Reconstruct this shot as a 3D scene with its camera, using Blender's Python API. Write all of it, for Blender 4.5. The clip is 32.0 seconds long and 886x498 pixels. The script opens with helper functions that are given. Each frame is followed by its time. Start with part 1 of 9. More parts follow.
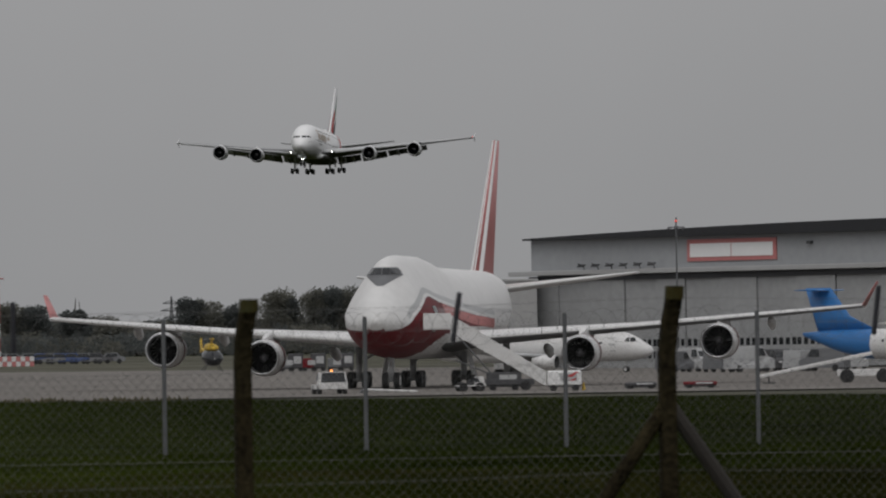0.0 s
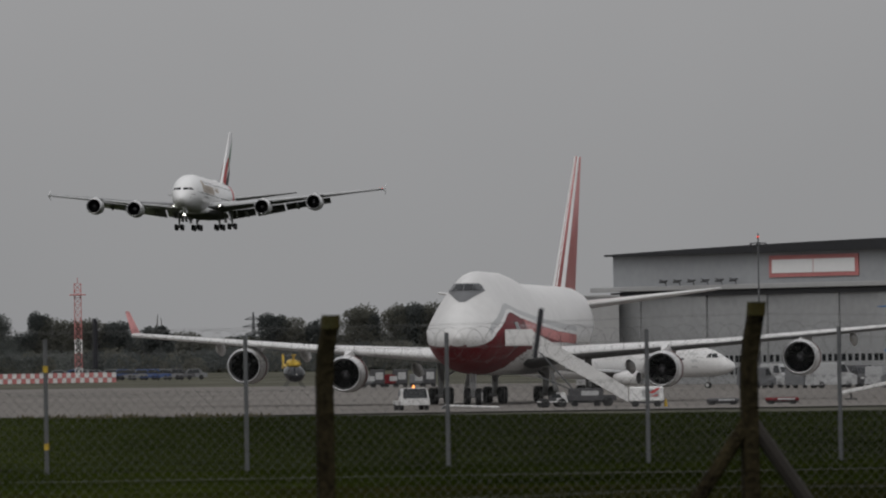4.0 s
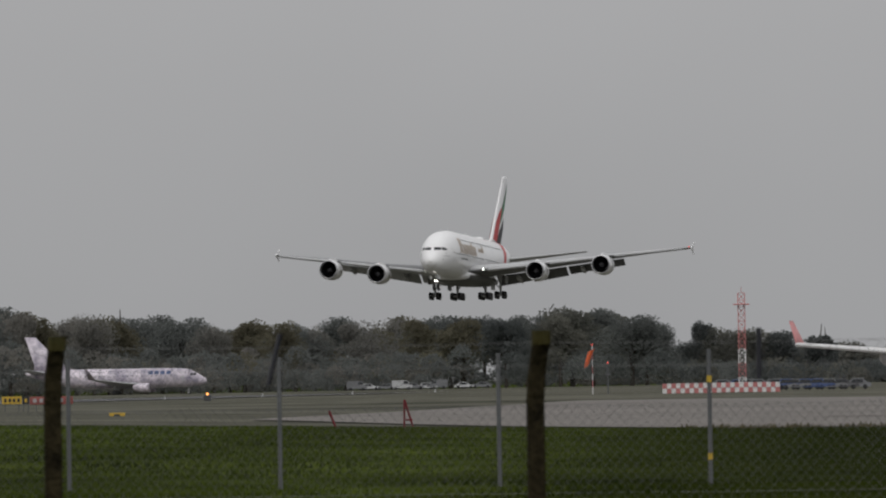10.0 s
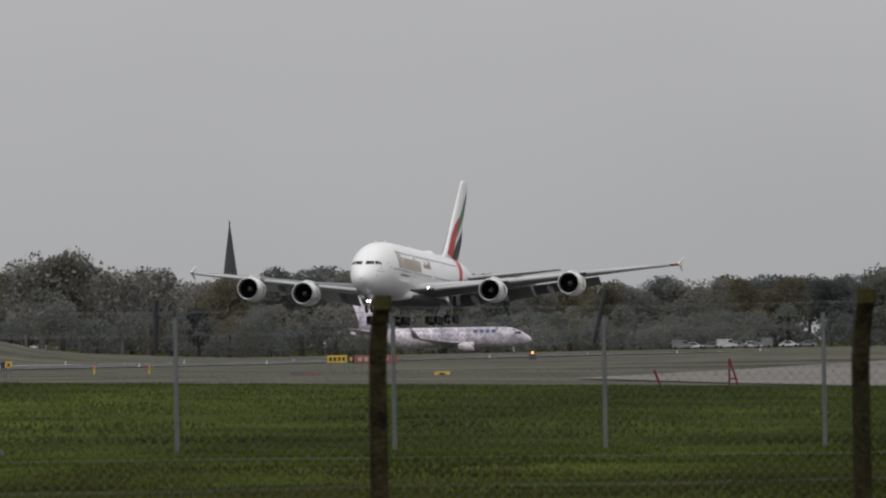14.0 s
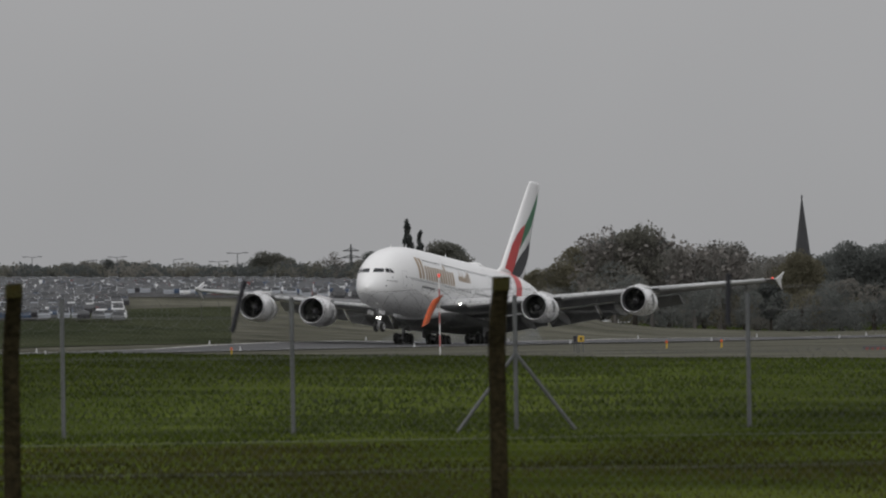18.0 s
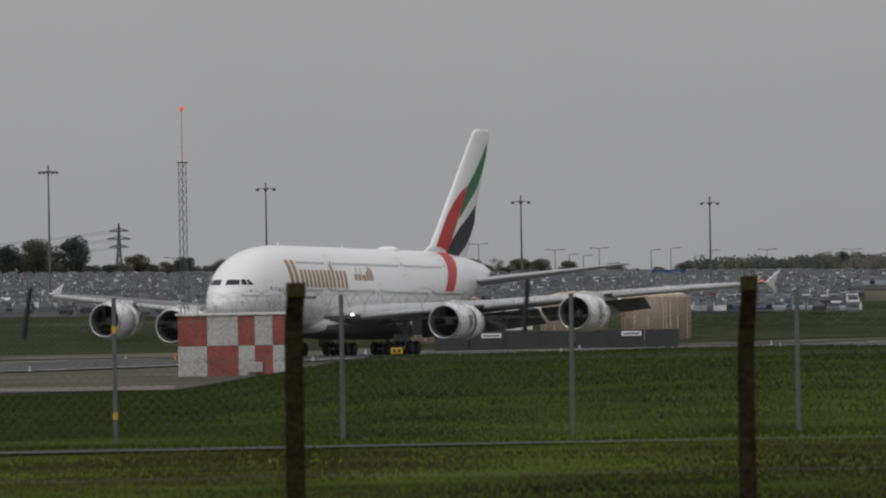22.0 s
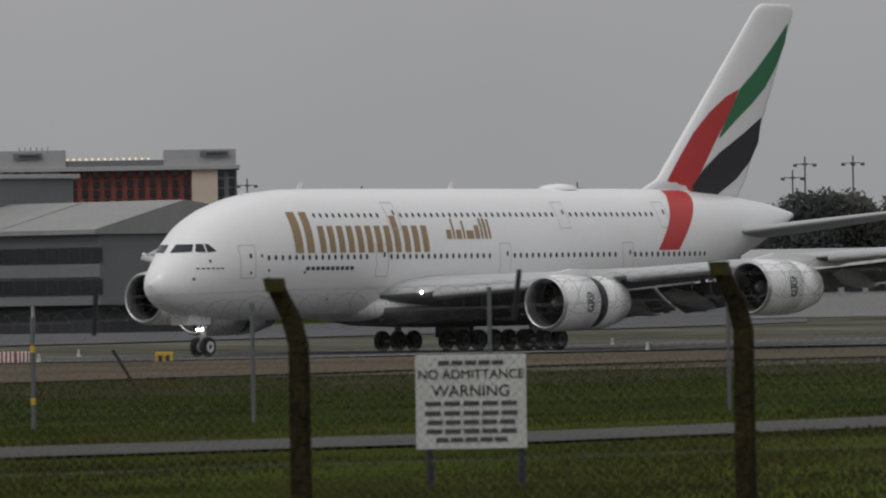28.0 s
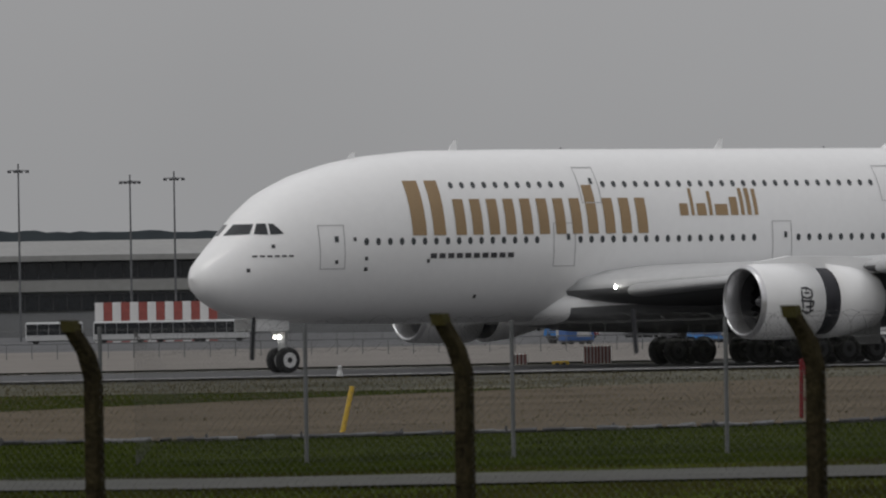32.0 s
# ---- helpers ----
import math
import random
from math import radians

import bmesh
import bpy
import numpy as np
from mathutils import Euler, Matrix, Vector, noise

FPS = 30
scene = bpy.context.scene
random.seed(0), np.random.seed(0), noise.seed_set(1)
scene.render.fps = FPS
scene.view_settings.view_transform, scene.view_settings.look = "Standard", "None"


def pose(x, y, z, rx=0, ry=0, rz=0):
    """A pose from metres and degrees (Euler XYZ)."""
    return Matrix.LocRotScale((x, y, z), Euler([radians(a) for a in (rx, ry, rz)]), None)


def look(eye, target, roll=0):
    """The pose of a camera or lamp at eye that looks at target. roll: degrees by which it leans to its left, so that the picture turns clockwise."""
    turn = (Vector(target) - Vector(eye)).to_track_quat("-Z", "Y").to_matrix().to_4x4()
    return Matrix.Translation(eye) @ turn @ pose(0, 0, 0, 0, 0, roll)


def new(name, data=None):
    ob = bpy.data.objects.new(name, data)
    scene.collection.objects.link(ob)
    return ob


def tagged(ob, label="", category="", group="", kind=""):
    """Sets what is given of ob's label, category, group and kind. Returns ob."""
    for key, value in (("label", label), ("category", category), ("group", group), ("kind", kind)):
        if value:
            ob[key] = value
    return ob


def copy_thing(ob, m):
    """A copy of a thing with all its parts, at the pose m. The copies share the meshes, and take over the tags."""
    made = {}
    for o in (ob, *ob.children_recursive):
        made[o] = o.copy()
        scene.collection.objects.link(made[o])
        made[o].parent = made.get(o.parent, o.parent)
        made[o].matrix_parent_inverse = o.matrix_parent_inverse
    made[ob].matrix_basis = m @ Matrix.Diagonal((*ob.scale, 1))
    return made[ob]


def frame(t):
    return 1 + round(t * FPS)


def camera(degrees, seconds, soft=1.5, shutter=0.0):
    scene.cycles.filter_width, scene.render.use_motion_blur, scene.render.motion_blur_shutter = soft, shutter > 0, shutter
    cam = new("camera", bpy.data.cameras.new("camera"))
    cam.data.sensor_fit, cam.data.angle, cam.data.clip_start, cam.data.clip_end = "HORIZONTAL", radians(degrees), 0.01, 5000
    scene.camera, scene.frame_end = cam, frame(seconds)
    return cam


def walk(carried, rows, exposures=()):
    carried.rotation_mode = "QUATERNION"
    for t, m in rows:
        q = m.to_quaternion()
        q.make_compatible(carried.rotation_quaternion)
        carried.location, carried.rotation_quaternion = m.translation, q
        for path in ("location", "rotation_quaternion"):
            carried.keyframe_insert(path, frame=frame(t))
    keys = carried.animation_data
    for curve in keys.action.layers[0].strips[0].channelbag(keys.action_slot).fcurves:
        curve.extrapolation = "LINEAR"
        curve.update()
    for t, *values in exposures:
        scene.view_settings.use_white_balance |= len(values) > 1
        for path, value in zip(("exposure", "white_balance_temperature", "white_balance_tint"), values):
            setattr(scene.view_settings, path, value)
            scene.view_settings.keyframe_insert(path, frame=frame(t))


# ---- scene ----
from math import sin, cos, atan2, hypot, pi, tan, sqrt

# Plan: the eye stands at the origin, U is the bearing to the right in steps of 1/F radian,
# D the distance on the ground; the runway lies at z = 0.
F, EYE = 15797.0, 2.75
LEAN = 0.0165


def level(u):
    """Where the horizon lies at the bearing u, for the slightly leaning camera."""
    return 612.0 - LEAN * u


def aim(s, v):
    """Camera pose, turned left by s and tilted up by v, in steps of 1/F radian."""
    u = 784 - s
    return pose(0, 0, EYE, 90 + math.degrees((level(u) + v - 441) / F), 0, -math.degrees(u / F)) @ pose(0, 0, 0, 0, 0, -math.degrees(LEAN))


cam = camera(2 * math.degrees(math.atan(784 / F)), 32.0, soft=2.1)
cam.data.dof.use_dof = True
cam.data.dof.focus_distance = 800
cam.data.dof.aperture_fstop = 16
walk(cam, [
    (0, aim(0, 0)), (0.5, aim(53.5, 37)), (1, aim(87, 11)), (1.5, aim(89, 17)), (2, aim(101, 40)),
    (2.5, aim(112, 35)), (3, aim(118, 23)), (3.5, aim(135, 29)), (5.5, aim(170, 25)), (6, aim(240.5, 37)),
    (6.5, aim(425.5, 61)), (7, aim(530, 117)), (7.5, aim(443, 77)), (8, aim(481, 71)), (8.5, aim(512, 46)),
    (9, aim(1016, 29)), (9.5, aim(1191, 26)), (10, aim(1318, 45)), (10.5, aim(1446, -33)), (11, aim(1484, -67)),
    (11.5, aim(1531, -59)), (12, aim(1565, -67)), (12.5, aim(1633, -116)), (13, aim(1746, -80)), (13.5, aim(1841, -71)),
    (14, aim(1894, -28)), (14.5, aim(1955, -16)), (16.5, aim(2434, -4)), (17, aim(2566, -7)), (17.5, aim(2734, -31)),
    (18, aim(2907, -74)), (18.5, aim(3046, -80)), (19, aim(3137, -85)), (19.5, aim(3312, -83)), (20, aim(3490, -81)),
    (20.5, aim(3703, -81)), (21, aim(3841, -62)), (21.5, aim(3990, -69)), (22, aim(4207, -88)), (22.5, aim(4632, -109)),
    (23, aim(4960, -116)), (23.5, aim(5161, -115)), (24, aim(5266, -113)), (24.5, aim(5654, -109)), (25, aim(6056, -152)),
    (25.5, aim(6326, -185)), (26, aim(6589, -219)), (26.5, aim(6877, -238)), (28.5, aim(8722, -188)), (29, aim(9217, -200)),
    (29.5, aim(9830, -224)), (30, aim(10513, -196)), (30.5, aim(11358, -184)), (31, aim(11988, -174)), (31.5, aim(12679, -230)),
    (32, aim(13364, -260)),
], exposures=[(0, -0.17), (3.5, -0.17), (6, -0.22), (8, -0.34), (9, -0.12), (9.5, -0.1), (10.7, 0.36), (13, 0.36), (14.5, 0.26), (16.5, 0.05), (20, 0.05), (24, -0.08), (26, 0.05), (28.5, -0.08), (32, -0.1)])

# ---- light: an overcast sky, brighter overhead ----
world = bpy.data.worlds.new("overcast")
scene.world = world
world.use_nodes = True
wn, wl = world.node_tree.nodes, world.node_tree.links
bg = wn["Background"]
sky = wn.new("ShaderNodeTexSky")
sky.sky_type, sky.sun_disc = "NISHITA", False
sky.sun_elevation, sky.sun_rotation = radians(42), radians(200)
sky.air_density, sky.dust_density = 1.0, 4.0
grey = wn.new("ShaderNodeHueSaturation")
grey.inputs["Saturation"].default_value = 0.12
grey.inputs["Value"].default_value = 0.02
wl.new(sky.outputs[0], grey.inputs["Color"])
tc = wn.new("ShaderNodeTexCoord")
sep = wn.new("ShaderNodeSeparateXYZ")
wl.new(tc.outputs["Generated"], sep.inputs[0])
ramp = wn.new("ShaderNodeValToRGB")
ramp.color_ramp.elements[0].position, ramp.color_ramp.elements[0].color = 0.0, (0.30, 0.302, 0.309, 1)
ramp.color_ramp.elements[1].position, ramp.color_ramp.elements[1].color = 0.9, (0.72, 0.72, 0.738, 1)
e = ramp.color_ramp.elements.new(0.04)
e.color = (0.325, 0.325, 0.332, 1)
wl.new(sep.outputs["Z"], ramp.inputs[0])
cloud = wn.new("ShaderNodeTexNoise")
cloud.inputs["Scale"].default_value = 9
cloud.inputs["Detail"].default_value = 4
wl.new(tc.outputs["Generated"], cloud.inputs["Vector"])
crng = wn.new("ShaderNodeMapRange")
crng.inputs["To Min"].default_value, crng.inputs["To Max"].default_value = 0.86, 1.14
wl.new(cloud.outputs["Fac"], crng.inputs["Value"])
cm = wn.new("ShaderNodeVectorMath")
cm.operation = "SCALE"
wl.new(ramp.outputs[0], cm.inputs[0])
wl.new(crng.outputs[0], cm.inputs["Scale"])
addn = wn.new("ShaderNodeVectorMath")
addn.operation = "ADD"
wl.new(cm.outputs[0], addn.inputs[0])
wl.new(grey.outputs[0], addn.inputs[1])
wl.new(addn.outputs[0], bg.inputs["Color"])
bg.inputs["Strength"].default_value = 1.0
sun = new("sun", bpy.data.lights.new("sun", "SUN"))
sun.data.energy, sun.data.angle, sun.data.color = 0.5, radians(25), (1.0, 0.97, 0.93)
sun.matrix_world = look((0, 0, 300), (60, 250, 0))


# ---- materials ----
def mat(name, color, rough=0.6, metal=0.0, vary=0.12, scale=1.0, fine=None, bump=0.0, coat=0.0, rand=0.0, tint=None, spec=0.5):
    """A procedural surface: base colour, broad stains at `scale` per metre, fine grain and relief."""
    m = bpy.data.materials.new(name)
    m.use_nodes = True
    nt = m.node_tree
    b = nt.nodes["Principled BSDF"]
    b.inputs["Roughness"].default_value = rough
    b.inputs["Metallic"].default_value = metal
    b.inputs["Coat Weight"].default_value = coat
    b.inputs["Specular IOR Level"].default_value = spec
    co = nt.nodes.new("ShaderNodeTexCoord")
    n1 = nt.nodes.new("ShaderNodeTexNoise")
    n1.inputs["Scale"].default_value = scale
    n1.inputs["Detail"].default_value = 5
    n2 = nt.nodes.new("ShaderNodeTexNoise")
    n2.inputs["Scale"].default_value = fine or scale * 9
    n2.inputs["Detail"].default_value = 4
    for n in (n1, n2):
        nt.links.new(co.outputs["Object"], n.inputs["Vector"])
    mul = nt.nodes.new("ShaderNodeMath")
    mul.operation = "ADD"
    nt.links.new(n1.outputs["Fac"], mul.inputs[0])
    nt.links.new(n2.outputs["Fac"], mul.inputs[1])
    last = mul.outputs[0]
    if rand:
        oi = nt.nodes.new("ShaderNodeObjectInfo")
        rr = nt.nodes.new("ShaderNodeMath")
        rr.operation, rr.inputs[1].default_value = "MULTIPLY", rand * 2
        nt.links.new(oi.outputs["Random"], rr.inputs[0])
        ra = nt.nodes.new("ShaderNodeMath")
        ra.operation = "ADD"
        nt.links.new(last, ra.inputs[0])
        nt.links.new(rr.outputs[0], ra.inputs[1])
        last = ra.outputs[0]
    cr = nt.nodes.new("ShaderNodeMapRange")
    cr.inputs["From Min"].default_value, cr.inputs["From Max"].default_value = 0.6, 1.4 + rand * 2
    nt.links.new(last, cr.inputs["Value"])
    mx = nt.nodes.new("ShaderNodeMix")
    mx.data_type = "RGBA"
    t2 = tint or color
    mx.inputs["A"].default_value = (*[max(0, c * (1 - vary)) for c in color], 1)
    mx.inputs["B"].default_value = (*[min(1, c * (1 + vary)) for c in t2], 1)
    nt.links.new(cr.outputs[0], mx.inputs["Factor"])
    nt.links.new(mx.outputs["Result"], b.inputs["Base Color"])
    if bump:
        bp = nt.nodes.new("ShaderNodeBump")
        bp.inputs["Strength"].default_value = bump
        bp.inputs["Distance"].default_value = 0.05
        nt.links.new(n2.outputs["Fac"], bp.inputs["Height"])
        nt.links.new(bp.outputs[0], b.inputs["Normal"])
    return m


def glow(name, color, power):
    m = bpy.data.materials.new(name)
    m.use_nodes = True
    b = m.node_tree.nodes["Principled BSDF"]
    b.inputs["Base Color"].default_value = (*color, 1)
    b.inputs["Emission Color"].default_value = (*color, 1)
    b.inputs["Emission Strength"].default_value = power
    return m


M = {}
M["grass"] = mat("grass", (0.028, 0.050, 0.008), 0.95, vary=0.6, scale=0.09, fine=0.55, bump=0.3, tint=(0.048, 0.060, 0.011), spec=0.0)
M["blade"] = mat("grass_blade", (0.028, 0.056, 0.007), 0.9, vary=0.7, scale=0.16, fine=0.6, tint=(0.053, 0.069, 0.013), spec=0.0)
M["blade_dry"] = mat("dry_grass_blade", (0.036, 0.046, 0.010), 0.9, vary=0.7, scale=0.16, fine=0.6, tint=(0.062, 0.061, 0.017), spec=0.0)
M["field"] = mat("dull_grass", (0.062, 0.067, 0.049), 0.95, vary=0.55, scale=0.02, fine=0.12, bump=0.3, tint=(0.112, 0.108, 0.088), spec=0.0)
M["bank"] = mat("dark_bank_grass", (0.030, 0.040, 0.022), 0.95, vary=0.4, scale=0.03, fine=0.3, bump=0.3, tint=(0.046, 0.050, 0.030), spec=0.0)
# grey paint darkened to hold the shade on the aircraft's undersides
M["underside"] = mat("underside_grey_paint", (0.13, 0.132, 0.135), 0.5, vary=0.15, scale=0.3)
M["earth"] = mat("dry_earth", (0.112, 0.094, 0.072), 0.95, vary=0.4, scale=0.05, fine=0.6, bump=0.4, spec=0.0)
M["apron"] = mat("apron_concrete", (0.178, 0.165, 0.152), 0.9, vary=0.25, scale=0.02, fine=0.4, spec=0.05)
M["apron_dark"] = mat("grey_apron", (0.095, 0.096, 0.1), 0.85, vary=0.25, scale=0.015, fine=0.3, spec=0.1)
M["asphalt"] = mat("asphalt", (0.085, 0.085, 0.088), 0.85, vary=0.25, scale=0.02, fine=0.5, spec=0.1)
M["road"] = mat("worn_concrete", (0.082, 0.082, 0.076), 0.9, vary=0.25, scale=0.3, fine=3, spec=0.05)
M["paint"] = mat("road_paint", (0.62, 0.61, 0.58), 0.7, vary=0.2, scale=0.3)
M["white"] = mat("aircraft_white_paint", (0.80, 0.80, 0.80), 0.28, vary=0.03, scale=0.25, fine=2.5, coat=0.3)
M["dirtywhite"] = mat("weathered_white_paint", (0.66, 0.655, 0.65), 0.45, vary=0.08, scale=0.2, fine=1.5)
M["belly"] = mat("aircraft_grey_paint", (0.42, 0.425, 0.43), 0.4, vary=0.06, scale=0.3)
M["wing"] = mat("wing_grey_paint", (0.43, 0.435, 0.44), 0.42, vary=0.06, scale=0.3)
M["gold"] = mat("gold_paint", (0.30, 0.20, 0.10), 0.35, vary=0.08, scale=0.8)
M["red"] = mat("red_paint", (0.50, 0.026, 0.028), 0.45, vary=0.1, scale=0.3)
M["darkred"] = mat("faded_red_paint", (0.135, 0.008, 0.013), 0.55, vary=0.25, scale=0.4, fine=2.0, spec=0.2)
M["maroon"] = mat("dull_maroon_paint", (0.06, 0.012, 0.018), 0.6, vary=0.2, scale=0.5)
M["tower"] = mat("pale_tower_concrete", (0.50, 0.50, 0.50), 0.8, vary=0.1, scale=0.3, fine=2)
# bleached red paint, also used for the sky's sheen on the jumbo's side
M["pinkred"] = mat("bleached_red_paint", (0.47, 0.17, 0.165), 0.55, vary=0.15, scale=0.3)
M["green"] = mat("green_paint", (0.018, 0.16, 0.068), 0.45, vary=0.1, scale=0.3)
M["black"] = mat("black_paint", (0.01, 0.01, 0.016), 0.5, vary=0.2, scale=0.5)
M["navy"] = mat("navy_paint", (0.02, 0.05, 0.16), 0.4, vary=0.1, scale=0.5)
M["blue"] = mat("blue_paint", (0.025, 0.15, 0.40), 0.4, vary=0.1, scale=0.5)
M["teal"] = mat("teal_paint", (0.02, 0.20, 0.22), 0.4, vary=0.1, scale=0.5)
M["skyblue"] = mat("pale_blue_paint", (0.34, 0.52, 0.70), 0.4, vary=0.1, scale=0.5)
M["lilac"] = mat("mottled_lilac_paint", (0.22, 0.20, 0.33), 0.4, vary=0.5, scale=0.25, fine=0.9, tint=(0.62, 0.56, 0.60))
M["glass"] = mat("dark_glass", (0.012, 0.014, 0.017), 0.08, vary=0.3, scale=1.0)
M["cabin_glass"] = mat("cabin_glass", (0.05, 0.055, 0.06), 0.12, vary=0.4, scale=0.4)
M["rubber"] = mat("tyre_rubber", (0.018, 0.018, 0.019), 0.85, vary=0.2, scale=2)
M["metal"] = mat("bare_metal", (0.55, 0.55, 0.56), 0.3, metal=0.9, vary=0.1, scale=1)
M["steel"] = mat("galvanised_steel", (0.12, 0.124, 0.13), 0.6, metal=0.3, vary=0.2, scale=2)
M["darkmetal"] = mat("dark_metal", (0.07, 0.07, 0.075), 0.5, metal=0.4, vary=0.2, scale=1)
M["fan"] = mat("fan_titanium", (0.018, 0.018, 0.02), 0.4, metal=0.6, vary=0.2, scale=2)
M["concrete_post"] = mat("mossy_concrete", (0.022, 0.019, 0.015), 0.95, vary=0.75, scale=5, fine=26, bump=0.7, tint=(0.028, 0.023, 0.012), spec=0.03)
M["moss"] = mat("yellow_lichen", (0.12, 0.09, 0.02), 0.95, vary=0.6, scale=14, fine=60, bump=0.6, tint=(0.04, 0.04, 0.018), spec=0.1)
M["wire"] = mat("fence_wire", (0.105, 0.105, 0.103), 0.7, metal=0.3, vary=0.25, scale=3)
M["darkwood"] = mat("dark_timber", (0.03, 0.026, 0.022), 0.9, vary=0.3, scale=4)
M["yellow"] = mat("yellow_paint", (0.55, 0.36, 0.03), 0.5, vary=0.1, scale=1)
M["orange"] = mat("orange_cloth", (0.62, 0.12, 0.04), 0.8, vary=0.15, scale=1)
M["hangar"] = mat("grey_cladding", (0.31, 0.322, 0.335), 0.7, vary=0.08, scale=0.15, fine=1.2)
M["hangar_door"] = mat("weathered_grey_cladding", (0.30, 0.306, 0.31), 0.75, vary=0.14, scale=0.2, fine=1.2)
M["roof"] = mat("dark_roof_felt", (0.022, 0.023, 0.026), 0.85, vary=0.2, scale=0.2)
M["cladding"] = mat("pale_cladding", (0.35, 0.35, 0.35), 0.6, vary=0.08, scale=0.2)
M["roof_pale"] = mat("weathered_metal_roof", (0.24, 0.24, 0.235), 0.7, vary=0.12, scale=0.1, fine=0.8)
M["greywall"] = mat("mid_grey_wall", (0.15, 0.154, 0.162), 0.7, vary=0.1, scale=0.2)
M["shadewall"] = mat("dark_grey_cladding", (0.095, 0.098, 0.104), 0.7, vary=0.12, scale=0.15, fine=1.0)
M["darkwall"] = mat("dark_cladding", (0.035, 0.036, 0.04), 0.6, vary=0.2, scale=0.2)
M["radar_red"] = mat("faded_radar_paint", (0.26, 0.175, 0.17), 0.6, vary=0.2, scale=0.5)
M["brick"] = mat("brick_wall", (0.22, 0.065, 0.05), 0.85, vary=0.2, scale=0.4)
M["tank"] = mat("cream_tank_paint", (0.56, 0.47, 0.38), 0.7, vary=0.1, scale=0.3)
# leaf colours are greyed and lightened to stand in for distance haze
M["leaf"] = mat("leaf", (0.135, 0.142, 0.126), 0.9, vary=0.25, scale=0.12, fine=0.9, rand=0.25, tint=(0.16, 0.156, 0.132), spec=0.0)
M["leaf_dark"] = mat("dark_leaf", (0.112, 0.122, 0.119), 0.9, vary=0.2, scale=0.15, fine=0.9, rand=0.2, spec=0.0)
M["leaf_haze_grey"] = mat("grey_green_leaf", (0.190, 0.194, 0.182), 0.9, vary=0.22, scale=0.12, fine=0.9, rand=0.3, tint=(0.215, 0.205, 0.182), spec=0.0)
M["leaf_haze_blue"] = mat("blue_green_leaf", (0.158, 0.168, 0.160), 0.9, vary=0.2, scale=0.15, fine=0.9, rand=0.25, spec=0.0)
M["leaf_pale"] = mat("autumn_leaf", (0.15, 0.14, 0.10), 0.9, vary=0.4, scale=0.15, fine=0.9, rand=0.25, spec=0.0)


def leafy(m, share_through=0.45):
    """Leaves let part of the light through."""
    nt = m.node_tree
    b = nt.nodes["Principled BSDF"]
    tr = nt.nodes.new("ShaderNodeBsdfTranslucent")
    nt.links.new(b.inputs["Base Color"].links[0].from_socket, tr.inputs["Color"])
    mx = nt.nodes.new("ShaderNodeMixShader")
    mx.inputs[0].default_value = share_through
    nt.links.new(b.outputs[0], mx.inputs[1])
    nt.links.new(tr.outputs[0], mx.inputs[2])
    nt.links.new(mx.outputs[0], nt.nodes["Material Output"].inputs["Surface"])


for leaf_name in ("leaf", "leaf_dark", "leaf_pale", "leaf_haze_grey", "leaf_haze_blue"):
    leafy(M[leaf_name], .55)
leafy(M["blade"], .5)
leafy(M["blade_dry"], .5)
M["bark"] = mat("bark", (0.065, 0.058, 0.05), 0.95, vary=0.3, scale=1, spec=0.0)
M["twig"] = mat("bare_twigs", (0.16, 0.15, 0.14), 0.95, vary=0.2, scale=0.5, spec=0.0)
# haze over the ridge is put into this blue-grey colour
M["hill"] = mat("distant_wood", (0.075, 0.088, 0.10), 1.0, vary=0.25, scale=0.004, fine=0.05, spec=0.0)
M["cabin_red"] = mat("weathered_red_panel", (0.27, 0.07, 0.06), 0.75, vary=0.5, scale=0.8, fine=6)
M["cabin_white"] = mat("weathered_white_panel", (0.46, 0.455, 0.44), 0.75, vary=0.3, scale=0.7, fine=5)
M["seam"] = mat("panel_seam", (0.44, 0.44, 0.445), 0.5, vary=0.1, scale=0.5)
M["blue_tarp"] = mat("blue_sheet", (0.03, 0.09, 0.26), 0.6, vary=0.3, scale=1)
M["straw"] = mat("dead_grass", (0.10, 0.088, 0.052), 0.95, vary=0.45, scale=0.1, fine=1.5, spec=0.0)
M["red_post"] = mat("signal_red_paint", (0.19, 0.018, 0.013), 0.5, vary=0.2, scale=1)
M["sign_white"] = mat("weathered_sign_white", (0.5, 0.5, 0.49), 0.7, vary=0.15, scale=3)
M["lamp"] = glow("landing_light", (1.0, 0.97, 0.9), 14)
M["redlamp"] = glow("red_light", (1.0, 0.12, 0.09), .3)
M["amber"] = glow("amber_light", (1.0, 0.35, 0.08), 2.5)
M["amber_dim"] = glow("warm_bulb", (1.0, 0.75, 0.4), .6)



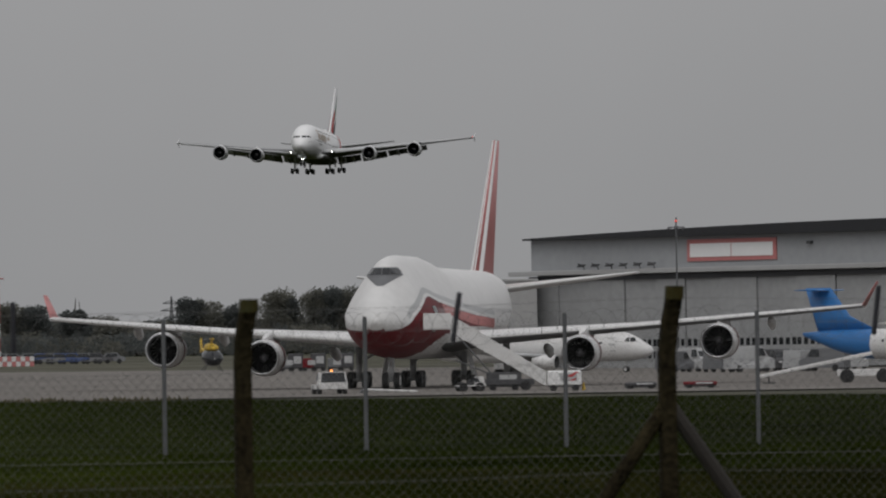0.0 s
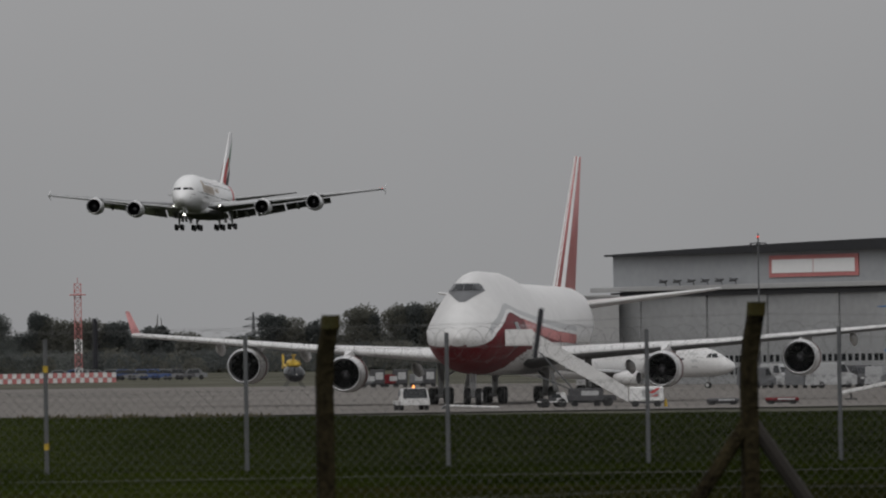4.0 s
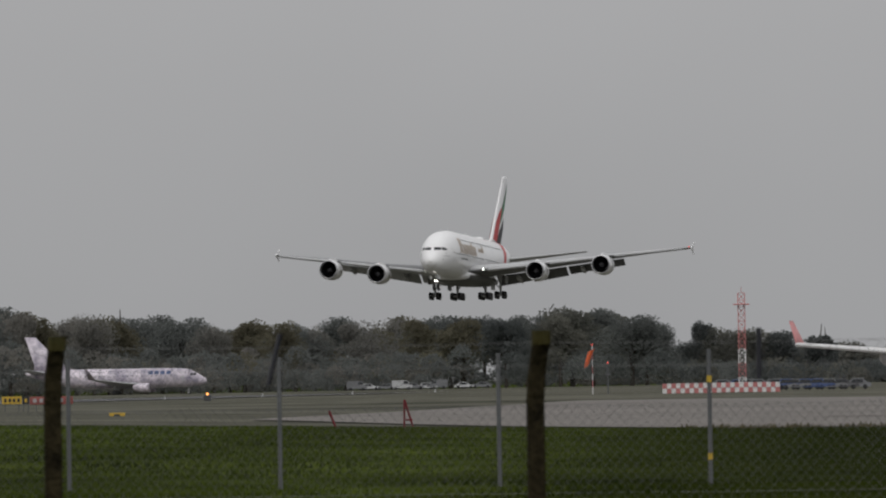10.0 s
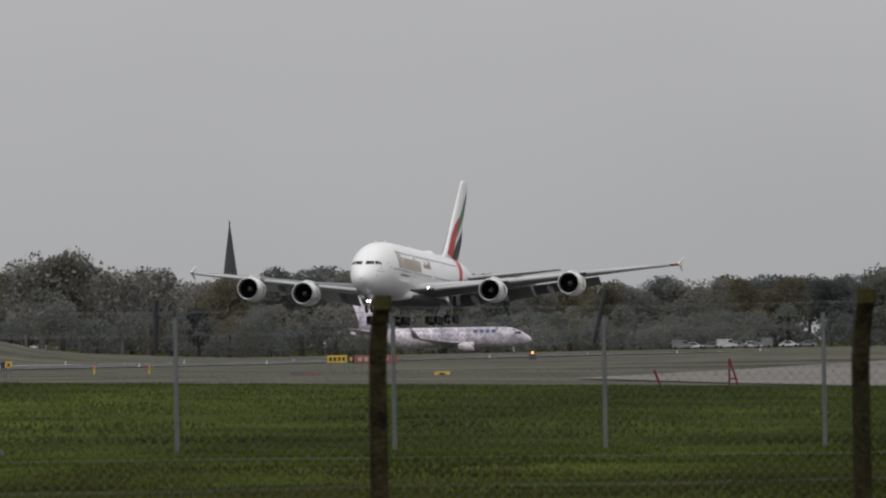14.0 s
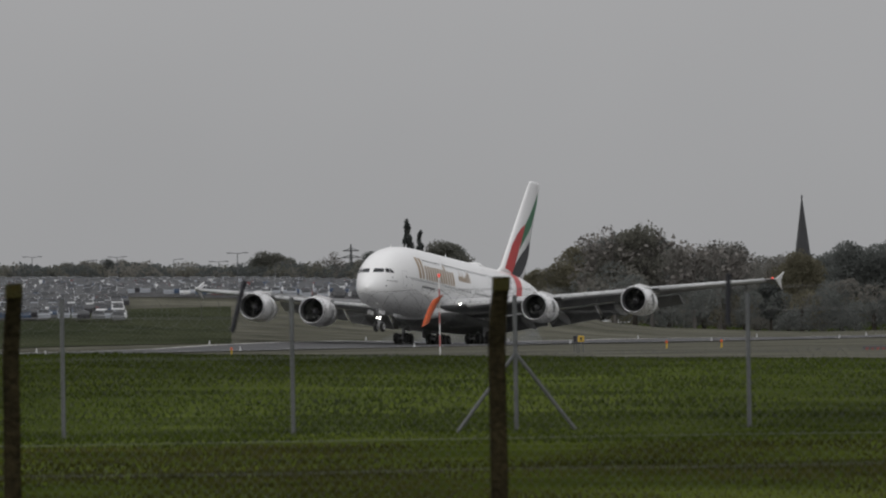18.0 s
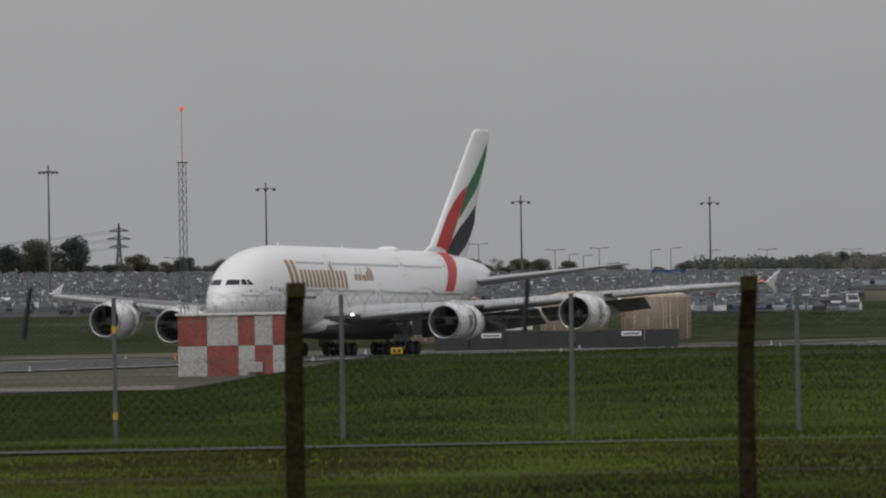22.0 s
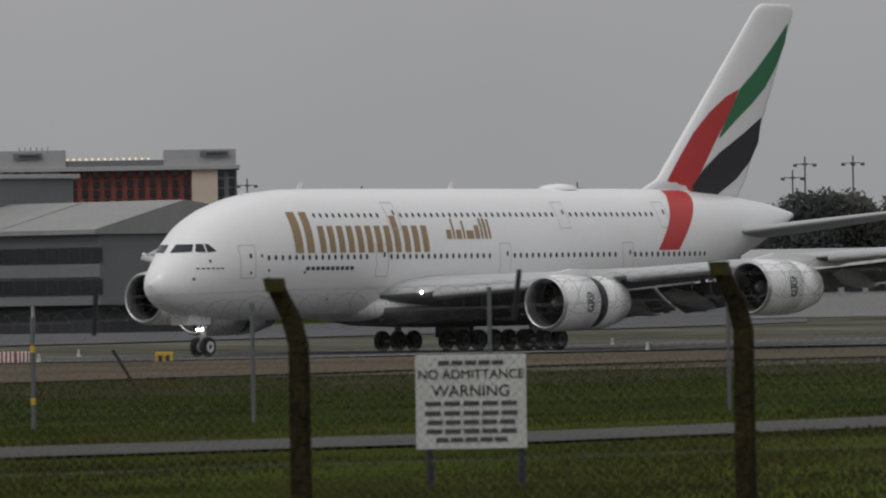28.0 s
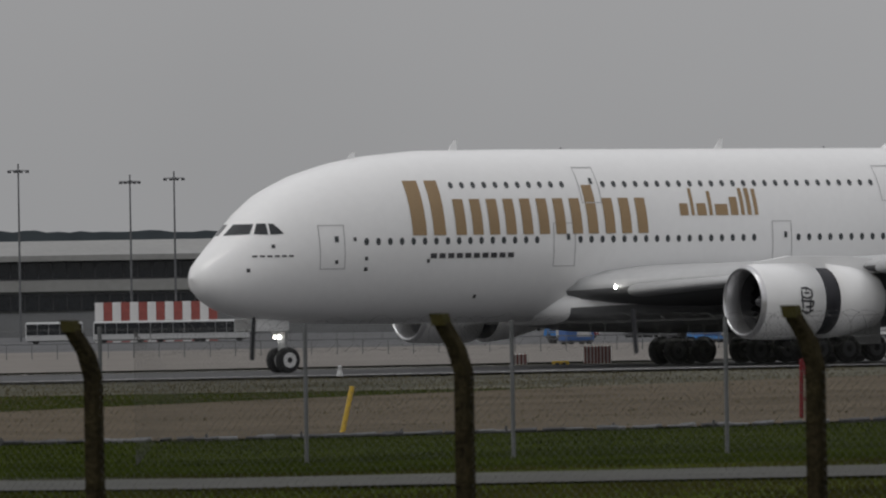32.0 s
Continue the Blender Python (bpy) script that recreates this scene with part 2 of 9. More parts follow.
def grass_brightness(m, stops):
    """Brightness put into grass colour along x, fitted to view: (x, strength) stops."""
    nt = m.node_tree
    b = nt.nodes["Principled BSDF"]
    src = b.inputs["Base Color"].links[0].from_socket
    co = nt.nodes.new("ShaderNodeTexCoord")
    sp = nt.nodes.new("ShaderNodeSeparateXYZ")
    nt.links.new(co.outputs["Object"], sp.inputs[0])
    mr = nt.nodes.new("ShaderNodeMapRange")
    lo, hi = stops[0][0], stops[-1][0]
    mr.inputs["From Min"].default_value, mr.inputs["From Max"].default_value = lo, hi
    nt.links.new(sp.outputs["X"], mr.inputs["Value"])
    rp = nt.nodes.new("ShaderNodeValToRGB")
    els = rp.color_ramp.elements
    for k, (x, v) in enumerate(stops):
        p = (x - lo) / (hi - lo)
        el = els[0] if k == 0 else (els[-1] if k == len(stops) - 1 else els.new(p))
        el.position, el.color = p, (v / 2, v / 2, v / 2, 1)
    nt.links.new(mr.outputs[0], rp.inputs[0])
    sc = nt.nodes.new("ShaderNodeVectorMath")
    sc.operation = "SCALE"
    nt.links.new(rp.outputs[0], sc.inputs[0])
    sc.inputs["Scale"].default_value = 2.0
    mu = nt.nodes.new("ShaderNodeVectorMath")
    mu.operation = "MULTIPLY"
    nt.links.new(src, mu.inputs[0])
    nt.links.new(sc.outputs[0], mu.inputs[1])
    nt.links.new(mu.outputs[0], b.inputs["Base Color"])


# grass brightened and darkened along x in its colour, tuned to each view
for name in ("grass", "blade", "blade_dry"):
    grass_brightness(M[name], ((-130, .62), (-75, .76), (-52, .95), (-36, .85), (-29, 1.15), (-24, 1.55), (-20, 1.45), (-15, 1.15), (-11, .82), (-6, 1.2), (-2, .6), (5, .2), (30, .16)))


# ---- mesh helpers ----
def obj(name, verts, faces, material, parent=None, label="", smooth=False):
    me = bpy.data.meshes.new(name)
    me.from_pydata([tuple(v) for v in verts], [], faces)
    mats = material if isinstance(material, (list, tuple)) else [material]
    for m in mats:
        me.materials.append(m)
    if smooth:
        me.polygons.foreach_set("use_smooth", [True] * len(me.polygons))
    me.update()
    ob = new(name, me)
    if parent is not None:
        ob.parent = parent
    return tagged(ob, label)


def share(ob, m, parent=None):
    """Another object on the same mesh."""
    o = new(ob.name.split(".")[0], ob.data)
    o.parent = parent or ob.parent
    o.matrix_basis = m
    return o


class Bag:
    """Collects pieces of one mesh."""

    def __init__(self):
        self.v, self.f = [], []

    def add(self, verts, faces):
        n = len(self.v)
        self.v += [tuple(p) for p in verts]
        self.f += [tuple(i + n for i in q) for q in faces]
        return self

    def box(self, c, s, m=None, bevel=0.0):
        x, y, z = [k / 2 for k in s]
        if bevel:
            b = min(bevel, x * .9, y * .9, z * .9)
            vs = [(sx * (x - (0 if a == 0 else b)), sy * (y - (0 if a == 1 else b)), sz * (z - (0 if a == 2 else b)))
                  for sx in (-1, 1) for sy in (-1, 1) for sz in (-1, 1) for a in range(3)]
            idx = lambda sx, sy, sz, a: ((sx > 0) * 4 + (sy > 0) * 2 + (sz > 0)) * 3 + a
            fs = []
            for s1 in (-1, 1):
                fs.append([idx(s1, *k, 0) for k in ((-1, -1), (1, -1), (1, 1), (-1, 1))])
                fs.append([idx(k[0], s1, k[1], 1) for k in ((-1, -1), (1, -1), (1, 1), (-1, 1))])
                fs.append([idx(*k, s1, 2) for k in ((-1, -1), (1, -1), (1, 1), (-1, 1))])
                for s2 in (-1, 1):
                    fs.append([idx(s1, s2, -1, 0), idx(s1, s2, 1, 0), idx(s1, s2, 1, 1), idx(s1, s2, -1, 1)])
                    fs.append([idx(s1, -1, s2, 0), idx(s1, 1, s2, 0), idx(s1, 1, s2, 2), idx(s1, -1, s2, 2)])
                    fs.append([idx(-1, s1, s2, 1), idx(1, s1, s2, 1), idx(1, s1, s2, 2), idx(-1, s1, s2, 2)])
                    for s3 in (-1, 1):
                        fs.append([idx(s1, s2, s3, a) for a in range(3)])
        else:
            vs = [(sx * x, sy * y, sz * z) for sx in (-1, 1) for sy in (-1, 1) for sz in (-1, 1)]
            fs = [(0, 1, 3, 2), (4, 6, 7, 5), (0, 4, 5, 1), (2, 3, 7, 6), (0, 2, 6, 4), (1, 5, 7, 3)]
        vs = [Vector(p) for p in vs]
        if m is not None:
            vs = [m @ p for p in vs]
        return self.add([p + Vector(c) for p in vs], fs)

    def rod(self, a, b, r, r2=None, n=6, caps=True):
        a, b = Vector(a), Vector(b)
        r2 = r if r2 is None else r2
        d = (b - a).normalized()
        u = d.orthogonal().normalized()
        w = d.cross(u)
        vs = [p + (u * cos(2 * pi * i / n) + w * sin(2 * pi * i / n)) * q for p, q in ((a, r), (b, r2)) for i in range(n)]
        fs = [(i, (i + 1) % n, n + (i + 1) % n, n + i) for i in range(n)]
        if caps:
            fs += [tuple(range(n))[::-1], tuple(range(n, 2 * n))]
        return self.add(vs, fs)

    def rings(self, rings, close=True, caps=True):
        n = len(rings[0])
        vs = [p for r in rings for p in r]
        fs = []
        for k in range(len(rings) - 1):
            for i in range(n if close else n - 1):
                j = (i + 1) % n
                fs.append((k * n + i, k * n + j, (k + 1) * n + j, (k + 1) * n + i))
        if caps:
            fs += [tuple(range(n))[::-1], tuple(range((len(rings) - 1) * n, len(rings) * n))]
        return self.add(vs, fs)

    def turn(self, profile, axis="x", n=24, at=(0, 0, 0)):
        """A turned body: profile of (along, radius) about an axis through at."""
        rings = []
        for p, r in profile:
            ring = []
            for i in range(n):
                c, s = cos(2 * pi * i / n) * r, sin(2 * pi * i / n) * r
                q = (p, c, s) if axis == "x" else ((c, p, s) if axis == "y" else (c, s, p))
                ring.append((q[0] + at[0], q[1] + at[1], q[2] + at[2]))
            rings.append(ring)
        return self.rings(rings)

    def make(self, name, material, parent=None, label="", smooth=False):
        return obj(name, self.v, self.f, material, parent, label, smooth)


def thing(name, m, label, category, group=""):
    ob = new(name)
    ob.matrix_basis = m
    return tagged(ob, label, category, group)


# ---- ground ----
DS = (0, 60, 105, 125, 200, 300, 420, 580, 800, 1100, 1250, 1650, 2200, 5000)
COLS = {
    1600: (-1.7, -1.7, -1.6, -1.57, -1.75, -2.15, -3.0, -3.7, -3.7, -3.5, -3.4, -3.2, -3, -3),
    0: (-1.7, -1.7, -1.55, -1.52, -1.65, -1.95, -2.9, -3.7, -3.4, -2.6, -2.6, -2.6, -2.6, -3),
    -1500: (-1.6, -1.6, -1.45, -1.42, -1.28, -1.38, -2.0, -2.6, -2.75, -2.9, -3.0, -3.1, -3.0, -2),
    -1800: (-1.57, -1.57, -1.44, -1.41, -1.22, -1.25, -1.97, -2.6, -2.75, -2.85, -2.9, -1.5, -1, -1),
    -2100: (-1.53, -1.53, -1.44, -1.4, -1.16, -1.1, -1.93, -2.6, -2.75, -2.8, -2.7, 6.8, 7, 0),
    -2400: (-1.5, -1.5, -1.43, -1.4, -1.1, -.98, -1.9, -2.6, -2.75, -2.75, -.9, 8.0, 8.4, 1),
    -2800: (-1.5, -1.5, -1.42, -1.4, -1.0, -.78, -1.9, -2.6, -2.75, -2.75, 1.4, 8.6, 9, 3),
    -3550: (-1.5, -1.5, -1.42, -1.4, -1.05, -.93, -1.9, -2.7, -2.75, -2.75, 1.9, 9.4, 10, 3),
    -3900: (-1.5, -1.5, -1.42, -1.45, -1.65, -2.0, -2.75, -2.75, -2.75, -2.75, 2.2, 10, 10, 3),
    -4900: (-1.5, -1.5, -1.4, -1.4, -1.75, -2.25, -2.75, -2.75, -2.75, -2.75, 3.0, 11, 11, 4),
    -5900: (-1.5, -1.5, -1.37, -1.4, -1.75, -2.3, -2.75, -2.75, -2.75, -1.7, -.9, 7.5, 8, 4),
    -6600: (-1.5, -1.5, -1.37, -1.4, -1.75, -2.35, -2.75, -2.75, -2.75, -1.9, -1.2, 0, 0, 0),
    -7600: (-1.5, -1.5, -1.45, -1.5, -2.0, -2.6, -2.75, -2.75, -2.75, -3.2, -3.3, -3.3, -3.3, -3),
    -9000: (-1.6, -1.6, -1.6, -1.7, -2.25, -2.75, -2.75, -2.75, -2.75, -3.2, -3.3, -3.3, -3.3, -3),
    -13000: (-1.7, -1.7, -1.85, -2.05, -2.7, -2.75, -2.75, -2.75, -2.75, -2.75, -2.75, -2.75, -2.75, -3)}
UC = sorted(COLS)
TAB = np.array([COLS[u] for u in UC])


RD = Vector((cos(radians(-101.07)), sin(radians(-101.07))))
RL = Vector((-RD.y, RD.x))


def dip(x, y):
    """A shallow runway hollow past the roll's first half, fitted to the camera's view."""
    s = x * RD.x + y * RD.y
    o = x * RL.x + y * RL.y + 367.65
    return -.55 * np.interp(s, (-800, -700, -430, -300), (0, 1, 1, 0)) * np.interp(abs(o), (32, 95), (1, 0))


def ground_ud(u, d):
    u = min(max(u, UC[0]), UC[-1])
    k = min(max(int(np.searchsorted(UC, u)) - 1, 0), len(UC) - 2)
    w = (u - UC[k]) / (UC[k + 1] - UC[k])
    i = min(max(int(np.searchsorted(DS, d)) - 1, 0), len(DS) - 2)
    q = min(1.0, (d - DS[i]) / (DS[i + 1] - DS[i]))
    a = TAB[k, i] * (1 - q) + TAB[k, i + 1] * q
    b = TAB[k + 1, i] * (1 - q) + TAB[k + 1, i + 1] * q
    x, y = d * sin(u / F), d * cos(u / F)
    return EYE + a * (1 - w) + b * w + dip(x, y)


def ground(x, y):
    return ground_ud(F * atan2(x, y), hypot(x, y))


def at(u, d):
    return d * sin(u / F), d * cos(u / F)


def spot(u, d, up=0.0):
    x, y = at(u, d)
    return Vector((x, y, ground(x, y) + up))


def zat(v, u, d):
    """Height that shows at level v at the bearing u and distance d."""
    return EYE - (v - level(u)) * d / F


def facing(u, d, turn=0.0, up=0.0):
    """Pose on the ground there, its -Y side turned to the eye."""
    p = spot(u, d, up)
    return pose(p.x, p.y, p.z, 0, 0, -math.degrees(u / F) + turn)


us = list(np.arange(-49600, -16000, 1120)) + list(np.arange(-16000, 3600, 100)) + list(np.arange(3600, 49600, 1150))
ds = [0.5] + list(np.geomspace(4, 4900, 130))
vs = [(*at(u, d), ground_ud(u, d)) for d in ds for u in us]
n = len(us)
fs = [(k * n + i, k * n + (i + 1) % n, (k + 1) * n + (i + 1) % n, (k + 1) * n + i) for k in range(len(ds) - 1) for i in range(n)]
fs.append(tuple(range(n))[::-1])
for k, p in enumerate(vs):
    low = float(np.interp(hypot(p[0], p[1]), (338, 370), (0, .22)))
    vs[k] = (p[0], p[1], p[2] - low)
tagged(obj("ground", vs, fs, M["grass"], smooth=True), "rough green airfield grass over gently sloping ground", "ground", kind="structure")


def sheet(name, inside, material, label, category, lift=0.05, kind="structure", nu=60, nd=24):
    """A paved sheet draped on the ground: inside(s, q) gives x, y for s, q from 0 to 1."""
    vs = []
    for k in range(nd + 1):
        for i in range(nu + 1):
            x, y = inside(i / nu, k / nd)
            vs.append((x, y, ground(x, y) + lift))
    fs = [(k * (nu + 1) + i, k * (nu + 1) + i + 1, (k + 1) * (nu + 1) + i + 1, (k + 1) * (nu + 1) + i) for k in range(nd) for i in range(nu)]
    return tagged(obj(name, vs, fs, material, smooth=True), label, category, kind=kind)


def band(us_, near, far):
    """For sheet(): between two rings given as distances at the bearings us_."""
    def f(s, q):
        u = us_[0] + (us_[-1] - us_[0]) * s
        a, b = np.interp(u, us_, near), np.interp(u, us_, far)
        return at(u, a + (b - a) * q)
    return f


# runway: a straight strip on the aircraft's track
HEAD = radians(191.07)
RD = Vector((sin(HEAD), cos(HEAD), 0))
RL = Vector((-RD.y, RD.x, 0))


def track(s, off=0.0):
    p = RD * s + RL * (-367.65 + off)
    return p.x, p.y


# ---- aircraft ----
class Hull:
    """A fuselage: stations from the nose back, with top, bottom and half width; x0 is the nose's place."""

    def __init__(self, x0, xs, top, bot, half, power=0.9, wide=0.5, pinch=None):
        self.x0, self.xs, self.top, self.bot, self.half, self.power, self.wide = x0, xs, top, bot, half, power, wide
        self.pinch = pinch or ((0, 1), (0, 0))

    def at(self, s):
        return np.interp(s, self.xs, self.top), np.interp(s, self.xs, self.bot), np.interp(s, self.xs, self.half)

    def ring(self, s, n):
        t, b, h = self.at(s)
        zc = b + (t - b) * self.wide
        out = []
        for i in range(n):
            a = 2 * pi * i / n
            c, q = cos(a), sin(a)
            pk = 1 - np.interp(s, *self.pinch) * max(q, 0)
            out.append((self.x0 - s, pk * h * math.copysign(abs(c) ** self.power, c), zc + (t - zc if q > 0 else zc - b) * q))
        return out

    def side(self, s, z):
        """Half width of the skin at station s and height z."""
        t, b, h = self.at(s)
        zc = b + (t - b) * self.wide
        q = max(-1, min(1, (z - zc) / ((t - zc) if z > zc else (zc - b))))
        return h * (1 - q * q) ** (self.power / 2) * (1 - np.interp(s, *self.pinch) * max(q, 0))

    def body(self, name, material, parent, n=40, count=90, label="", lower=None, split=None):
        ss = sorted(set(list(np.concatenate([np.linspace(0, 1, 30) ** 2 * self.xs[-1] * 0.25, np.linspace(0.25, 1, count - 30) * self.xs[-1]]))))
        bag = Bag().rings([self.ring(s, n) for s in ss])
        mats = [material] + ([lower] if lower else [])
        ob = bag.make(name, mats, parent, label, True)
        if lower:
            for p in ob.data.polygons:
                s, z = self.x0 - p.center.x, p.center.z
                p.material_index = int(split(s, z, p.center.y))
        return ob

    def patch(self, name, outline, material, parent, sides=(1, -1), off=0.025, label="", cuts=6):
        """A painted or glazed panel on the skin; outline in station and height, a quad a,b,c,d subdivided onto the curve."""
        for sd in sides:
            a, b, c, d = [Vector(p) for p in outline]
            vs = []
            for k in range(cuts + 1):
                for i in range(cuts + 1):
                    u, v = i / cuts, k / cuts
                    p = (a * (1 - u) + b * u) * (1 - v) + (d * (1 - u) + c * u) * v
                    z = min(p.y, self.at(p.x)[0] - .012)
                    y0 = self.side(p.x, z)
                    ys = (self.side(p.x + .06, z) - self.side(p.x - .06, z)) / .12
                    yz = (self.side(p.x, z + .01) - self.side(p.x, z - .06)) / .07
                    nv = Vector((ys, 1, -yz)).normalized() * off
                    vs.append((self.x0 - p.x + nv.x, sd * (y0 + nv.y), z + nv.z))
            fs = [(k * (cuts + 1) + i, k * (cuts + 1) + i + 1, (k + 1) * (cuts + 1) + i + 1, (k + 1) * (cuts + 1) + i) for k in range(cuts) for i in range(cuts)]
            last = obj(name, vs, fs, material, parent, label, True)
        return last


def foil(le, chord, thick, y, z, n=10, up=0.0):
    """An aerofoil section: leading edge x, chord, thickness, at span y and height z."""
    pts = []
    for k in range(2 * n):
        a = pi * k / n
        t = 0.5 * (1 + cos(a))
        th = thick * 2.6 * (sqrt(max(t, 0)) * 0.55 - 0.42 * t - 0.13 * t * t * t) * (1 if k <= n else -0.75)
        pts.append((le - chord * t, y, z + th + up * (0.25 - (t - 0.5) ** 2)))
    return pts


def wing(name, secs, material, parent, label=""):
    bag = Bag().rings([foil(*s) for s in secs])
    return bag.make(name, material, parent, label, True)


def fin(name, pts, thick, material, parent, label=""):
    """An upright tail surface: outline corners (le x, z, chord) from root to tip."""
    rings = []
    for le, z, ch in pts:
        rings.append([(p[0], p[2] - z, z) for p in foil(le, ch, thick * ch / pts[0][2], 0, z)])
    return Bag().rings(rings).make(name, material, parent, label, True)


def wheel(parent, x, y, r, w, name="wheel", rim_paint="darkmetal"):
    b = Bag().turn([(-w / 2, r * 0.62), (-w / 2, r * 0.88), (-w * 0.3, r), (w * 0.3, r), (w / 2, r * 0.88), (w / 2, r * 0.62)], "y", 20)
    ob = b.make(name, M["rubber"], parent, "", True)
    ob.matrix_basis = pose(x, y, r)
    Bag().turn([(-w * 0.44, r * 0.12), (-w * 0.54, r * 0.3), (-w * 0.515, r * 0.6), (w * 0.515, r * 0.6), (w * 0.54, r * 0.3), (w * 0.44, r * 0.12)], "y", 14).make("rim", M[rim_paint], ob)
    return ob


def bogie(parent, x, y, top, axles, r, w, gap, name="main_gear"):
    """A leg with its wheels: axle places fore and aft."""
    b = Bag().rod((x, y, r), (x, y, top), 0.22, 0.28, 10)
    b.rod((x + axles[0], y, r), (x + axles[-1], y, r), 0.16, n=8)
    b.rod((x, y, r + 1.0), (x + 1.6, y, top - 0.2), 0.1)
    b.rod((x, y, r + 1.2), (x, y * 0.55, top), 0.11)
    for a in axles:
        b.rod((x + a, y - gap, r), (x + a, y + gap, r), 0.1)
    leg = b.make(name, M["belly"], parent)
    for a in axles:
        for sd in (-1, 1):
            wheel(leg, x + a, y + sd * gap, r, w, rim_paint="dirtywhite" if name == "nose_gear" else "darkmetal")
    return leg


def engine(parent, x, y, z, r, length, body, open_cowl=0.0, ring=None, pyl=None, core=1.5):
    """A turbofan, its lip at x: nacelle, lip, fan with blades, spinner, rear cowl, cone; pyl gives the wing above."""
    f = length * 0.56
    nac = Bag()
    prof = [(-f, r * 0.90), (-f, r * 0.985), (-f * 0.5, r), (-0.35 * r, r * 0.985), (-0.12 * r, r * 0.957)]
    nac.turn(prof, "x", 36, (x, y, z))
    nac.f = nac.f[:-2]
    eng = nac.make("engine", body, parent, "", True)
    lip = Bag().turn([(-0.125 * r, r * 0.957), (-0.02 * r, r * 0.9), (0.0, r * 0.865), (-0.05 * r, r * 0.83), (-0.5 * r, r * 0.79)], "x", 36, (x, y, z))
    lip.f = lip.f[:-2]
    lip.make("inlet_lip", M["metal"], eng, "bare metal inlet lip", True)
    duct = Bag().turn([(-0.5 * r, r * 0.79), (-1.1 * r, r * 0.81)], "x", 36, (x, y, z))
    duct.f = duct.f[:-2]
    duct.make("inlet_duct", M["darkmetal"], eng, "", True)
    fan = Bag()
    nb = 48
    pts = []
    for k in range(nb):
        o = 0.0 if k % 2 else 0.14
        for rr, g in ((r * .24, 0), (r * .52, .06), (r * .79, .16)):
            a = 2 * pi * k / nb + g
            pts.append((x - r * (.8 + o), y + rr * cos(a), z + rr * sin(a)))
    fan.add(pts, [(3 * k + i, 3 * k + i + 1, (3 * k + 4 + i) % (3 * nb), (3 * k + 3 + i) % (3 * nb)) for k in range(nb) for i in range(2)])
    fan.make("fan", M["fan"], eng, "dark fan blades")
    Bag().turn([(-0.42 * r, 0.01), (-0.5 * r, r * 0.1), (-0.7 * r, r * 0.21), (-0.85 * r, r * 0.27)], "x", 16, (x, y, z)).make("spinner", M["darkmetal"], eng, "dark spinner cone", True)
    rear = Bag().turn([(-f + 0.02, r * 0.985), (-length * 0.78, r * 0.9), (-length, r * 0.70), (-length, r * 0.64), (-length * 0.8, r * 0.7)], "x", 32, (x, y, z)).make("rear_cowl", body, eng, "", True)
    Bag().turn([(-f * 0.9, r * 0.88), (-f - r * .62, r * 0.88), (-length * 0.8, r * 0.7)], "x", 24, (x, y, z)).make("cascade_ring", M["black"], eng, "", True)
    Bag().turn([(-length * 0.8, r * 0.55), (-length * 1.08, r * 0.46), (-length * 1.1, r * 0.3), (-length * 1.35, r * 0.05)], "x", 20, (x, y, z)).make("exhaust_cone", M["darkmetal"], eng, "", True)
    if pyl:
        px0, px1, pz = pyl
        b = Bag()
        rings = []
        for xx, zt, zb, hw in ((x - length * 0.1, z + r * 1.02, z + r * 0.9, 0.06), (x - length * 0.4, z + r * 1.18, z + r * 0.8, 0.28), (px0, pz + 0.1, z + r * 0.7, 0.34), (px1, pz - 0.1, pz - 0.7, 0.3), (px1 - 2.2, pz - 0.2, pz - 0.4, 0.06)):
            rings.append([(xx, y - hw, zb), (xx, y - hw * 0.7, zt), (xx, y + hw * 0.7, zt), (xx, y + hw, zb)])
        b.rings(rings).make("pylon", body, eng)
    return eng, rear


def portholes(hull, parent, rows, w=0.27, h=0.38, pitch=0.64, sides=(1, -1), material=None):
    """Cabin windows: rows of (from station, to station, height), one shared oval mesh."""
    n = 8
    vs = [(0.5 * w * cos(2 * pi * i / n + 0.4), 0, 0.5 * h * sin(2 * pi * i / n + 0.4)) for i in range(n)]
    vs += [(p[0] * 0.8, 0.012, p[2] * 0.8) for p in vs]
    base = None
    for s0, s1, z in rows:
        for k in range(int((s1 - s0) / pitch) + 1):
            s = s0 + k * pitch
            for sd in sides:
                y = hull.side(s, z)
                lean = math.degrees(atan2(hull.side(s, z - 0.3) - hull.side(s, z + 0.3), 0.6))
                yaw = math.degrees(atan2(hull.side(s + 0.3, z) - hull.side(s - 0.3, z), 0.6))
                m = pose(hull.x0 - s, sd * (y + 0.012), z, 0, 0, sd * -yaw) @ pose(0, 0, 0, sd * lean, 0, 0 if sd > 0 else 180)
                if base is None:
                    base = obj("cabin_window", vs, [tuple(range(n))[::-1]] + [(i, (i + 1) % n, n + (i + 1) % n, n + i) for i in range(n)] + [tuple(range(n, 2 * n))], material or M["cabin_glass"], parent)
                    base.matrix_basis = m
                else:
                    share(base, m, parent)


def tip_light(parent, p, material, r=0.16):
    b = Bag().turn([(-r, 0.02), (-r * 0.5, r * 0.8), (r * 0.5, r * 0.8), (r, 0.02)], "x", 10, p)
    return b.make("light", material, parent, "lit lamp", True)


